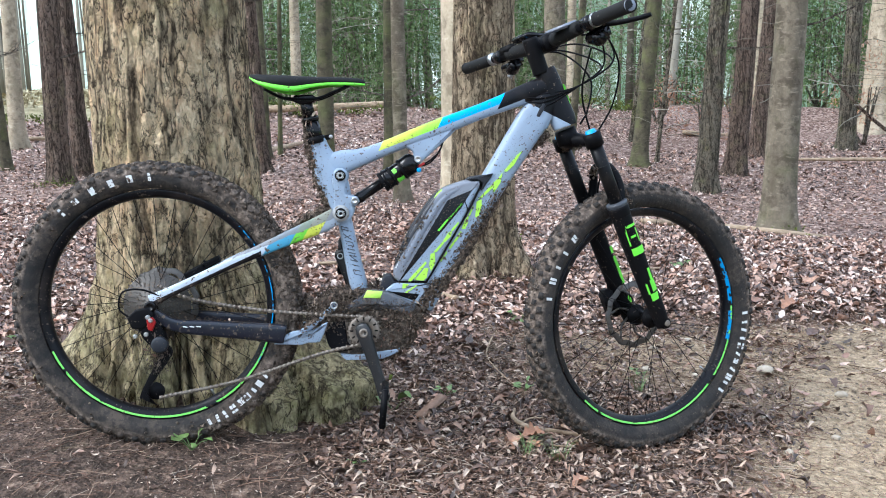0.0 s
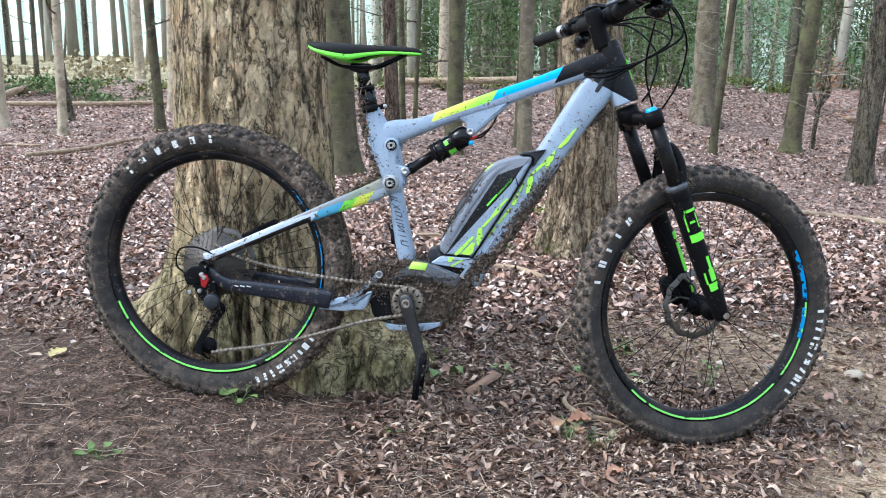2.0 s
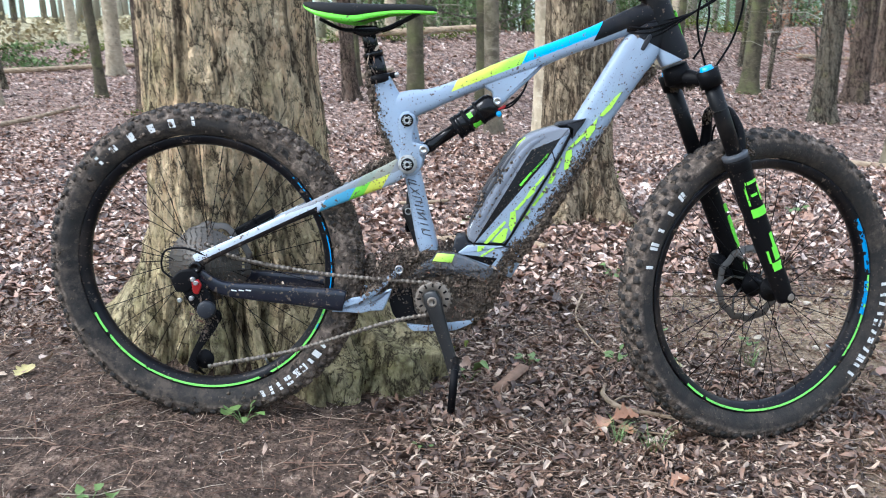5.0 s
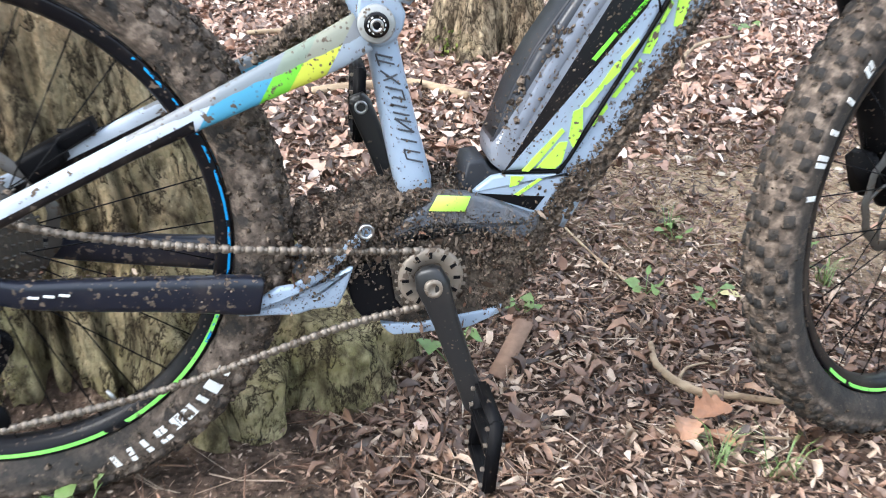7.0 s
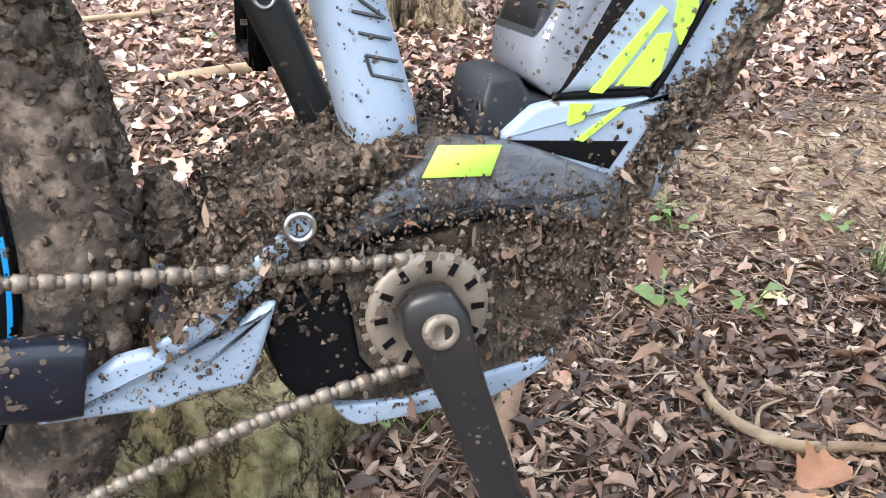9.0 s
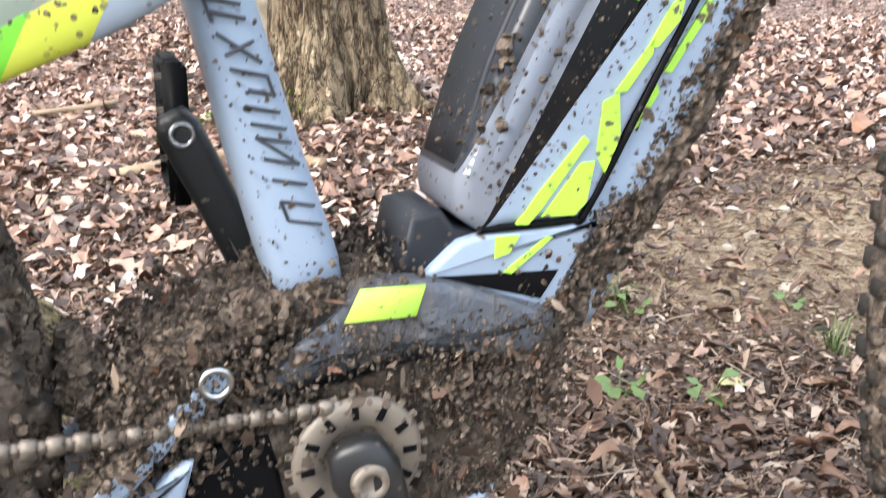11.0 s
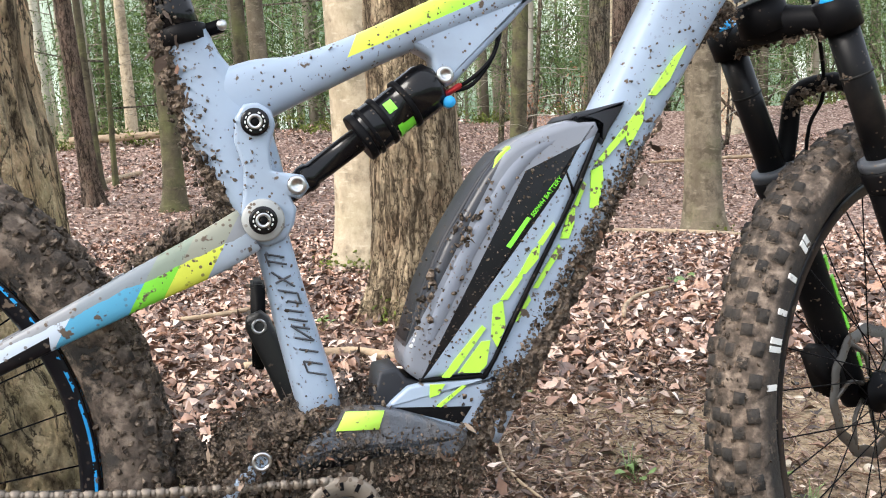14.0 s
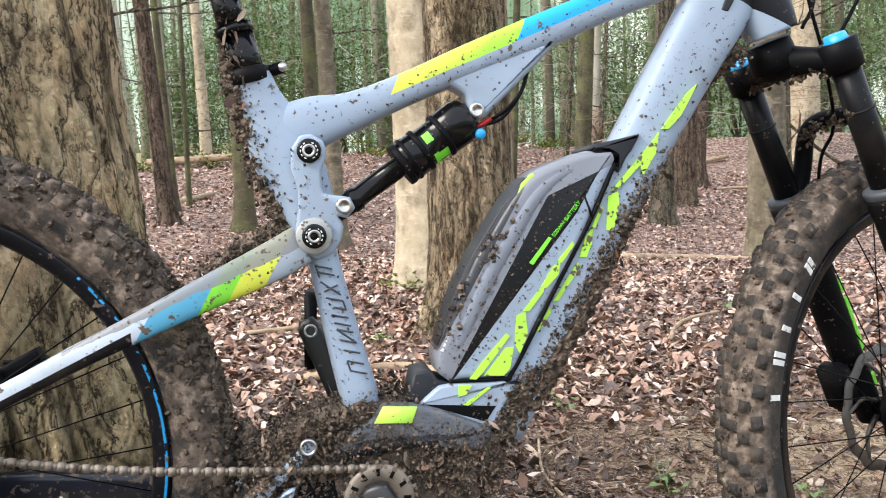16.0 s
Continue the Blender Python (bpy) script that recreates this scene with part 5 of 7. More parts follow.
rear = wheel("rear_wheel", Matrix.Identity(4), 5, 1, ((1.57, 6, 0.15, 0.013), (-1.2, 9, 0.075, 0.014)), M["rim_rear"], "rear wheel with knobbly tyre caked in mud")
FW = Matrix(((0.8598, -0.3609, -0.3612, 1.2608), (0.3517, 0.9315, -0.0933, 0.0739), (0.3702, -0.0469, 0.9278, -0.0784), (0, 0, 0, 1)))
front = wheel("front_wheel", FW, 9, 1, ((2.0, 5, 0.13, 0.013), (-1.15, 11, 0.072, 0.014)), M["rim"], "front wheel with knobbly tyre turned to one side")

# cassette, chain and derailleur
cas = []
for k in range(9):
    r = 0.084 - 0.0072 * k
    y = -0.018 - 0.0042 * k
    cas.append(lathe([(0.015, y + 0.0008), (r, y + 0.0008), (r, y - 0.0008), (0.015, y - 0.0008)], 40))
    teeth = int(r * 520)
    for t in range(teeth):
        a = 360 * t / teeth
        cas.append(moved(box(r + 0.002, y, 0, 0.006, 0.0015, 0.003), pose(0, 0, 0, 0, a, 0)))
part("cassette", joined(*cas), M["cassette"], rear, "mud-covered steel cassette")


def chain_run(points):
    path = spline(points, 24)
    out, step, left = [], 0.0127 / 2, 0.0
    pts = [Vector(p) for p in path]
    k = 0
    for a, b in zip(pts, pts[1:]):
        d = b - a
        while left < d.length:
            c = a + d.normalized() * left
            m = Matrix.Translation(c) @ d.to_track_quat("X", "Z").to_matrix().to_4x4()
            wide = 0.0064 if k % 2 else 0.0046
            out.append(moved(box(0, 0, 0, 0.0092 if k % 2 else 0.0070, wide, 0.0094 if k % 2 else 0.0070, 0.0010), m))
            k += 1
            left += step
        left -= d.length
    return out


upper_run = chain_run([P(0.01, 0.052, 0.036), P(0.09, 0.018, 0.042), P(0.28, -0.0155, 0.052), P(0.507, -0.0355, 0.0565)])
lower_run = chain_run([P(0.505, -0.1065, 0.0565), P(0.40, -0.129, 0.054), P(0.2, -0.190, 0.052), P(0.0, -0.228, 0.050)])
for run in (upper_run, lower_run):
    part("chain", joined(*run), M["dull_metal"], bike, "brown muddy drive chain")
der = part("derailleur", joined(pillow([(-0.035, -0.04), (0.0, -0.018), (0.02, -0.03), (0.035, -0.0725), (0.03, -0.105), (0.005, -0.10), (-0.02, -0.0725)], 0.062, 0.088, 0.007),
                                pillow([(-0.055, -0.018), (-0.035, 0.002), (-0.005, 0.006), (0.01, -0.012), (-0.015, -0.045), (-0.045, -0.045)], 0.078, 0.092, 0.005)), M["black"], bike, "black rear derailleur with red detail")
part("cage", joined(pillow([(0.02, -0.10), (0.04, -0.105), (0.03, -0.135), (-0.02, -0.20), (-0.02, -0.235), (0.0, -0.245), (-0.045, -0.225), (-0.03, -0.19)], 0.056, 0.059, 0.001)), M["black"], der)
part("clutch", lathe([(0.0005, 0.006), (0.02, 0.006), (0.02, -0.006), (0.015, -0.009), (0.0005, -0.009)], 24, Matrix.Translation(P(0.02, -0.085, 0.09))), M["charcoal"], der)
part("red_plate", pillow([(-0.008, -0.022), (0.006, -0.016), (0.014, -0.030), (0.004, -0.05), (-0.006, -0.046)], 0.086, 0.0945, 0.002), M["red"], der)
for u, v in ((-0.004, -0.016), (-0.01, -0.058), (-0.036, -0.062), (0.002, -0.024)):
    part("bolt", lathe([(0.0005, 0.004), (0.0055, 0.004), (0.0055, -0.003), (0.0035, -0.004), (0.0005, -0.002)], 14, Matrix.Translation(P(u, v, 0.095))), M["silver"], der)
for u, v, r in ((0.02, -0.112, 0.02), (-0.006, -0.21, 0.022)):
    part("jockey_wheel", lathe([(0.0005, -0.002), (r, -0.002), (r, 0.002), (0.0005, 0.002)], 22, Matrix.Translation(P(u, v, 0.05))), M["black"], der)
part("shift_cable", tube([P(-0.05, -0.02, 0.08), P(-0.075, 0.005, 0.082), P(-0.065, 0.045, 0.082), P(-0.02, 0.05, 0.08), P(0.03, 0.03, 0.078)], 0.0023, 8, 6), M["black"], der)
part("brake_caliper", joined(pillow([(0.055, 0.0725), (0.10, 0.095), (0.11, 0.07), (0.07, 0.045)], -0.075, -0.03, 0.006), pillow([(0.09, 0.09), (0.14, 0.115), (0.145, 0.1), (0.11, 0.08)], -0.07, -0.045, 0.004)), M["black"], bike)

# ---- saddle and post ----
st = [(0.404, 0.400), (0.384, 0.505)]
post = part("seat_post", joined(tube([P(0.408, 0.40), P(0.396, 0.452)], 0.0195, 24, 2), tube([P(0.396, 0.452), P(0.3935, 0.462)], 0.0215, 24, 1), tube([P(0.395, 0.452), P(0.382, 0.512)], 0.0155, 24, 2),
                                   pillow([(0.352, 0.502), (0.36, 0.516), (0.405, 0.516), (0.412, 0.502), (0.395, 0.494), (0.37, 0.494)], -0.02, 0.02, 0.005)), M["black_gloss"], bike, "black dropper seat post smeared with mud")
part("seat_clamp", lathe([(0.0215, -0.009), (0.0245, -0.007), (0.0245, 0.007), (0.0215, 0.009)], 28, Matrix.Translation(P(0.4075, 0.405)) @ Vector((-0.187, 0, 0.98)).to_track_quat("Y", "Z").to_matrix().to_4x4()), M["black"], post)
part("clamp_lug", moved(box(0, 0, 0, 0.024, 0.016, 0.012, 0.003), Matrix.Translation(P(0.437, 0.412)) @ pose(0, 0, 0, 0, -15, 0)), M["black"], post)
part("clamp_bolt", lathe([(0.0005, 0.0), (0.005, 0.0), (0.005, -0.004), (0.0005, -0.004)], 14, Matrix.Translation(P(0.445, 0.413, 0.009))), M["silver"], post)
SADDLE = [(0.250, 0.5680, 0.018, 0.008), (0.262, 0.5675, 0.050, 0.018), (0.285, 0.5665, 0.066, 0.030), (0.325, 0.5650, 0.071, 0.040), (0.36, 0.5630, 0.062, 0.042), (0.395, 0.5615, 0.044, 0.032), (0.44, 0.5600, 0.030, 0.023), (0.49, 0.5580, 0.022, 0.020), (0.522, 0.5545, 0.016, 0.017), (0.533, 0.5490, 0.007, 0.010)]
loops, rims = [], []
for u, v, half, deep in spline(SADDLE, 5):
    top = []
    for k in range(15):
        t = math.pi * k / 14
        top.append(P(u, v - 0.74 * deep * (1 - math.sin(t) ** 0.45), half * math.copysign(abs(math.cos(t)) ** 0.8, math.cos(t))))
    for k in range(9):
        t = math.pi * (1 - k / 8)
        top.append(P(u, v - deep * (0.76 + 0.10 * math.sin(t)), 0.94 * half * math.cos(t)))
    loops.append(top)
    rims.append([P(u, v - deep * 0.68, half * 1.015), P(u, v - deep * 0.98, half * 1.0), P(u, v - deep * 1.0, half * 0.88), P(u, v - deep * 0.72, half * 0.92)])
saddle = part("saddle", rings(loops), M["rubber_black"], bike, "black saddle with neon green lower edge")
for side in (1, -1):
    part("edge_trim", rings([[Vector((p.x, p.y * side, p.z)) for p in r] for r in rims]), M["green"], saddle, "neon green trim")
    part("rail", tube([P(0.285, 0.532, 0.022 * side), P(0.325, 0.512, 0.022 * side), P(0.36, 0.507, 0.022 * side), P(0.415, 0.507, 0.022 * side), P(0.455, 0.522, 0.018 * side), P(0.495, 0.540, 0.008 * side)], 0.0036, 8, 5), M["black"], saddle)

# ---- fork, stem and bar, turned with the front wheel ----
S = FW


def F(f, up, out):
    """A place in the steered front: f ahead, up the fork, out to the drive side."""
    return S @ Vector((f, -out, up))


fork = part("fork", joined(*[piece for side in (1, -1) for piece in (
    tube([F(0.0, -0.02, 0.0725 * side), F(0.0, 0.02, 0.0725 * side), F(-0.004, 0.10, 0.0725 * side), F(-0.006, 0.24, 0.0725 * side), F(-0.006, 0.327, 0.0725 * side)], [0.017, 0.021, 0.0225, 0.0245, 0.0255], 24, 5),
    tube([F(-0.006, 0.298, 0.0725 * side), F(-0.006, 0.304, 0.0725 * side), F(-0.006, 0.322, 0.0725 * side), F(-0.006, 0.326, 0.0725 * side)], [0.0255, 0.0265, 0.0275, 0.0235], 24, 3),
    tube([F(0.004, -0.012, 0.045 * side), F(0.004, -0.012, 0.088 * side)], 0.0135, 16, 2),
)]), M["black"], bike, "black suspension fork with neon green decals")
for side in (1, -1):
    part("stanchion", tube([F(-0.006, 0.32, 0.0725 * side), F(-0.006, 0.50, 0.0725 * side)], 0.0172, 24, 2), M["stanchion"], fork, "black stanchion flecked with mud")
    part("travel_ring", tube([F(-0.006, 0.436, 0.0725 * side), F(-0.006, 0.4385, 0.0725 * side)], 0.0182, 20, 1), M["rubber_black"], fork)
    part("dust_seal", tube([F(-0.006, 0.3255, 0.0725 * side), F(-0.006, 0.3275, 0.0725 * side), F(-0.006, 0.3355, 0.0725 * side), F(-0.006, 0.338, 0.0725 * side)], [0.0265, 0.0272, 0.0272, 0.0185], 28, 2), M["seal"], fork, "dusty grey wiper seal")
part("arch", joined(tube([F(-0.006, 0.30, 0.0725), F(0.028, 0.365, 0.060), F(0.036, 0.412, 0.038), F(0.038, 0.422, 0.0), F(0.036, 0.412, -0.038), F(0.028, 0.365, -0.060), F(-0.006, 0.30, -0.0725)], [0.012, 0.012, 0.011, 0.011, 0.011, 0.012, 0.012], 12, 5)), M["black"], fork)
part("crown", joined(tube([F(-0.006, 0.49, 0.0725), F(-0.006, 0.525, 0.0725)], [0.0225, 0.0235], 24, 2), tube([F(-0.006, 0.49, -0.0725), F(-0.006, 0.525, -0.0725)], [0.0225, 0.0235], 24, 2),
                     tube([F(-0.006, 0.502, 0.0725), F(-0.016, 0.512, 0.04), F(-0.026, 0.520, 0.0), F(-0.016, 0.512, -0.04), F(-0.006, 0.502, -0.0725)], [0.015, 0.016, 0.022, 0.016, 0.015], 16, 5),
                     tube([F(-0.03, 0.515, 0), F(-0.03, 0.55, 0)], [0.03, 0.027], 24, 2)), M["black"], fork)
for side in (1, -1):
    part("adjuster_knob", tube([F(-0.006, 0.524, 0.0725 * side), F(-0.006, 0.527, 0.0725 * side), F(-0.006, 0.533, 0.0725 * side)], [0.016, 0.0135, 0.0125], 20, 1), M["blue"], fork, "blue anodised knob")
part("axle_cap", lathe([(0.0005, 0.004), (0.0085, 0.004), (0.0085, -0.002), (0.006, -0.003), (0.0005, -0.002)], 20, S @ Matrix.Translation((0.004, -0.089, -0.012))), M["dull_metal"], fork)
part("green_hub_ring", tube([F(0, 0, 0.036), F(0, 0, 0.041)], 0.0165, 24, 1), M["green"], front)


def leg_decal(name, u0, u1, a0, a1, material, side=1, rr=0.0242):
    """A curved patch on a fork leg: heights along it and angles round it (0 faces out)."""
    vs = []
    for i in range(7):
        for j in (0, 1):
            t = math.radians(a0 + (a1 - a0) * i / 6)
            h = u0 + (u1 - u0) * j
            grow = 0.021 + (rr - 0.021) * min(1.0, max(0.0, (h - 0.02) / 0.2)) + 0.0012
            vs.append(F(-0.005 + grow * math.sin(t), h, 0.0725 * side + grow * math.cos(t) * side))
    return part(name, (vs, [(2 * i, 2 * i + 1, 2 * i + 3, 2 * i + 2) for i in range(6)]), material, fork, "neon green print")


leg_decal("green_decal", 0.268, 0.275, -45, 40, M["green"])
leg_decal("green_decal", 0.222, 0.268, -45, -36, M["green"])
leg_decal("green_decal", 0.193, 0.213, -45, 45, M["green"])
leg_decal("green_decal", 0.224, 0.262, 22, 32, M["green"])
leg_decal("green_decal", 0.240, 0.246, -22, 12, M["green"])
leg_decal("green_decal", 0.086, 0.118, -5, 38, M["green"])
leg_decal("green_decal", 0.062, 0.082, -30, 34, M["green"])
leg_decal("green_decal", 0.082, 0.112, -38, -26, M["green"])
leg_decal("green_decal", 0.118, 0.150, 5, 28, M["green"])
for side_h in ((0.09, 0.17), (0.18, 0.2), (0.03, 0.05)):
    vs = [F(0.006 + 0.0, side_h[0], -0.075 + 0.0235), F(0.016, side_h[0], -0.075 + 0.0205), F(0.016, side_h[1], -0.075 + 0.0215), F(0.006, side_h[1], -0.075 + 0.0245)]
    vs += [v + (F(0, 0, -0.003) - F(0, 0, 0)) for v in vs]
    part("green_decal", (vs, [(0, 1, 2, 3), (0, 4, 5, 1), (1, 5, 6, 2), (2, 6, 7, 3), (3, 7, 4, 0)]), M["green"], fork, smooth=False)
part("front_caliper", joined(moved(box(-0.045, 0.068, 0.06, 0.03, 0.045, 0.07, 0.008), S), moved(box(-0.03, 0.075, 0.03, 0.03, 0.03, 0.04, 0.006), S)), M["black"], fork, "black brake caliper")
part("fork_hose", tube([F(-0.03, 0.09, -0.0725), F(-0.01, 0.2, -0.07), F(0.02, 0.36, -0.03), F(0.035, 0.41, 0.0), F(0.02, 0.5, 0.03), F(0.03, 0.62, 0.04), F(0.06, 0.72, 0.10)], 0.0024, 8, 6), M["black"], fork)

BAR = Vector((0.992, 0.005, 0.636))
out = Vector((0.387, -0.919, 0.081)).normalized()
tall = Vector((-0.3619, -0.0043, 0.9322))
tall = (tall - out * tall.dot(out)).normalized()
ahead = (-out).cross(tall).normalized()


def H(f, up, o):
    """A place by the handlebar clamp."""
    return BAR + ahead * f + tall * up + out * o


bar = part("handlebar", tube([H(-0.03, 0.014, -0.37), H(-0.02, 0.012, -0.25), H(-0.004, 0.004, -0.09), H(0, 0, -0.03), H(0, 0, 0.03), H(-0.004, 0.004, 0.09), H(-0.02, 0.012, 0.25), H(-0.03, 0.014, 0.37)], [0.0105, 0.011, 0.0145, 0.0158, 0.0158, 0.0145, 0.011, 0.0105], 16, 5), M["black"], bike, "wide black handlebar with controls")
stem = part("stem", joined(tube([H(-0.045, -0.065, 0), H(-0.045, -0.045, 0), H(-0.045, 0.022, 0), H(-0.045, 0.026, 0)], [0.021, 0.0205, 0.0205, 0.012], 24, 3), tube([H(-0.045, 0.0, 0), H(-0.02, 0.0, 0), H(0.0, 0.0, 0)], [0.017, 0.018, 0.022], 16, 3), tube([H(0, 0, -0.026), H(0, 0, 0.026)], 0.0225, 20, 2)), M["black"], bike, "short black stem with green print")
part("green_print", tube([H(0.022, 0.006, -0.02), H(0.022, 0.008, 0.022)], 0.0045, 8, 2), M["green"], stem)
for side in (1, -1):
    part("grip", tube([H(-0.0195, 0.012, 0.245 * side), H(-0.0205, 0.0122, 0.255 * side), H(-0.029, 0.014, 0.365 * side), H(-0.0305, 0.0145, 0.378 * side)], [0.0175, 0.0158, 0.0158, 0.0165], 20, 6), M["rubber_black"], bar, "black rubber grip")
    part("lock_ring", tube([H(-0.0185, 0.0118, 0.236 * side), H(-0.0195, 0.012, 0.246 * side)], 0.0172, 20, 1), M["silver"], bar)
    part("brake_clamp", joined(tube([H(-0.016, 0.011, 0.195 * side), H(-0.0165, 0.011, 0.22 * side)], 0.0175, 18, 2), tube([H(0.0, 0.008, 0.14 * side), H(0.006, 0.006, 0.18 * side), H(0.012, 0.004, 0.225 * side)], [0.009, 0.0135, 0.011], 14, 4)), M["black_gloss"], bar)
    part("brake_lever", tube([H(0.014, 0.0, 0.20 * side), H(0.045, -0.012, 0.23 * side), H(0.052, -0.018, 0.28 * side), H(0.05, -0.02, 0.318 * side), H(0.058, -0.02, 0.33 * side)], [0.008, 0.0065, 0.006, 0.006, 0.005], 10, 4), M["black"], bar)
    part("shifter", joined(tube([H(0.0, -0.022, 0.17 * side), H(0.004, -0.03, 0.2 * side), H(0.0, -0.034, 0.215 * side)], [0.014, 0.019, 0.012], 12, 4)), M["black_gloss"], bar)
display_m = Matrix.Translation(H(0.012, 0.028, -0.085)) @ Matrix((ahead, -out, tall)).transposed().to_4x4() @ pose(0, 0, 0, 0, 22, 0)
disp = part("display", moved(box(0, 0, 0, 0.062, 0.088, 0.014, 0.004), display_m), M["black_gloss"], bar, "black display unit")
part("screen", moved(box(0, 0, 0.0072, 0.046, 0.07, 0.002), display_m), M["grey_metal"], disp)
part("remote", moved(box(0, 0, 0, 0.03, 0.055, 0.022, 0.005), Matrix.Translation(H(-0.01, 0.022, -0.165)) @ Matrix((ahead, -out, tall)).transposed().to_4x4()), M["black"], bar)
part("bar_wrap", tube([H(-0.002, 0.003, 0.04), H(-0.006, 0.006, 0.10), H(-0.012, 0.009, 0.165)], [0.018, 0.0185, 0.0165], 16, 4), M["rubber_black"], bar)
part("bar_wrap", tube([H(-0.002, 0.003, -0.04), H(-0.006, 0.006, -0.10), H(-0.012, 0.009, -0.165)], [0.018, 0.0185, 0.0165], 16, 4), M["rubber_black"], bar)
for s, size in ((1, (0.034, 0.06, 0.036)), (-1, (0.03, 0.05, 0.03))):
    part("reservoir", moved(box(0, 0, 0, *size, 0.008), Matrix.Translation(H(0.016, -0.022 if s > 0 else -0.016, 0.19 * s)) @ Matrix((ahead, -out, tall)).transposed().to_4x4()), M["black_gloss"], bar)
part("dropper_lever", tube([H(0.0, -0.02, -0.20), H(0.01, -0.04, -0.215), H(0.0, -0.05, -0.225)], [0.006, 0.007, 0.008], 8, 3), M["silver"], bar)
for side in (1, -1):
    part("end_plug", tube([H(-0.0305, 0.0145, 0.378 * side), H(-0.031, 0.0147, 0.381 * side)], [0.0145, 0.012], 16, 1), M["grey_metal"], bar)
part("remote_pad", moved(box(0, 0, 0, 0.05, 0.075, 0.010, 0.003), Matrix.Translation(H(-0.02, 0.024, 0.105)) @ Matrix((ahead, -out, tall)).transposed().to_4x4()), M["grey_metal"], bar)
for k, (o, f0, v1, w1) in enumerate(((0.17, 0.03, 0.50, 0.022), (-0.17, 0.03, 0.51, 0.024), (0.12, 0.02, 0.52, 0.018), (-0.12, 0.02, 0.49, 0.02))):
    mid = 0.085 + 0.018 * k
    part("cable", tube([H(f0, -0.01, o), H(mid, -0.03, o * 0.6), H(mid + 0.015, -0.10, o * 0.1 + 0.04), H(0.02, -0.125, 0.045), P(0.985, v1 - 0.01, w1 + 0.006), P(0.935, v1 - 0.01, w1)], 0.0023, 8, 7), M["black"], bar)
part("brake_hose", tube([H(0.02, 0.005, 0.15), H(0.075, -0.02, 0.13), H(0.12, -0.11, 0.09), H(0.085, -0.20, 0.06), F(0.02, 0.50, 0.03)], 0.0024, 8, 8), M["black"], bar)
part("brake_hose", tube([H(0.02, -0.01, -0.1), H(0.07, -0.04, -0.05), H(0.075, -0.12, 0.02), H(0.03, -0.19, 0.03), F(0.0, 0.55, 0.03)], 0.0024, 8, 8), M["black"], bar)

# ---- mud and leaf crumbs stuck on the bicycle ----
rng = random.Random(17)
spots, sizes = [], []
crusts, crumbs = [], []


def crust(points, radii, seed):
    """A ragged lump of mud along a line."""
    path = spline([(*q, r) for q, r in zip(points, radii)], 22)
    loops = []
    for i, q in enumerate(path):
        a, b = path[max(0, i - 1)], path[min(len(path) - 1, i + 1)]
        d = Vector((b - a)[:3]).normalized()
        side = d.orthogonal().normalized()
        up = d.cross(side)
        loop = []
        for k in range(26):
            t = 2 * math.pi * k / 26
            way = math.cos(t) * side + math.sin(t) * up
            p = Vector(q[:3])
            w = p + way * float(q[3])
            g = 1 + 0.45 * noise.noise(w * 90 + Vector((seed, 0, 0))) + 0.35 * noise.noise(w * 210) + 0.25 * noise.noise(w * 420)
            loop.append(p + way * float(q[3]) * g)
        loops.append(loop)
    crusts.append(rings(loops))


def smear(u0, v0, u1, v1, spread, wide, count, lo, hi, w0=0.0):
    for k in range(count * 2):
        f = rng.random()
        p = P(u0 + (u1 - u0) * f + rng.gauss(0, spread), v0 + (v1 - v0) * f + rng.gauss(0, spread), w0 + rng.uniform(-wide, wide))
        if k % 12:
            spots.append(p)
            sizes.append((lo + (hi - lo) * rng.random() ** 3) * (0.36 if k % 3 else 0.62))
        else:
            m = Euler((rng.uniform(0, 6), rng.uniform(0, 6), rng.uniform(0, 6))).to_matrix()
            a = 0.0015 + 0.0085 * rng.random() ** 2.5
            b = a * rng.uniform(0.12, 0.75)
            crumbs.append(([p + m @ Vector(q) for q in ((-a, -b * 0.6, 0), (0, -b, 0.001), (a, 0, 0.0015), (0, b, 0.001), (-a, b * 0.5, 0))], [(0, 1, 2, 3, 4)]))


crust([P(0.382, 0.50), P(0.388, 0.44), P(0.394, 0.38), P(0.412, 0.32), P(0.432, 0.26), P(0.438, 0.222)], [0.006, 0.012, 0.014, 0.015, 0.016, 0.009], 1)
crust([P(0.436, 0.232), P(0.39, 0.212), P(0.34, 0.188)], [0.013, 0.013, 0.006], 2)
for w in (-0.03, -0.01, 0.012, 0.032):
    crust([P(0.39, -0.04, w), P(0.42, -0.005, w), P(0.46, 0.012, w), P(0.50, 0.020, w), P(0.545, 0.022, w * 0.8)], [0.010, 0.016, 0.014, 0.011, 0.005], 3 + w)
crust([P(0.40, -0.06, 0.0), P(0.38, -0.02, 0.0), P(0.372, 0.02, 0.0)], [0.02, 0.018, 0.006], 4.4)
crust([P(0.655, -0.02, 0.0), P(0.648, -0.05, 0.02), P(0.625, -0.085, 0.03), P(0.605, -0.125, 0.03)], [0.018, 0.016, 0.015, 0.010], 5)
crust([P(0.64, -0.06, -0.01), P(0.60, -0.13, -0.01), P(0.54, -0.15, 0.0)], [0.022, 0.02, 0.012], 6)
crust([P(0.668, -0.022, 0.0), P(0.72, 0.045, 0.0), P(0.78, 0.122, 0.0), P(0.84, 0.215, 0.0), P(0.90, 0.32, 0.0)], [0.014, 0.012, 0.011, 0.009, 0.004], 7)
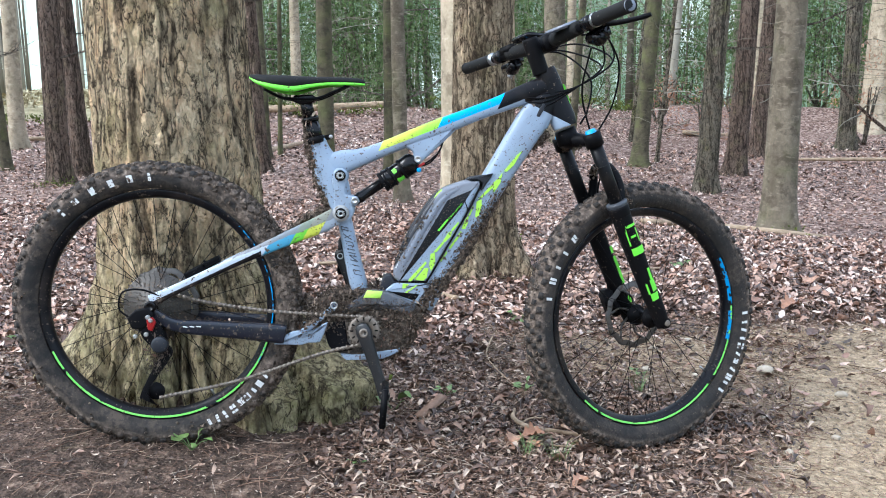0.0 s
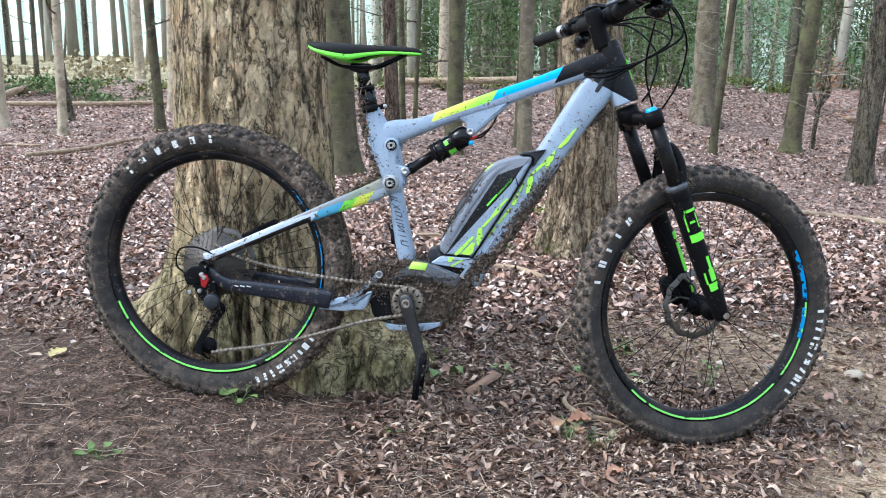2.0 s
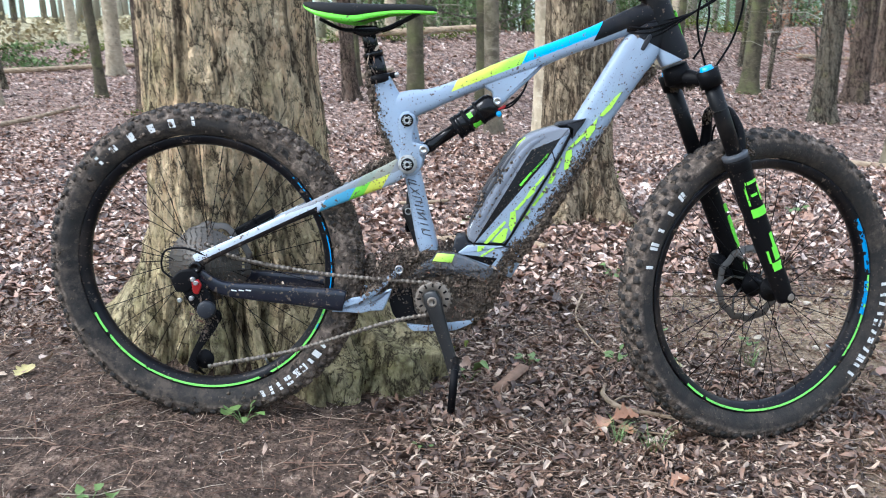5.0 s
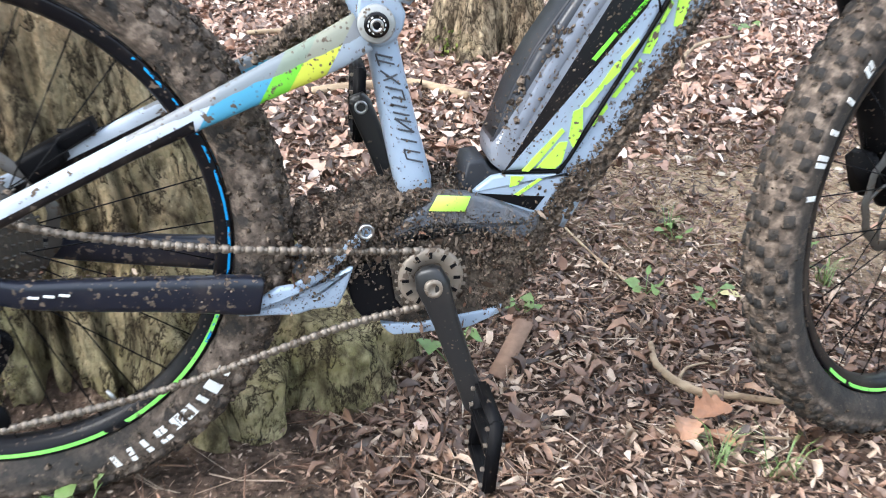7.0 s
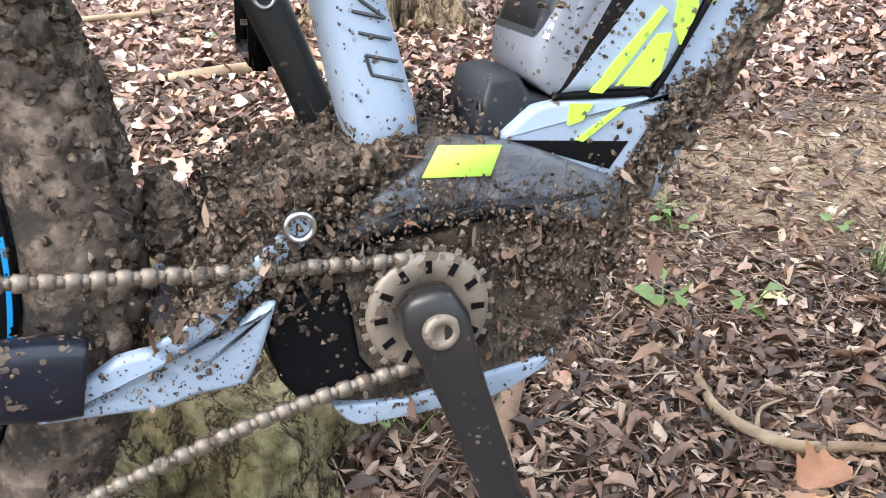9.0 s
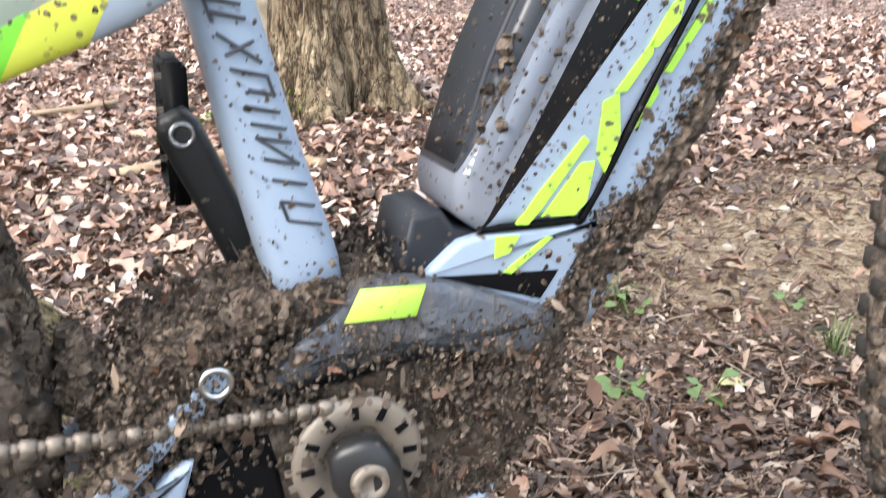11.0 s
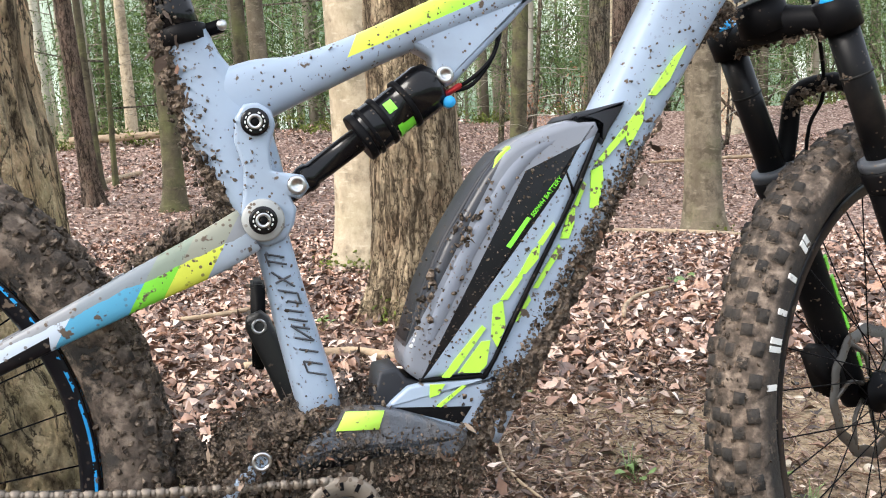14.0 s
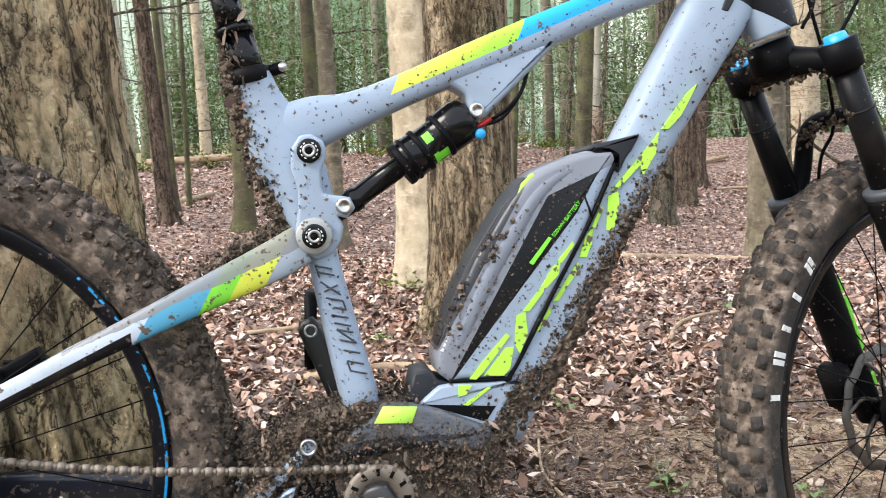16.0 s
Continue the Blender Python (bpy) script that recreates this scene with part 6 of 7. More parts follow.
crust([P(0.664, -0.024, 0.022), P(0.722, 0.046, 0.024), P(0.786, 0.137, 0.022), P(0.845, 0.235, 0.018)], [0.015, 0.013, 0.011, 0.004], 7.5)
crust([P(0.935, 0.375, 0.0), P(0.965, 0.395, 0.0), P(0.995, 0.412, 0.0)], [0.008, 0.013, 0.008], 8)
smear(0.36, -0.07, 0.44, -0.01, 0.006, 0.008, 260, 0.002, 0.006, 0.054)
smear(0.33, -0.085, 0.41, -0.085, 0.010, 0.001, 60, 0.0015, 0.0035, 0.0615)
crust([P(0.365, -0.066, 0.05), P(0.40, -0.035, 0.05), P(0.43, -0.008, 0.048)], [0.006, 0.008, 0.007], 9)
smear(0.384, 0.50, 0.386, 0.40, 0.004, 0.016, 120, 0.002, 0.006)
smear(0.390, 0.40, 0.437, 0.225, 0.009, 0.024, 560, 0.003, 0.009)
smear(0.386, 0.49, 0.396, 0.39, 0.007, 0.022, 260, 0.002, 0.007)
smear(0.437, 0.235, 0.33, 0.19, 0.007, 0.03, 220, 0.003, 0.008)
smear(0.40, -0.005, 0.56, 0.030, 0.011, 0.05, 1500, 0.003, 0.009)
smear(0.445, 0.012, 0.385, -0.06, 0.016, 0.058, 1100, 0.003, 0.009)
smear(0.655, -0.035, 0.64, -0.08, 0.014, 0.045, 200, 0.003, 0.008)
smear(0.615, -0.05, 0.60, -0.12, 0.016, 0.052, 420, 0.002, 0.006)
smear(0.665, -0.018, 0.80, 0.160, 0.005, 0.032, 480, 0.003, 0.007)
smear(0.80, 0.155, 0.91, 0.33, 0.005, 0.028, 260, 0.002, 0.005)
smear(0.935, 0.375, 0.995, 0.405, 0.009, 0.024, 220, 0.003, 0.007)
smear(0.59, 0.09, 0.67, 0.225, 0.004, 0.03, 60, 0.002, 0.006)
smear(0.05, -0.025, 0.30, -0.05, 0.003, 0.008, 160, 0.002, 0.004, 0.062)
smear(0.545, -0.15, 0.50, -0.15, 0.012, 0.045, 140, 0.003, 0.007)
smear(0.0, -0.02, 0.005, -0.15, 0.015, 0.018, 420, 0.002, 0.007, 0.074)
smear(0.43, 0.0, 0.50, -0.03, 0.016, 0.004, 260, 0.002, 0.006, 0.056)
smear(0.02, 0.03, -0.02, -0.02, 0.03, 0.02, 120, 0.002, 0.006, 0.05)
for u0, v0, u1, v1, n_l in ((0.56, -0.045, 0.62, -0.075, 260), (0.57, -0.09, 0.60, -0.12, 240), (0.48, -0.03, 0.57, -0.032, 200), (0.585, -0.03, 0.645, -0.045, 160), (0.48, -0.13, 0.56, -0.14, 200)):
    smear(u0, v0, u1, v1, 0.011, 0.0025, n_l, 0.002, 0.0055, 0.0485)
smear(0.50, 0.0, 0.64, -0.03, 0.008, 0.002, 70, 0.002, 0.004, 0.0525)


def specks(u0, v0, u1, v1, half, w, count, lo=0.0006, hi=0.0022):
    """Small flecks of mud on a flank: along a line, up to half a width to either side."""
    du, dv = u1 - u0, v1 - v0
    ln = math.hypot(du, dv)
    for _ in range(count):
        f, o = rng.random(), rng.uniform(-half, half)
        spots.append(P(u0 + du * f - dv / ln * o, v0 + dv * f + du / ln * o, w))
        sizes.append(lo + (hi - lo) * rng.random() ** 3)


specks(-0.06, 0.0, 0.07, 0.01, 0.06, 0.062, 160, 0.0008, 0.003)
specks(0.41, 0.40, 0.468, 0.23, 0.016, 0.0205, 70)
specks(0.475, 0.19, 0.505, 0.035, 0.015, 0.0305, 90)
specks(0.47, 0.348, 0.60, 0.39, 0.014, 0.0205, 60)
specks(0.60, 0.39, 0.98, 0.52, 0.013, 0.0215, 170)
specks(0.68, 0.03, 0.96, 0.45, 0.024, 0.0335, 420)
specks(0.61, 0.07, 0.77, 0.27, 0.030, 0.0398, 420)
specks(0.63, 0.12, 0.70, 0.24, 0.012, 0.0405, 90, 0.001, 0.004)
specks(0.605, 0.095, 0.675, 0.215, 0.014, 0.0375, 170, 0.001, 0.0055)
specks(0.68, 0.0, 0.86, 0.27, 0.010, 0.0335, 420, 0.0008, 0.004)
smear(0.683, -0.010, 0.88, 0.288, 0.006, 0.005, 620, 0.002, 0.007, 0.027)
smear(0.662, -0.020, 0.84, 0.240, 0.006, 0.012, 1300, 0.003, 0.009, 0.024)
smear(0.655, -0.016, 0.705, 0.050, 0.008, 0.004, 520, 0.003, 0.008, 0.035)
smear(0.47, -0.005, 0.40, -0.05, 0.018, 0.012, 900, 0.003, 0.010, 0.045)
smear(0.56, -0.04, 0.645, -0.05, 0.014, 0.006, 620, 0.003, 0.008, 0.048)
specks(0.49, 0.0, 0.645, -0.012, 0.016, 0.0528, 300, 0.0006, 0.0028)
specks(0.60, 0.0, 0.69, 0.02, 0.018, 0.0388, 90, 0.0008, 0.003)
specks(0.03, 0.032, 0.44, 0.208, 0.009, 0.061, 80)
specks(0.30, -0.085, 0.41, -0.085, 0.012, 0.0615, 80)
specks(0.45, 0.32, 0.47, 0.21, 0.012, 0.0365, 50)
specks(0.02, -0.045, 0.29, -0.07, 0.014, 0.0725, 90)
specks(0.50, 0.0, 0.64, -0.02, 0.014, 0.0535, 160, 0.0008, 0.003)
for k, c in enumerate(crusts):
    part("mud_crust", c, M["mud"], bike)
tagged(part("mud", lumps(spots, sizes, rng), M["mud"], bike, "clods of brown mud"), kind="stuff")
tagged(part("crumb_layer", joined(*crumbs), M["crumb"], bike, "crumbs of dead leaf in the mud", smooth=False), kind="stuff")
spots, sizes = [], []
for k in range(420):
    f = rng.random()
    spots.append(F(-0.012 - 0.014 * math.sin(f * 3.14) + rng.gauss(0, 0.004), 0.492 + 0.012 * math.sin(f * 3.14) + rng.gauss(0, 0.004), -0.07 + 0.14 * f))
    sizes.append(rng.uniform(0.0015, 0.005))
for k in range(320):
    t = rng.uniform(0, math.pi)
    spots.append(F(0.03 + rng.gauss(0, 0.006), 0.32 + 0.10 * math.sin(t) + rng.gauss(0, 0.006), 0.07 * math.cos(t)))
    sizes.append(rng.uniform(0.0015, 0.005))
tagged(part("fork_mud", lumps(spots, sizes, rng), M["mud"], bike, smooth=False), kind="stuff")

# ---- forest floor: leaves, crumbs, twigs ----
def scatter_mesh(name, shape, cells, material):
    """One mesh from many copies of a small shape; shape: copies x corners x 3."""
    count, corners, _ = shape.shape
    f = np.array(cells)
    idx = (f[None] + (np.arange(count) * corners)[:, None, None]).reshape(-1)
    me = bpy.data.meshes.new(name)
    me.vertices.add(count * corners)
    me.vertices.foreach_set("co", shape.reshape(-1).astype(np.float32))
    me.loops.add(len(idx))
    me.loops.foreach_set("vertex_index", idx.astype(np.int32))
    me.polygons.add(len(idx) // 3)
    me.polygons.foreach_set("loop_start", np.arange(0, len(idx), 3, dtype=np.int32))
    me.update()
    me.validate()
    me.materials.append(material)
    me.shade_smooth()
    return me


def turns(rs, count, tilt):
    """Random turns: any heading, a little tilt."""
    a, b, c = rs.uniform(0, 2 * np.pi, count), rs.normal(0, tilt, count), rs.normal(0, tilt, count)
    ca, sa, cb, sb, cc, sc = np.cos(a), np.sin(a), np.cos(b), np.sin(b), np.cos(c), np.sin(c)
    rz = np.zeros((count, 3, 3)); rz[:, 0, 0] = ca; rz[:, 0, 1] = -sa; rz[:, 1, 0] = sa; rz[:, 1, 1] = ca; rz[:, 2, 2] = 1
    ry = np.zeros((count, 3, 3)); ry[:, 0, 0] = cb; ry[:, 0, 2] = sb; ry[:, 2, 0] = -sb; ry[:, 2, 2] = cb; ry[:, 1, 1] = 1
    rx = np.zeros((count, 3, 3)); rx[:, 0, 0] = 1; rx[:, 1, 1] = cc; rx[:, 1, 2] = -sc; rx[:, 2, 1] = sc; rx[:, 2, 2] = cc
    return rz @ ry @ rx


LEAF = np.array([(-0.5, 0, 0), (-0.15, 0, 0), (0.2, 0, 0), (0.5, 0, 0), (-0.28, 0.17, 0), (0.03, 0.25, 0), (0.32, 0.14, 0), (-0.28, -0.17, 0), (0.03, -0.25, 0), (0.32, -0.14, 0)])
LEAF_CELLS = [(0, 1, 4), (1, 5, 4), (1, 2, 5), (2, 6, 5), (2, 3, 6), (0, 7, 1), (1, 7, 8), (1, 8, 2), (2, 8, 9), (2, 9, 3)]


def leaf_shapes(rs, count, lo, hi):
    """Curled, uneven leaves about the origin."""
    s = np.repeat(LEAF[None], count, 0)
    size = rs.uniform(lo, hi, count)
    s[:, :, 1] *= rs.uniform(0.45, 1.25, count)[:, None]
    s[:, 1:, :2] += rs.normal(0, 0.035, (count, 9, 2))
    cup, bend, twist = rs.uniform(-0.7, 1.4, count), rs.normal(0, 0.8, count), rs.normal(0, 1.0, count)
    s[:, :, 2] = cup[:, None] * np.abs(s[:, :, 1]) + bend[:, None] * s[:, :, 0] ** 2 + twist[:, None] * s[:, :, 0] * s[:, :, 1] + rs.normal(0, 0.025, (count, 10))
    s[:, :, 2] -= s[:, :, 2].min(1)[:, None]
    return s * size[:, None, None]


def cover(x, y):
    """How thick the leaves lie, 0 to 1."""
    n0 = noise.noise((x * 0.9, y * 0.9, 7.0)) + 0.5 * noise.noise((x * 2.6, y * 2.6, 3.0))
    edge = 2.75 + 0.35 * n0 if x < 0.15 else 3.15 + 0.35 * n0
    return max(0.008 + 0.03 * max(0, n0), min(1.0, (y - edge) / 0.6))


def bare(x, y):
    """1 on the trodden path and on the open soil before the tree, else 0."""
    n0 = 0.25 * noise.noise((x * 2.2, y * 2.2, 12.0))
    path = max(min(1.0, (x - 0.38 * y + n0 + 0.05) / 0.2), min(0.5, (x - 0.80 + 1.25 * (y - 2.4) + n0) / 0.4), 0.0) if y < 3.1 + n0 else 0.0
    soil = min(1.0, max(0.0, (-0.12 - x + n0) / 0.25)) * min(1.0, max(0.0, (2.75 - y + n0) / 0.25))
    patch = 0.7 * min(1.0, max(0.0, (x - 0.25 + n0) / 0.2)) * min(1.0, max(0.0, 1.6 - abs(y - 3.02 + n0) / 0.17))
    return max(path, soil, patch)


def in_trunk(x, y):
    return (x + 0.74) ** 2 + (y - 2.56) ** 2 < 0.075 or (x - 0.2) ** 2 + (y - 4.25) ** 2 < 0.035


def sow(rs, count, near, far, wide, power, density):
    """Places on the floor, thinner with distance."""
    out = []
    while len(out) < count:
        y = near + (far - near) * rs.random() ** power
        x = rs.uniform(-1, 1) * (1.3 + wide * y) + 0.05 * y
        if rs.random() < density(x, y) and not in_trunk(x, y):
            out.append((x, y, gh(x, y)))
    return np.array(out)


rs = np.random.RandomState(3)
spots = np.concatenate([sow(rs, 60000, 2.2, 7.0, 0.62, 1.3, cover), sow(rs, 52000, 6.0, 20.0, 0.72, 1.25, lambda x, y: 1.0 if y < bank_line(x)[0] else 0.0)])
shape = leaf_shapes(rs, len(spots), 0.020, 0.054)
grow = np.clip(spots[:, 1] / 8, 1, 2.0)
shape = np.einsum("nij,nkj->nki", turns(rs, len(spots), 0.38), shape * grow[:, None, None])
shape += (spots + np.stack([np.zeros(len(spots)), np.zeros(len(spots)), rs.uniform(-0.004, 0.022, len(spots))], 1))[:, None, :]
litter = new("leaf_litter", scatter_mesh("leaf_litter", shape, LEAF_CELLS, M["dead_leaf"]))
tagged(litter, "thick litter of dry brown and pinkish dead leaves", "leaf litter", kind="stuff")

spots = sow(rs, 85000, 1.2, 3.8, 0.42, 1.0, lambda x, y: (0.55 + 0.45 * noise.noise((x * 1.5, y * 1.5, 5))) * (1 - 0.6 * bare(x, y)))
small = np.array([1 - 0.55 * bare(x, y) for x, y, z in spots])
count = len(spots)
scrap = np.array([(-0.5, -0.08, 0), (0.1, -0.17, 0.06), (0.5, 0.05, 0.0), (0.0, 0.18, 0.08)])
shape = np.repeat(scrap[None], count, 0) + rs.normal(0, 0.09, (count, 4, 3))
shape *= (rs.uniform(0.006, 0.024, count) * small)[:, None, None]
shape = np.einsum("nij,nkj->nki", turns(rs, count, 0.35), shape) + (spots + np.stack([np.zeros(count), np.zeros(count), rs.uniform(0.0, 0.010, count)], 1))[:, None, :]
tagged(new("leaf_crumbs", scatter_mesh("leaf_crumbs", shape, [(0, 1, 2), (0, 2, 3)], M["bit"])), "dark crumbs of rotted leaf and bark on the soil", "leaf crumbs", kind="stuff")

spots = sow(rs, 17000, 1.5, 3.7, 0.42, 1.0, lambda x, y: (0.15 + (0.7 if x > -0.35 and 2.15 < y < 3.2 else 0.3) * (0.6 + noise.noise((x * 2, y * 2, 6)))) * (1 - 0.95 * bare(x, y)))
shape = leaf_shapes(rs, len(spots), 0.012, 0.046) * np.array([1, 0.62, 1])
shape = np.einsum("nij,nkj->nki", turns(rs, len(spots), 0.35), shape) + (spots + np.array([0, 0, 0.004]))[:, None, :]
tagged(new("small_leaves", scatter_mesh("small_leaves", shape, LEAF_CELLS, M["dark_leaf"])), "small dark curled leaves on the soil", "leaf litter", kind="stuff")

spots = np.concatenate([sow(rs, 30000, 1.0, 4.0, 0.42, 1.0, lambda x, y: (0.7 + 0.4 * noise.noise((x * 1.2, y * 1.2, 8))) * (1 - 0.72 * bare(x, y))), sow(rs, 1500, 4.0, 14.0, 0.6, 1.4, lambda x, y: 1.0)])
count = len(spots)
prism = np.array([(x, 0.5 * math.cos(a), 0.5 * math.sin(a)) for x in (-0.5, -0.1, 0.5) for a in (0.5, 2.6, 4.7)])
shape = np.repeat(prism[None], count, 0)
long, thick = 0.012 + 0.13 * rs.random(count) ** 2.2, 0.0007 + 0.0022 * rs.random(count) ** 2
shape[:, :, 0] *= long[:, None]
shape[:, :, 1:] *= thick[:, None, None]
shape[:, 3:6, 1] += (rs.normal(0, 0.09, count) * long)[:, None]
shape[:, :3, 2] += (rs.uniform(-0.02, 0.05, count) * long)[:, None]
shape = np.einsum("nij,nkj->nki", turns(rs, count, 0.10), shape) + (spots + np.array([0, 0, 0.008]))[:, None, :]
cells = [q for k in (0, 3) for i in range(3) for q in ((k + i, k + (i + 1) % 3, k + 3 + (i + 1) % 3), (k + i, k + 3 + (i + 1) % 3, k + 3 + i))]
tagged(new("twigs", scatter_mesh("twigs", shape, cells, M["twig"])), "fine dry twigs strewn over the soil", "twigs", kind="stuff")


# ---- sticks, stones and single leaves ----
def on_floor(points, lift=0.0):
    return [Vector((x, y, gh(x, y) + lift)) for x, y in points]


def stick(points, radii, label, lift=0.01, forks=()):
    st = tagged(new("stick"), label, "stick", "sticks on the ground")
    part("shaft", tube(on_floor(points, lift), radii, 9, 6), M["stick"], st)
    for f in forks:
        part("side_twig", tube(on_floor(f, lift + 0.004), [radii[0] * 0.6, radii[0] * 0.45, radii[0] * 0.2][:len(f)], 7, 4), M["stick"], st)
    return st


stick([(0.222, 2.433), (0.214, 2.368), (0.254, 2.305), (0.33, 2.287), (0.41, 2.268)], [0.005, 0.0065, 0.0075, 0.006, 0.005], "pale forked stick lying on leaf crumbs", 0.012, (((0.235, 2.33), (0.26, 2.36), (0.30, 2.372)),))
stick([(0.736, 3.772), (0.80, 3.92), (0.90, 4.05), (1.042, 4.148)], [0.006, 0.007, 0.006, 0.005], "bent pale stick in leaf litter", 0.05)
stick([(0.197, 3.167), (0.161, 2.927), (0.191, 2.758), (0.258, 2.571)], [0.003, 0.003, 0.0028, 0.002], "thin curved vine on the soil", 0.012)
stick([(-0.383, 3.767), (-0.25, 3.79), (-0.08, 3.80), (0.07, 3.67)], [0.012, 0.016, 0.015, 0.012], "short pale log behind the bicycle", 0.02)
stick([(0.18, 2.225), (0.25, 2.2), (0.36, 2.19)], [0.003, 0.003, 0.002], "thin yellow stick on leaf crumbs", 0.012)
stick([(-0.63, 4.43), (-0.52, 4.46), (-0.40, 4.50)], [0.008, 0.01, 0.008], "short pale stick in leaf litter", 0.03)
stick([(1.66, 7.39), (2.39, 7.75), (3.0, 7.72), (3.5, 7.9)], [0.025, 0.032, 0.034, 0.02], "mossy fallen branch at the foot of a pale trunk", 0.03)
stick([(-4.66, 7.0), (-4.5, 7.57), (-4.55, 8.68)], [0.018, 0.022, 0.016], "fallen branch in leaf litter", 0.03)
stick([(-5.6, 7.54), (-5.62, 8.04), (-5.2, 7.98)], [0.012, 0.014, 0.010], "crooked dark branch in leaf litter", 0.03)
stick([(-9.4, 12.0), (-8.7, 12.3), (-7.71, 12.88), (-6.66, 13.57), (-5.9, 14.0)], [0.035, 0.04, 0.04, 0.035, 0.025], "long pale fallen trunk below the bank", 0.05)
stick([(-9.5, 12.0), (-9.17, 12.6), (-9.1, 13.4), (-10.2, 16.0)], [0.05, 0.055, 0.055, 0.04], "mossy log lying up the bank", 0.06)
stick([(-2.4, 11.4), (-2.3, 12.2), (-2.16, 13.25)], [0.035, 0.04, 0.028], "fallen branch in leaf litter", 0.04)
stick([(-3.9, 17.2), (-2.6, 17.3), (-0.8, 17.45)], [0.065, 0.07, 0.055], "long pale felled trunk on the bank", 0.16)
stick([(5.6, 15.2), (6.6, 15.0), (7.64, 14.9), (8.6, 14.6)], [0.02, 0.03, 0.03, 0.02], "fallen branch in leaf litter", 0.10)
stick([(5.2, 19.6), (6.6, 20.3), (8.2, 20.9)], [0.05, 0.06, 0.05], "mossy log on the bank", 0.10)
lean = tagged(new("stick"), "dark dead branch leaning between trees", "stick", "sticks on the ground")
part("shaft", tube([Vector((6.7, 15.9, 0.95)), Vector((7.5, 15.9, 0.15)), Vector((8.6, 15.9, gh(8.6, 15.9)))], [0.02, 0.03, 0.035], 8, 4), M["bark_red"], lean)
chip = tagged(new("bark_chip"), "dark weathered splinter of wood beside the pedal", "wood chip")
part("splinter", moved(box(0, 0, 0, 0.15, 0.03, 0.012, 0.003), pose(-0.02, 2.42, gh(-0.02, 2.42) + 0.015, 6, -5, 62)), M["twig"], chip)


def stone(x, y, r, seed):
    rng = random.Random(seed)
    bm = bmesh.new()
    bmesh.ops.create_icosphere(bm, subdivisions=2, radius=r)
    k = (rng.uniform(0.8, 1.3), rng.uniform(0.7, 1.1), rng.uniform(0.5, 0.75))
    for v in bm.verts:
        g = 1 + 0.25 * noise.noise(v.co / r * 1.3 + Vector((seed, 0, 0)))
        v.co = Vector((v.co.x * k[0] * g + x, v.co.y * k[1] * g + y, v.co.z * k[2] * g + gh(x, y) + r * 0.25))
    me = bpy.data.meshes.new("stone")
    bm.to_mesh(me)
    bm.free()
    me.materials.append(M["stone"])
    me.shade_smooth()
    return tagged(new("stone", me), "small pale stone in the soil", "stone", "stones on the ground")


PEBBLES = [(0.685, 2.80, 0.016), (0.752, 3.002, 0.017), (0.647, 2.91, 0.012), (1.072, 2.788, 0.03), (0.949, 2.454, 0.016), (0.948, 2.242, 0.014), (-0.211, 2.549, 0.02), (0.604, 3.094, 0.014), (0.681, 2.969, 0.016), (0.83, 2.75, 0.012), (1.25, 2.62, 0.018), (0.56, 3.2, 0.013), (1.12, 2.35, 0.015), (0.9, 3.1, 0.014)]
for k, (x, y, r) in enumerate(PEBBLES):
    stone(x, y, r, k * 3.7)


def lobed_leaf(size, wide, seed):
    """A dry leaf with a wavy, lobed edge, a raised midrib and curled sides."""
    rng = random.Random(seed)
    ph, curl, roll = rng.uniform(0, 6), rng.uniform(0.15, 0.5), rng.uniform(-0.5, 0.5)
    verts, rows = [], 15
    for i in range(rows):
        f = i / (rows - 1)
        half = 0.27 * wide * max(0.02, math.sin(math.pi * (0.03 + 0.95 * f))) ** 0.75 * (1 + 0.16 * math.sin(f * 26 + ph))
        for k in (-1, -0.55, 0, 0.55, 1):
            y = half * k * (1 + 0.08 * math.sin(f * 19 + k * 3 + ph))
            z = curl * y * y * 4 + roll * (f - 0.5) ** 2 + 0.02 * math.sin(f * 23 + 3 * k) * abs(k) + (0.012 if k == 0 else 0)
            verts.append(Vector((f - 0.5 + 0.03 * abs(k), y + 0.04 * math.sin(f * 3 + ph), z)) * size)
    low = min(v.z for v in verts)
    cells = [(5 * i + k, 5 * i + k + 1, 5 * i + k + 6, 5 * i + k + 5) for i in range(rows - 1) for k in range(4)]
    return [(v.x, v.y, v.z - low) for v in verts], cells


def one_leaf(x, y, size, heading, material, label, seed, lift=0.012, wide=1.0):
    verts, cells = lobed_leaf(size, wide, seed)
    ob = new("fallen_leaf", mesh_from("leaf", verts, cells, material))
    ob.matrix_world = pose(x, y, gh(x, y) + lift, 5, -6, heading)
    return tagged(ob, label, "leaf", "fallen leaves on the ground")


one_leaf(0.257, 2.246, 0.062, 10, M["orange_leaf"], "large orange dead leaf beside a stick", 1, 0.016, 1.5)
one_leaf(0.205, 2.206, 0.056, 70, M["orange_leaf"], "large orange dead leaf beside a stick", 2, 0.014, 1.4)
one_leaf(0.253, 2.19, 0.045, 130, M["orange_leaf"], "curled orange dead leaf", 5, 0.012, 1.2)
one_leaf(-0.199, 2.488, 0.055, 40, M["yellow_leaf"], "round yellow leaf by the root", 3, 0.018, 1.7)
one_leaf(0.42, 2.573, 0.04, 170, M["yellow_leaf"], "small yellow leaf on the soil", 4, 0.012, 1.4)
one_leaf(0.345, 1.982, 0.05, 30, M["orange_leaf"], "brown oak leaf on the soil", 6, 0.012, 1.3)
one_leaf(-1.24, 2.245, 0.06, 80, M["yellow_leaf"], "yellowed leaf on the soil", 7, 0.012, 1.3)
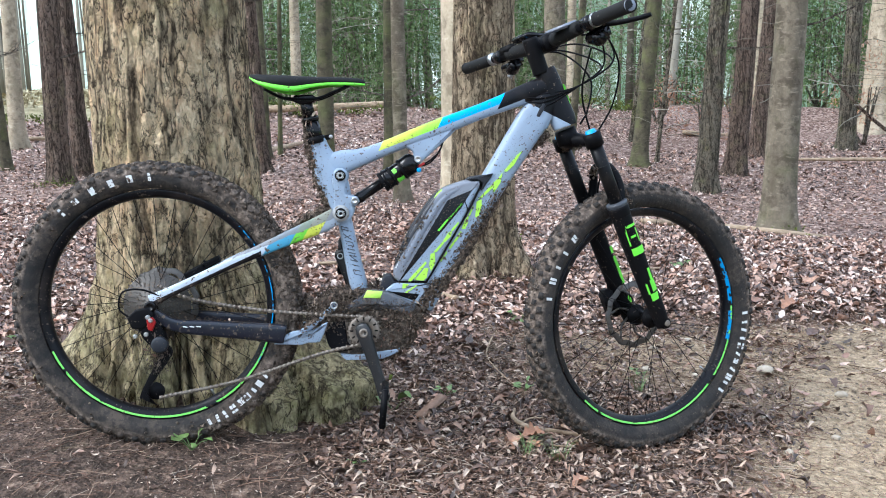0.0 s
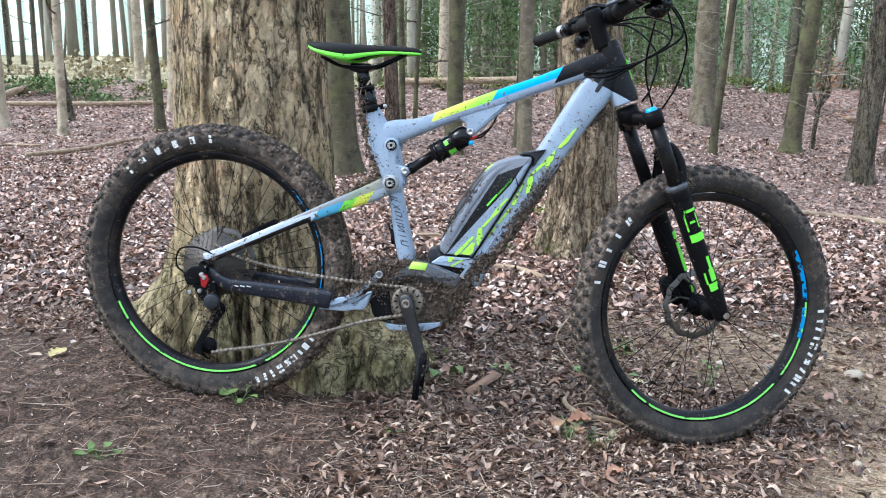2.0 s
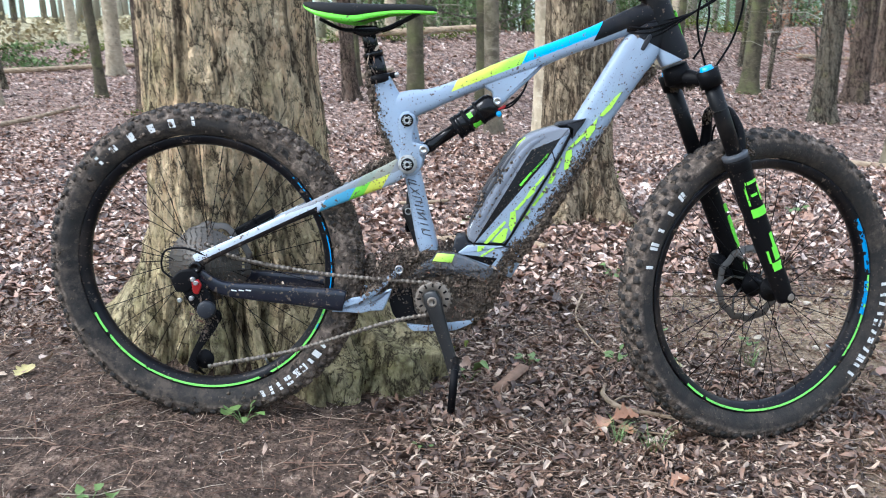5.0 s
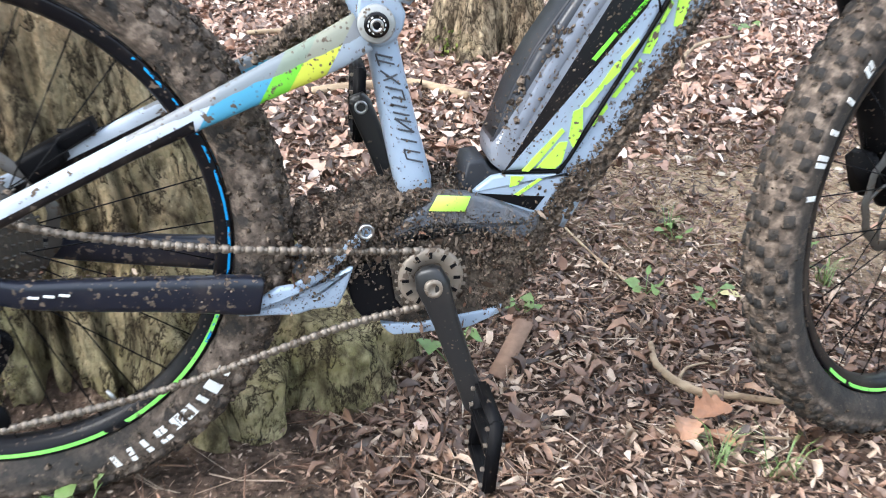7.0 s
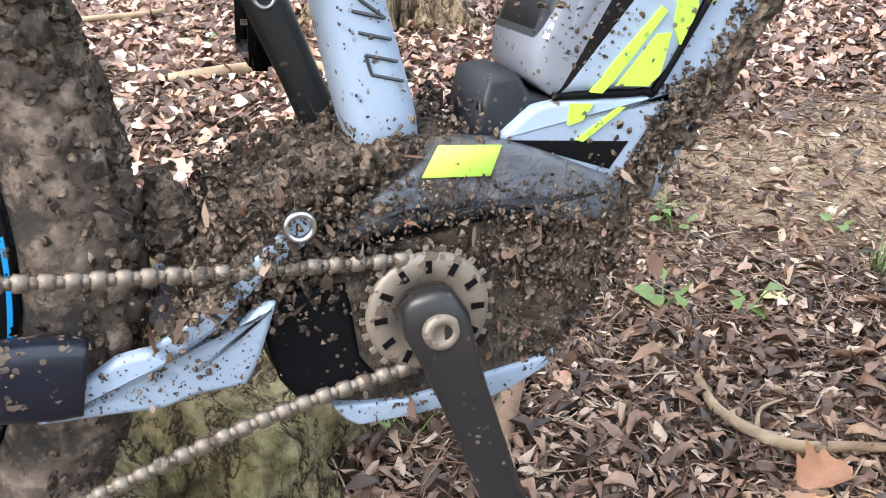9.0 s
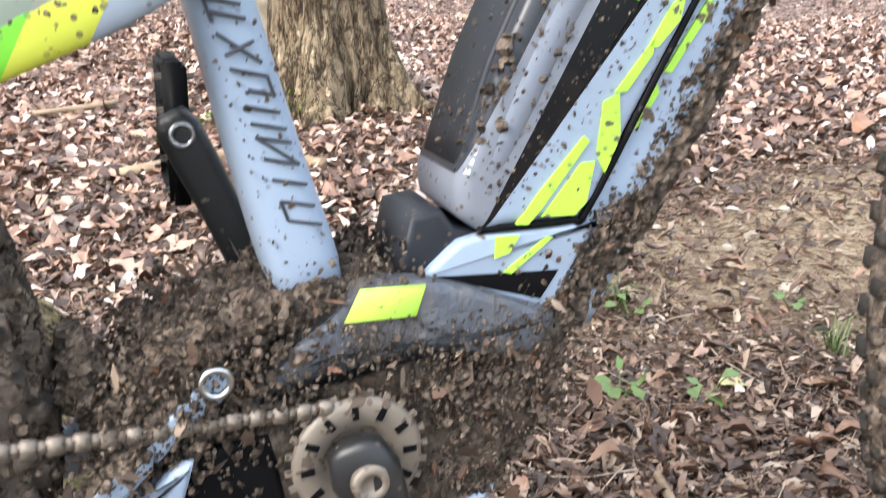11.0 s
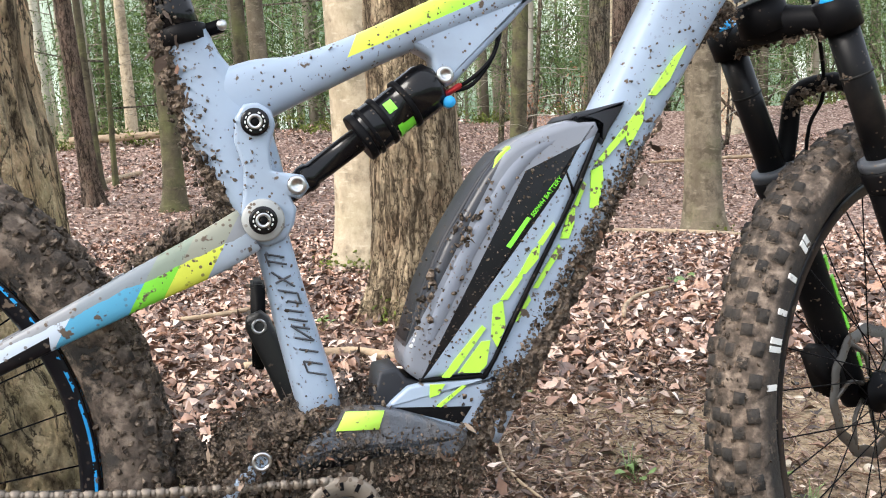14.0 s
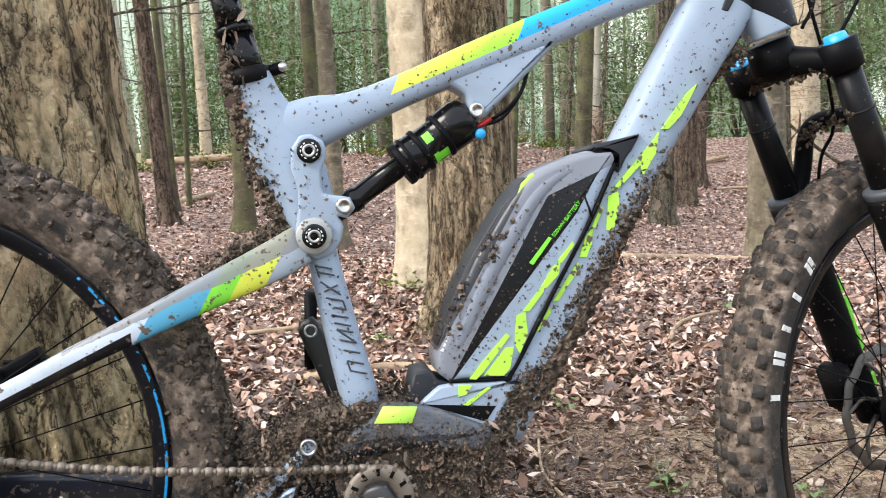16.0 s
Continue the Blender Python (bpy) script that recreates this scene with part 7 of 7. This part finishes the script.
one_leaf(1.413, 3.464, 0.09, 20, M["orange_leaf"], "orange dead leaf on the litter", 8, 0.02, 1.4)
one_leaf(1.662, 3.931, 0.09, 75, M["orange_leaf"], "orange dead leaf on the litter", 9, 0.02, 1.4)


def seedling(x, y, size, leaves, label, seed):
    """A small green plant: thin stems with a leaf each."""
    rng = random.Random(seed)
    pl = tagged(new("seedling"), label, "plant", "green seedlings")
    z = gh(x, y)
    for k in range(leaves):
        a = 2 * math.pi * k / leaves + rng.uniform(-0.4, 0.4)
        reach, high = size * rng.uniform(0.4, 0.9), size * rng.uniform(0.25, 0.7)
        tip = Vector((x + reach * math.cos(a), y + reach * math.sin(a), z + high))
        part("stem", tube([Vector((x, y, z)), Vector((x, y, z)) * 0.4 + tip * 0.6 + Vector((0, 0, high * 0.2)), tip], [0.0012, 0.001, 0.0008], 5, 3), M["green_leaf"], pl)
        rs = np.random.RandomState(seed * 10 + k)
        s = leaf_shapes(rs, 1, size * 0.62, size * 0.62)[0]
        s[:, 1] *= 1.7
        m = Matrix.Translation(tip) @ pose(0, 0, 0, rng.uniform(-15, 15), rng.uniform(-20, 10), math.degrees(a))
        part("leaf", ([m @ Vector(v) for v in s], LEAF_CELLS), M["green_leaf"], pl)
    return pl


for k, (x, y, s, nl) in enumerate([(-0.615, 2.08, 0.055, 6), (-0.81, 1.74, 0.05, 5), (0.022, 2.545, 0.04, 5), (0.264, 2.599, 0.05, 5), (0.363, 2.558, 0.055, 4), (0.384, 2.793, 0.04, 4), (-0.127, 2.397, 0.07, 2), (-0.2, 2.05, 0.025, 4), (0.647, 2.75, 0.035, 4), (0.30, 3.35, 0.05, 5), (-0.3, 4.05, 0.05, 5), (-0.15, 4.12, 0.06, 5), (1.2, 4.4, 0.06, 5), (-6.2, 9.6, 0.09, 6), (-1.6, 3.1, 0.05, 4)]):
    seedling(x, y, s, nl, "small green seedling sprouting from the soil", k + 1)
for k, (x, y) in enumerate([(0.231, 2.147), (0.31, 2.12), (0.384, 2.83), (0.62, 2.62)]):
    rng = random.Random(40 + k)
    tuft = tagged(new("grass_tuft"), "thin tuft of green grass on the soil", "grass", "grass tufts")
    blades = []
    for b in range(22):
        a, l = rng.uniform(0, 6.28), rng.uniform(0.03, 0.075)
        p = Vector((x + rng.gauss(0, 0.008), y + rng.gauss(0, 0.008), gh(x, y)))
        d = Vector((math.cos(a), math.sin(a), 0))
        q = Vector((-d.y, d.x, 0)) * 0.0011
        blades.append(([p - q, p + q, p + d * l * 0.35 + Vector((0, 0, l * 0.7)) + q * 0.7, p + d * l * 0.35 + Vector((0, 0, l * 0.7)) - q * 0.7, p + d * l * 0.8 + Vector((0, 0, l * 0.8))], [(0, 1, 2, 3), (3, 2, 4)]))
    tagged(part("blade_tuft", joined(*blades), M["green_leaf"], tuft), kind="stuff")

# moss pads
rng = random.Random(8)
for x, y, r, n_l, words in ((0.02, 5.47, 0.12, 420, "cushion of moss at a trunk's foot"), (-0.255, 2.52, 0.05, 300, "cushion of moss beside a root"), (0.19, 5.40, 0.14, 420, "cushion of moss at a trunk's foot"), (0.10, 4.10, 0.06, 240, "thin moss at a rough trunk's foot"), (2.98, 7.85, 0.16, 300, "cushion of moss at a beech's foot"), (-3.7, 8.4, 0.2, 160, "cushion of moss at a trunk's foot")):
    places = [(x + rng.gauss(0, r * 0.6), y + rng.gauss(0, r * 0.35), gh(x, y) + abs(rng.gauss(0.02, 0.03))) for _ in range(n_l)]
    tagged(new("moss", mesh_from("moss", *lumps(places, [rng.uniform(0.004, 0.014) * min(1.0, 0.4 + 4 * r) for _ in places], rng), M["moss"], False)), words, "moss", kind="stuff")


# ---- undergrowth and far woods ----
def tuft_cloud(rs, count, centre, spread, size, thin=1.0):
    """A cloud of small leaf faces."""
    d = rs.normal(0, 1, (count, 3))
    clumps = rs.normal(0, 1, (max(4, count // 60), 3)) * 0.55
    p = clumps[rs.randint(0, len(clumps), count)] + d * 0.28
    p = p * np.array(spread) + np.array(centre)
    s = np.repeat(LEAF[None, [0, 5, 3, 8]], count, 0) * rs.uniform(0.5, 1.5, count)[:, None, None] * np.array([size, size * thin, size])
    return np.einsum("nij,nkj->nki", turns(rs, count, 0.8), s) + p[:, None, :]


def bush(x, y, spread, count, size, material, label, seed, name="evergreen_bush", category="bush"):
    rs = np.random.RandomState(seed)
    b = tagged(new(name), label, category, "undergrowth")
    z = gh(x, y)
    stems = [tube([Vector((x, y, z - 0.05)), Vector((x + rs.normal(0, spread[0] * 0.3), y + rs.normal(0, spread[1] * 0.3), z + spread[2] * 0.6)), Vector((x + rs.normal(0, spread[0] * 0.5), y + rs.normal(0, spread[1] * 0.5), z + spread[2] * 1.5))], [0.04, 0.025, 0.008], 6, 3) for _ in range(5)]
    for s in stems:
        part("stem", s, M["bark_far"], b)
    shape = tuft_cloud(rs, count, (x, y, z + spread[2]), spread, size, 0.5)
    part("foliage", scatter_mesh("foliage", shape, [(0, 1, 2), (0, 2, 3)], material), material, b)
    return b


GREEN_BUSHES = [(-4.8, 26, 1.3, 2.4), (-2.7, 25, 1.3, 2.8), (-0.6, 27, 1.5, 3.2), (1.4, 25, 1.2, 3.0), (3.0, 30, 1.3, 2.4), (7.2, 28, 1.6, 2.6), (9.2, 26, 1.6, 2.8), (11.4, 27.5, 1.8, 3.0), (13.6, 26, 1.8, 3.2), (16.0, 27, 2.0, 3.2), (18.6, 27, 2.0, 3.0),
                (-1.6, 33, 2.0, 3.4), (5.4, 36, 2.0, 2.6), (10.2, 33, 2.2, 4.0), (15.2, 34, 2.4, 4.2), (20.5, 33, 2.4, 4.0), (-4.5, 36, 2.2, 3.6)]
for k, (x, y, w, h) in enumerate(GREEN_BUSHES):
    bush(x, y, (w, w * 0.8, h * 0.9), 11000, 0.13, M["ivy"], "feathery dark evergreen bush among the trunks", 60 + k)
for k, (x, y, w, h) in enumerate([(5.4, 18.9, 0.6, 0.75), (6.3, 19.6, 0.6, 0.7), (8.7, 18.6, 0.5, 0.8), (4.7, 20.0, 0.5, 0.7)]):
    bush(x, y, (w, w * 0.7, h), 420, 0.085, M["rust_leaf"], "young beech holding rust-coloured dead leaves", 90 + k, "beech_sapling", "sapling")

# moss, ivy and dead stems along the crest of the bank
rs = np.random.RandomState(12)
shapes = []
for x in np.arange(-20, 16, 0.55):
    line, top = bank_line(x)
    if noise.noise((x * 0.7, 1.5, 3.0)) > -0.15:
        shapes.append(tuft_cloud(rs, 260, (x + rs.uniform(-0.2, 0.2), line + rs.uniform(-0.9, 0.0), gh(x, line - 0.3) + rs.uniform(0.0, 0.12)), (0.45, 0.34, 0.13), 0.06))
tagged(new("undergrowth", scatter_mesh("undergrowth", np.concatenate(shapes), [(0, 1, 2), (0, 2, 3)], M["moss"])), "low moss and ivy along the crest of the bank", "undergrowth", kind="stuff")
shapes = []
for k in range(14):
    x, y = -8.7 + rs.normal(0, 0.75), 13.6 + rs.normal(0, 0.35)
    shapes.append(tuft_cloud(rs, 260, (x, y, gh(x, y) + 0.12), (0.42, 0.35, 0.16), 0.06))
tagged(new("bramble_mound", scatter_mesh("bramble_mound", np.concatenate(shapes), [(0, 1, 2), (0, 2, 3)], M["ivy"])), "dark green mossy mound of bramble on the bank", "undergrowth", kind="stuff")

shapes = []
for k in range(46):
    x = -7.0 - 17.0 * rs.random()
    y = bank_line(x)[0] + 1.0 + 16.0 * rs.random() ** 1.3
    shapes.append(tuft_cloud(rs, 170, (x, y, gh(x, y) + 0.15), (0.9, 0.6, 0.22), 0.13))
tagged(new("dry_grass", scatter_mesh("dry_grass", np.concatenate(shapes), [(0, 1, 2), (0, 2, 3)], M["straw"])), "tall pale dry grass in the field beyond the bank", "grass", kind="stuff")

n = Nodes("far_trunks", 0.9, 0, 0.2)
M["far_trunks"] = n.done(n.mix(n.ramp(n.noise(6, 5, stretch=(1, 1, 0.2)), (0.35, 0.0), (0.7, 0.5)), n.ramp(n.island(), (0.0, (0.11, 0.095, 0.07)), (0.5, (0.22, 0.195, 0.145)), (0.85, (0.36, 0.33, 0.26)), (1.0, (0.5, 0.47, 0.39))), (0.10, 0.09, 0.06)))
rng = random.Random(21)
pieces = []
for k in range(230):
    y = 24 + 46 * rng.random()
    x = rng.uniform(-0.8, 0.75) * y + 0.05 * y
    if x < -0.22 * y and (y < 27 or rng.random() < 0.3):
        continue
    r = rng.uniform(0.05, 0.17)
    z, top = gh(x, y) - 0.1, rng.uniform(9, 16)
    lx, ly = rng.gauss(0, 0.6), rng.gauss(0, 0.4)
    pieces.append(tube([Vector((x, y, z)), Vector((x + lx * 0.3, y + ly * 0.3, z + top * 0.4)), Vector((x + lx, y + ly, z + top))], [r * 1.2, r * 0.85, r * 0.25], 8, 3))
tagged(new("far_woods", mesh_from("far_woods", *joined(*pieces), M["far_trunks"])), "many slender trunks receding into the wood", "woods", kind="stuff")
pieces = []
for k in range(900):
    y = 13 + 16 * rng.random()
    x = rng.uniform(-0.4, 0.6) * y
    z = gh(x, y) + rng.uniform(0.5, 3.8)
    a, l = rng.uniform(0, 6.28), rng.uniform(0.5, 1.6)
    d = Vector((math.cos(a), math.sin(a), rng.uniform(-0.35, 0.25)))
    p = Vector((x, y, z))
    pieces.append(tube([p, p + d * l * 0.5 + Vector((0, 0, rng.uniform(-0.1, 0.1))), p + d * l + Vector((rng.gauss(0, 0.15), rng.gauss(0, 0.15), rng.uniform(-0.25, 0.1)))], [0.007, 0.005, 0.002], 4, 2))
tagged(new("brushwood", mesh_from("brushwood", *joined(*pieces), M["far_trunks"])), "pale dead side branches between the trunks", "branches", kind="stuff")

# ---- single leaves lying on top of the litter, nearest the camera ----
shared = []
for k in range(8):
    shared.append(mesh_from("leaf", *lobed_leaf(0.062, 1.0 + 0.1 * (k % 4), 200 + k), M["dead_leaf_one"]))
rs = np.random.RandomState(77)
for k, (x, y, z) in enumerate(sow(rs, 300, 3.0, 5.0, 0.35, 1.0, lambda x, y: 0.25 + 0.75 * cover(x, y))):
    ob = new("leaf", shared[k % 8])
    ob.parent = litter
    ob.matrix_local = pose(x, y, z + 0.014, rs.normal(0, 14), rs.normal(0, 14), rs.uniform(0, 360)) @ Matrix.Scale(rs.uniform(0.7, 1.35), 4)
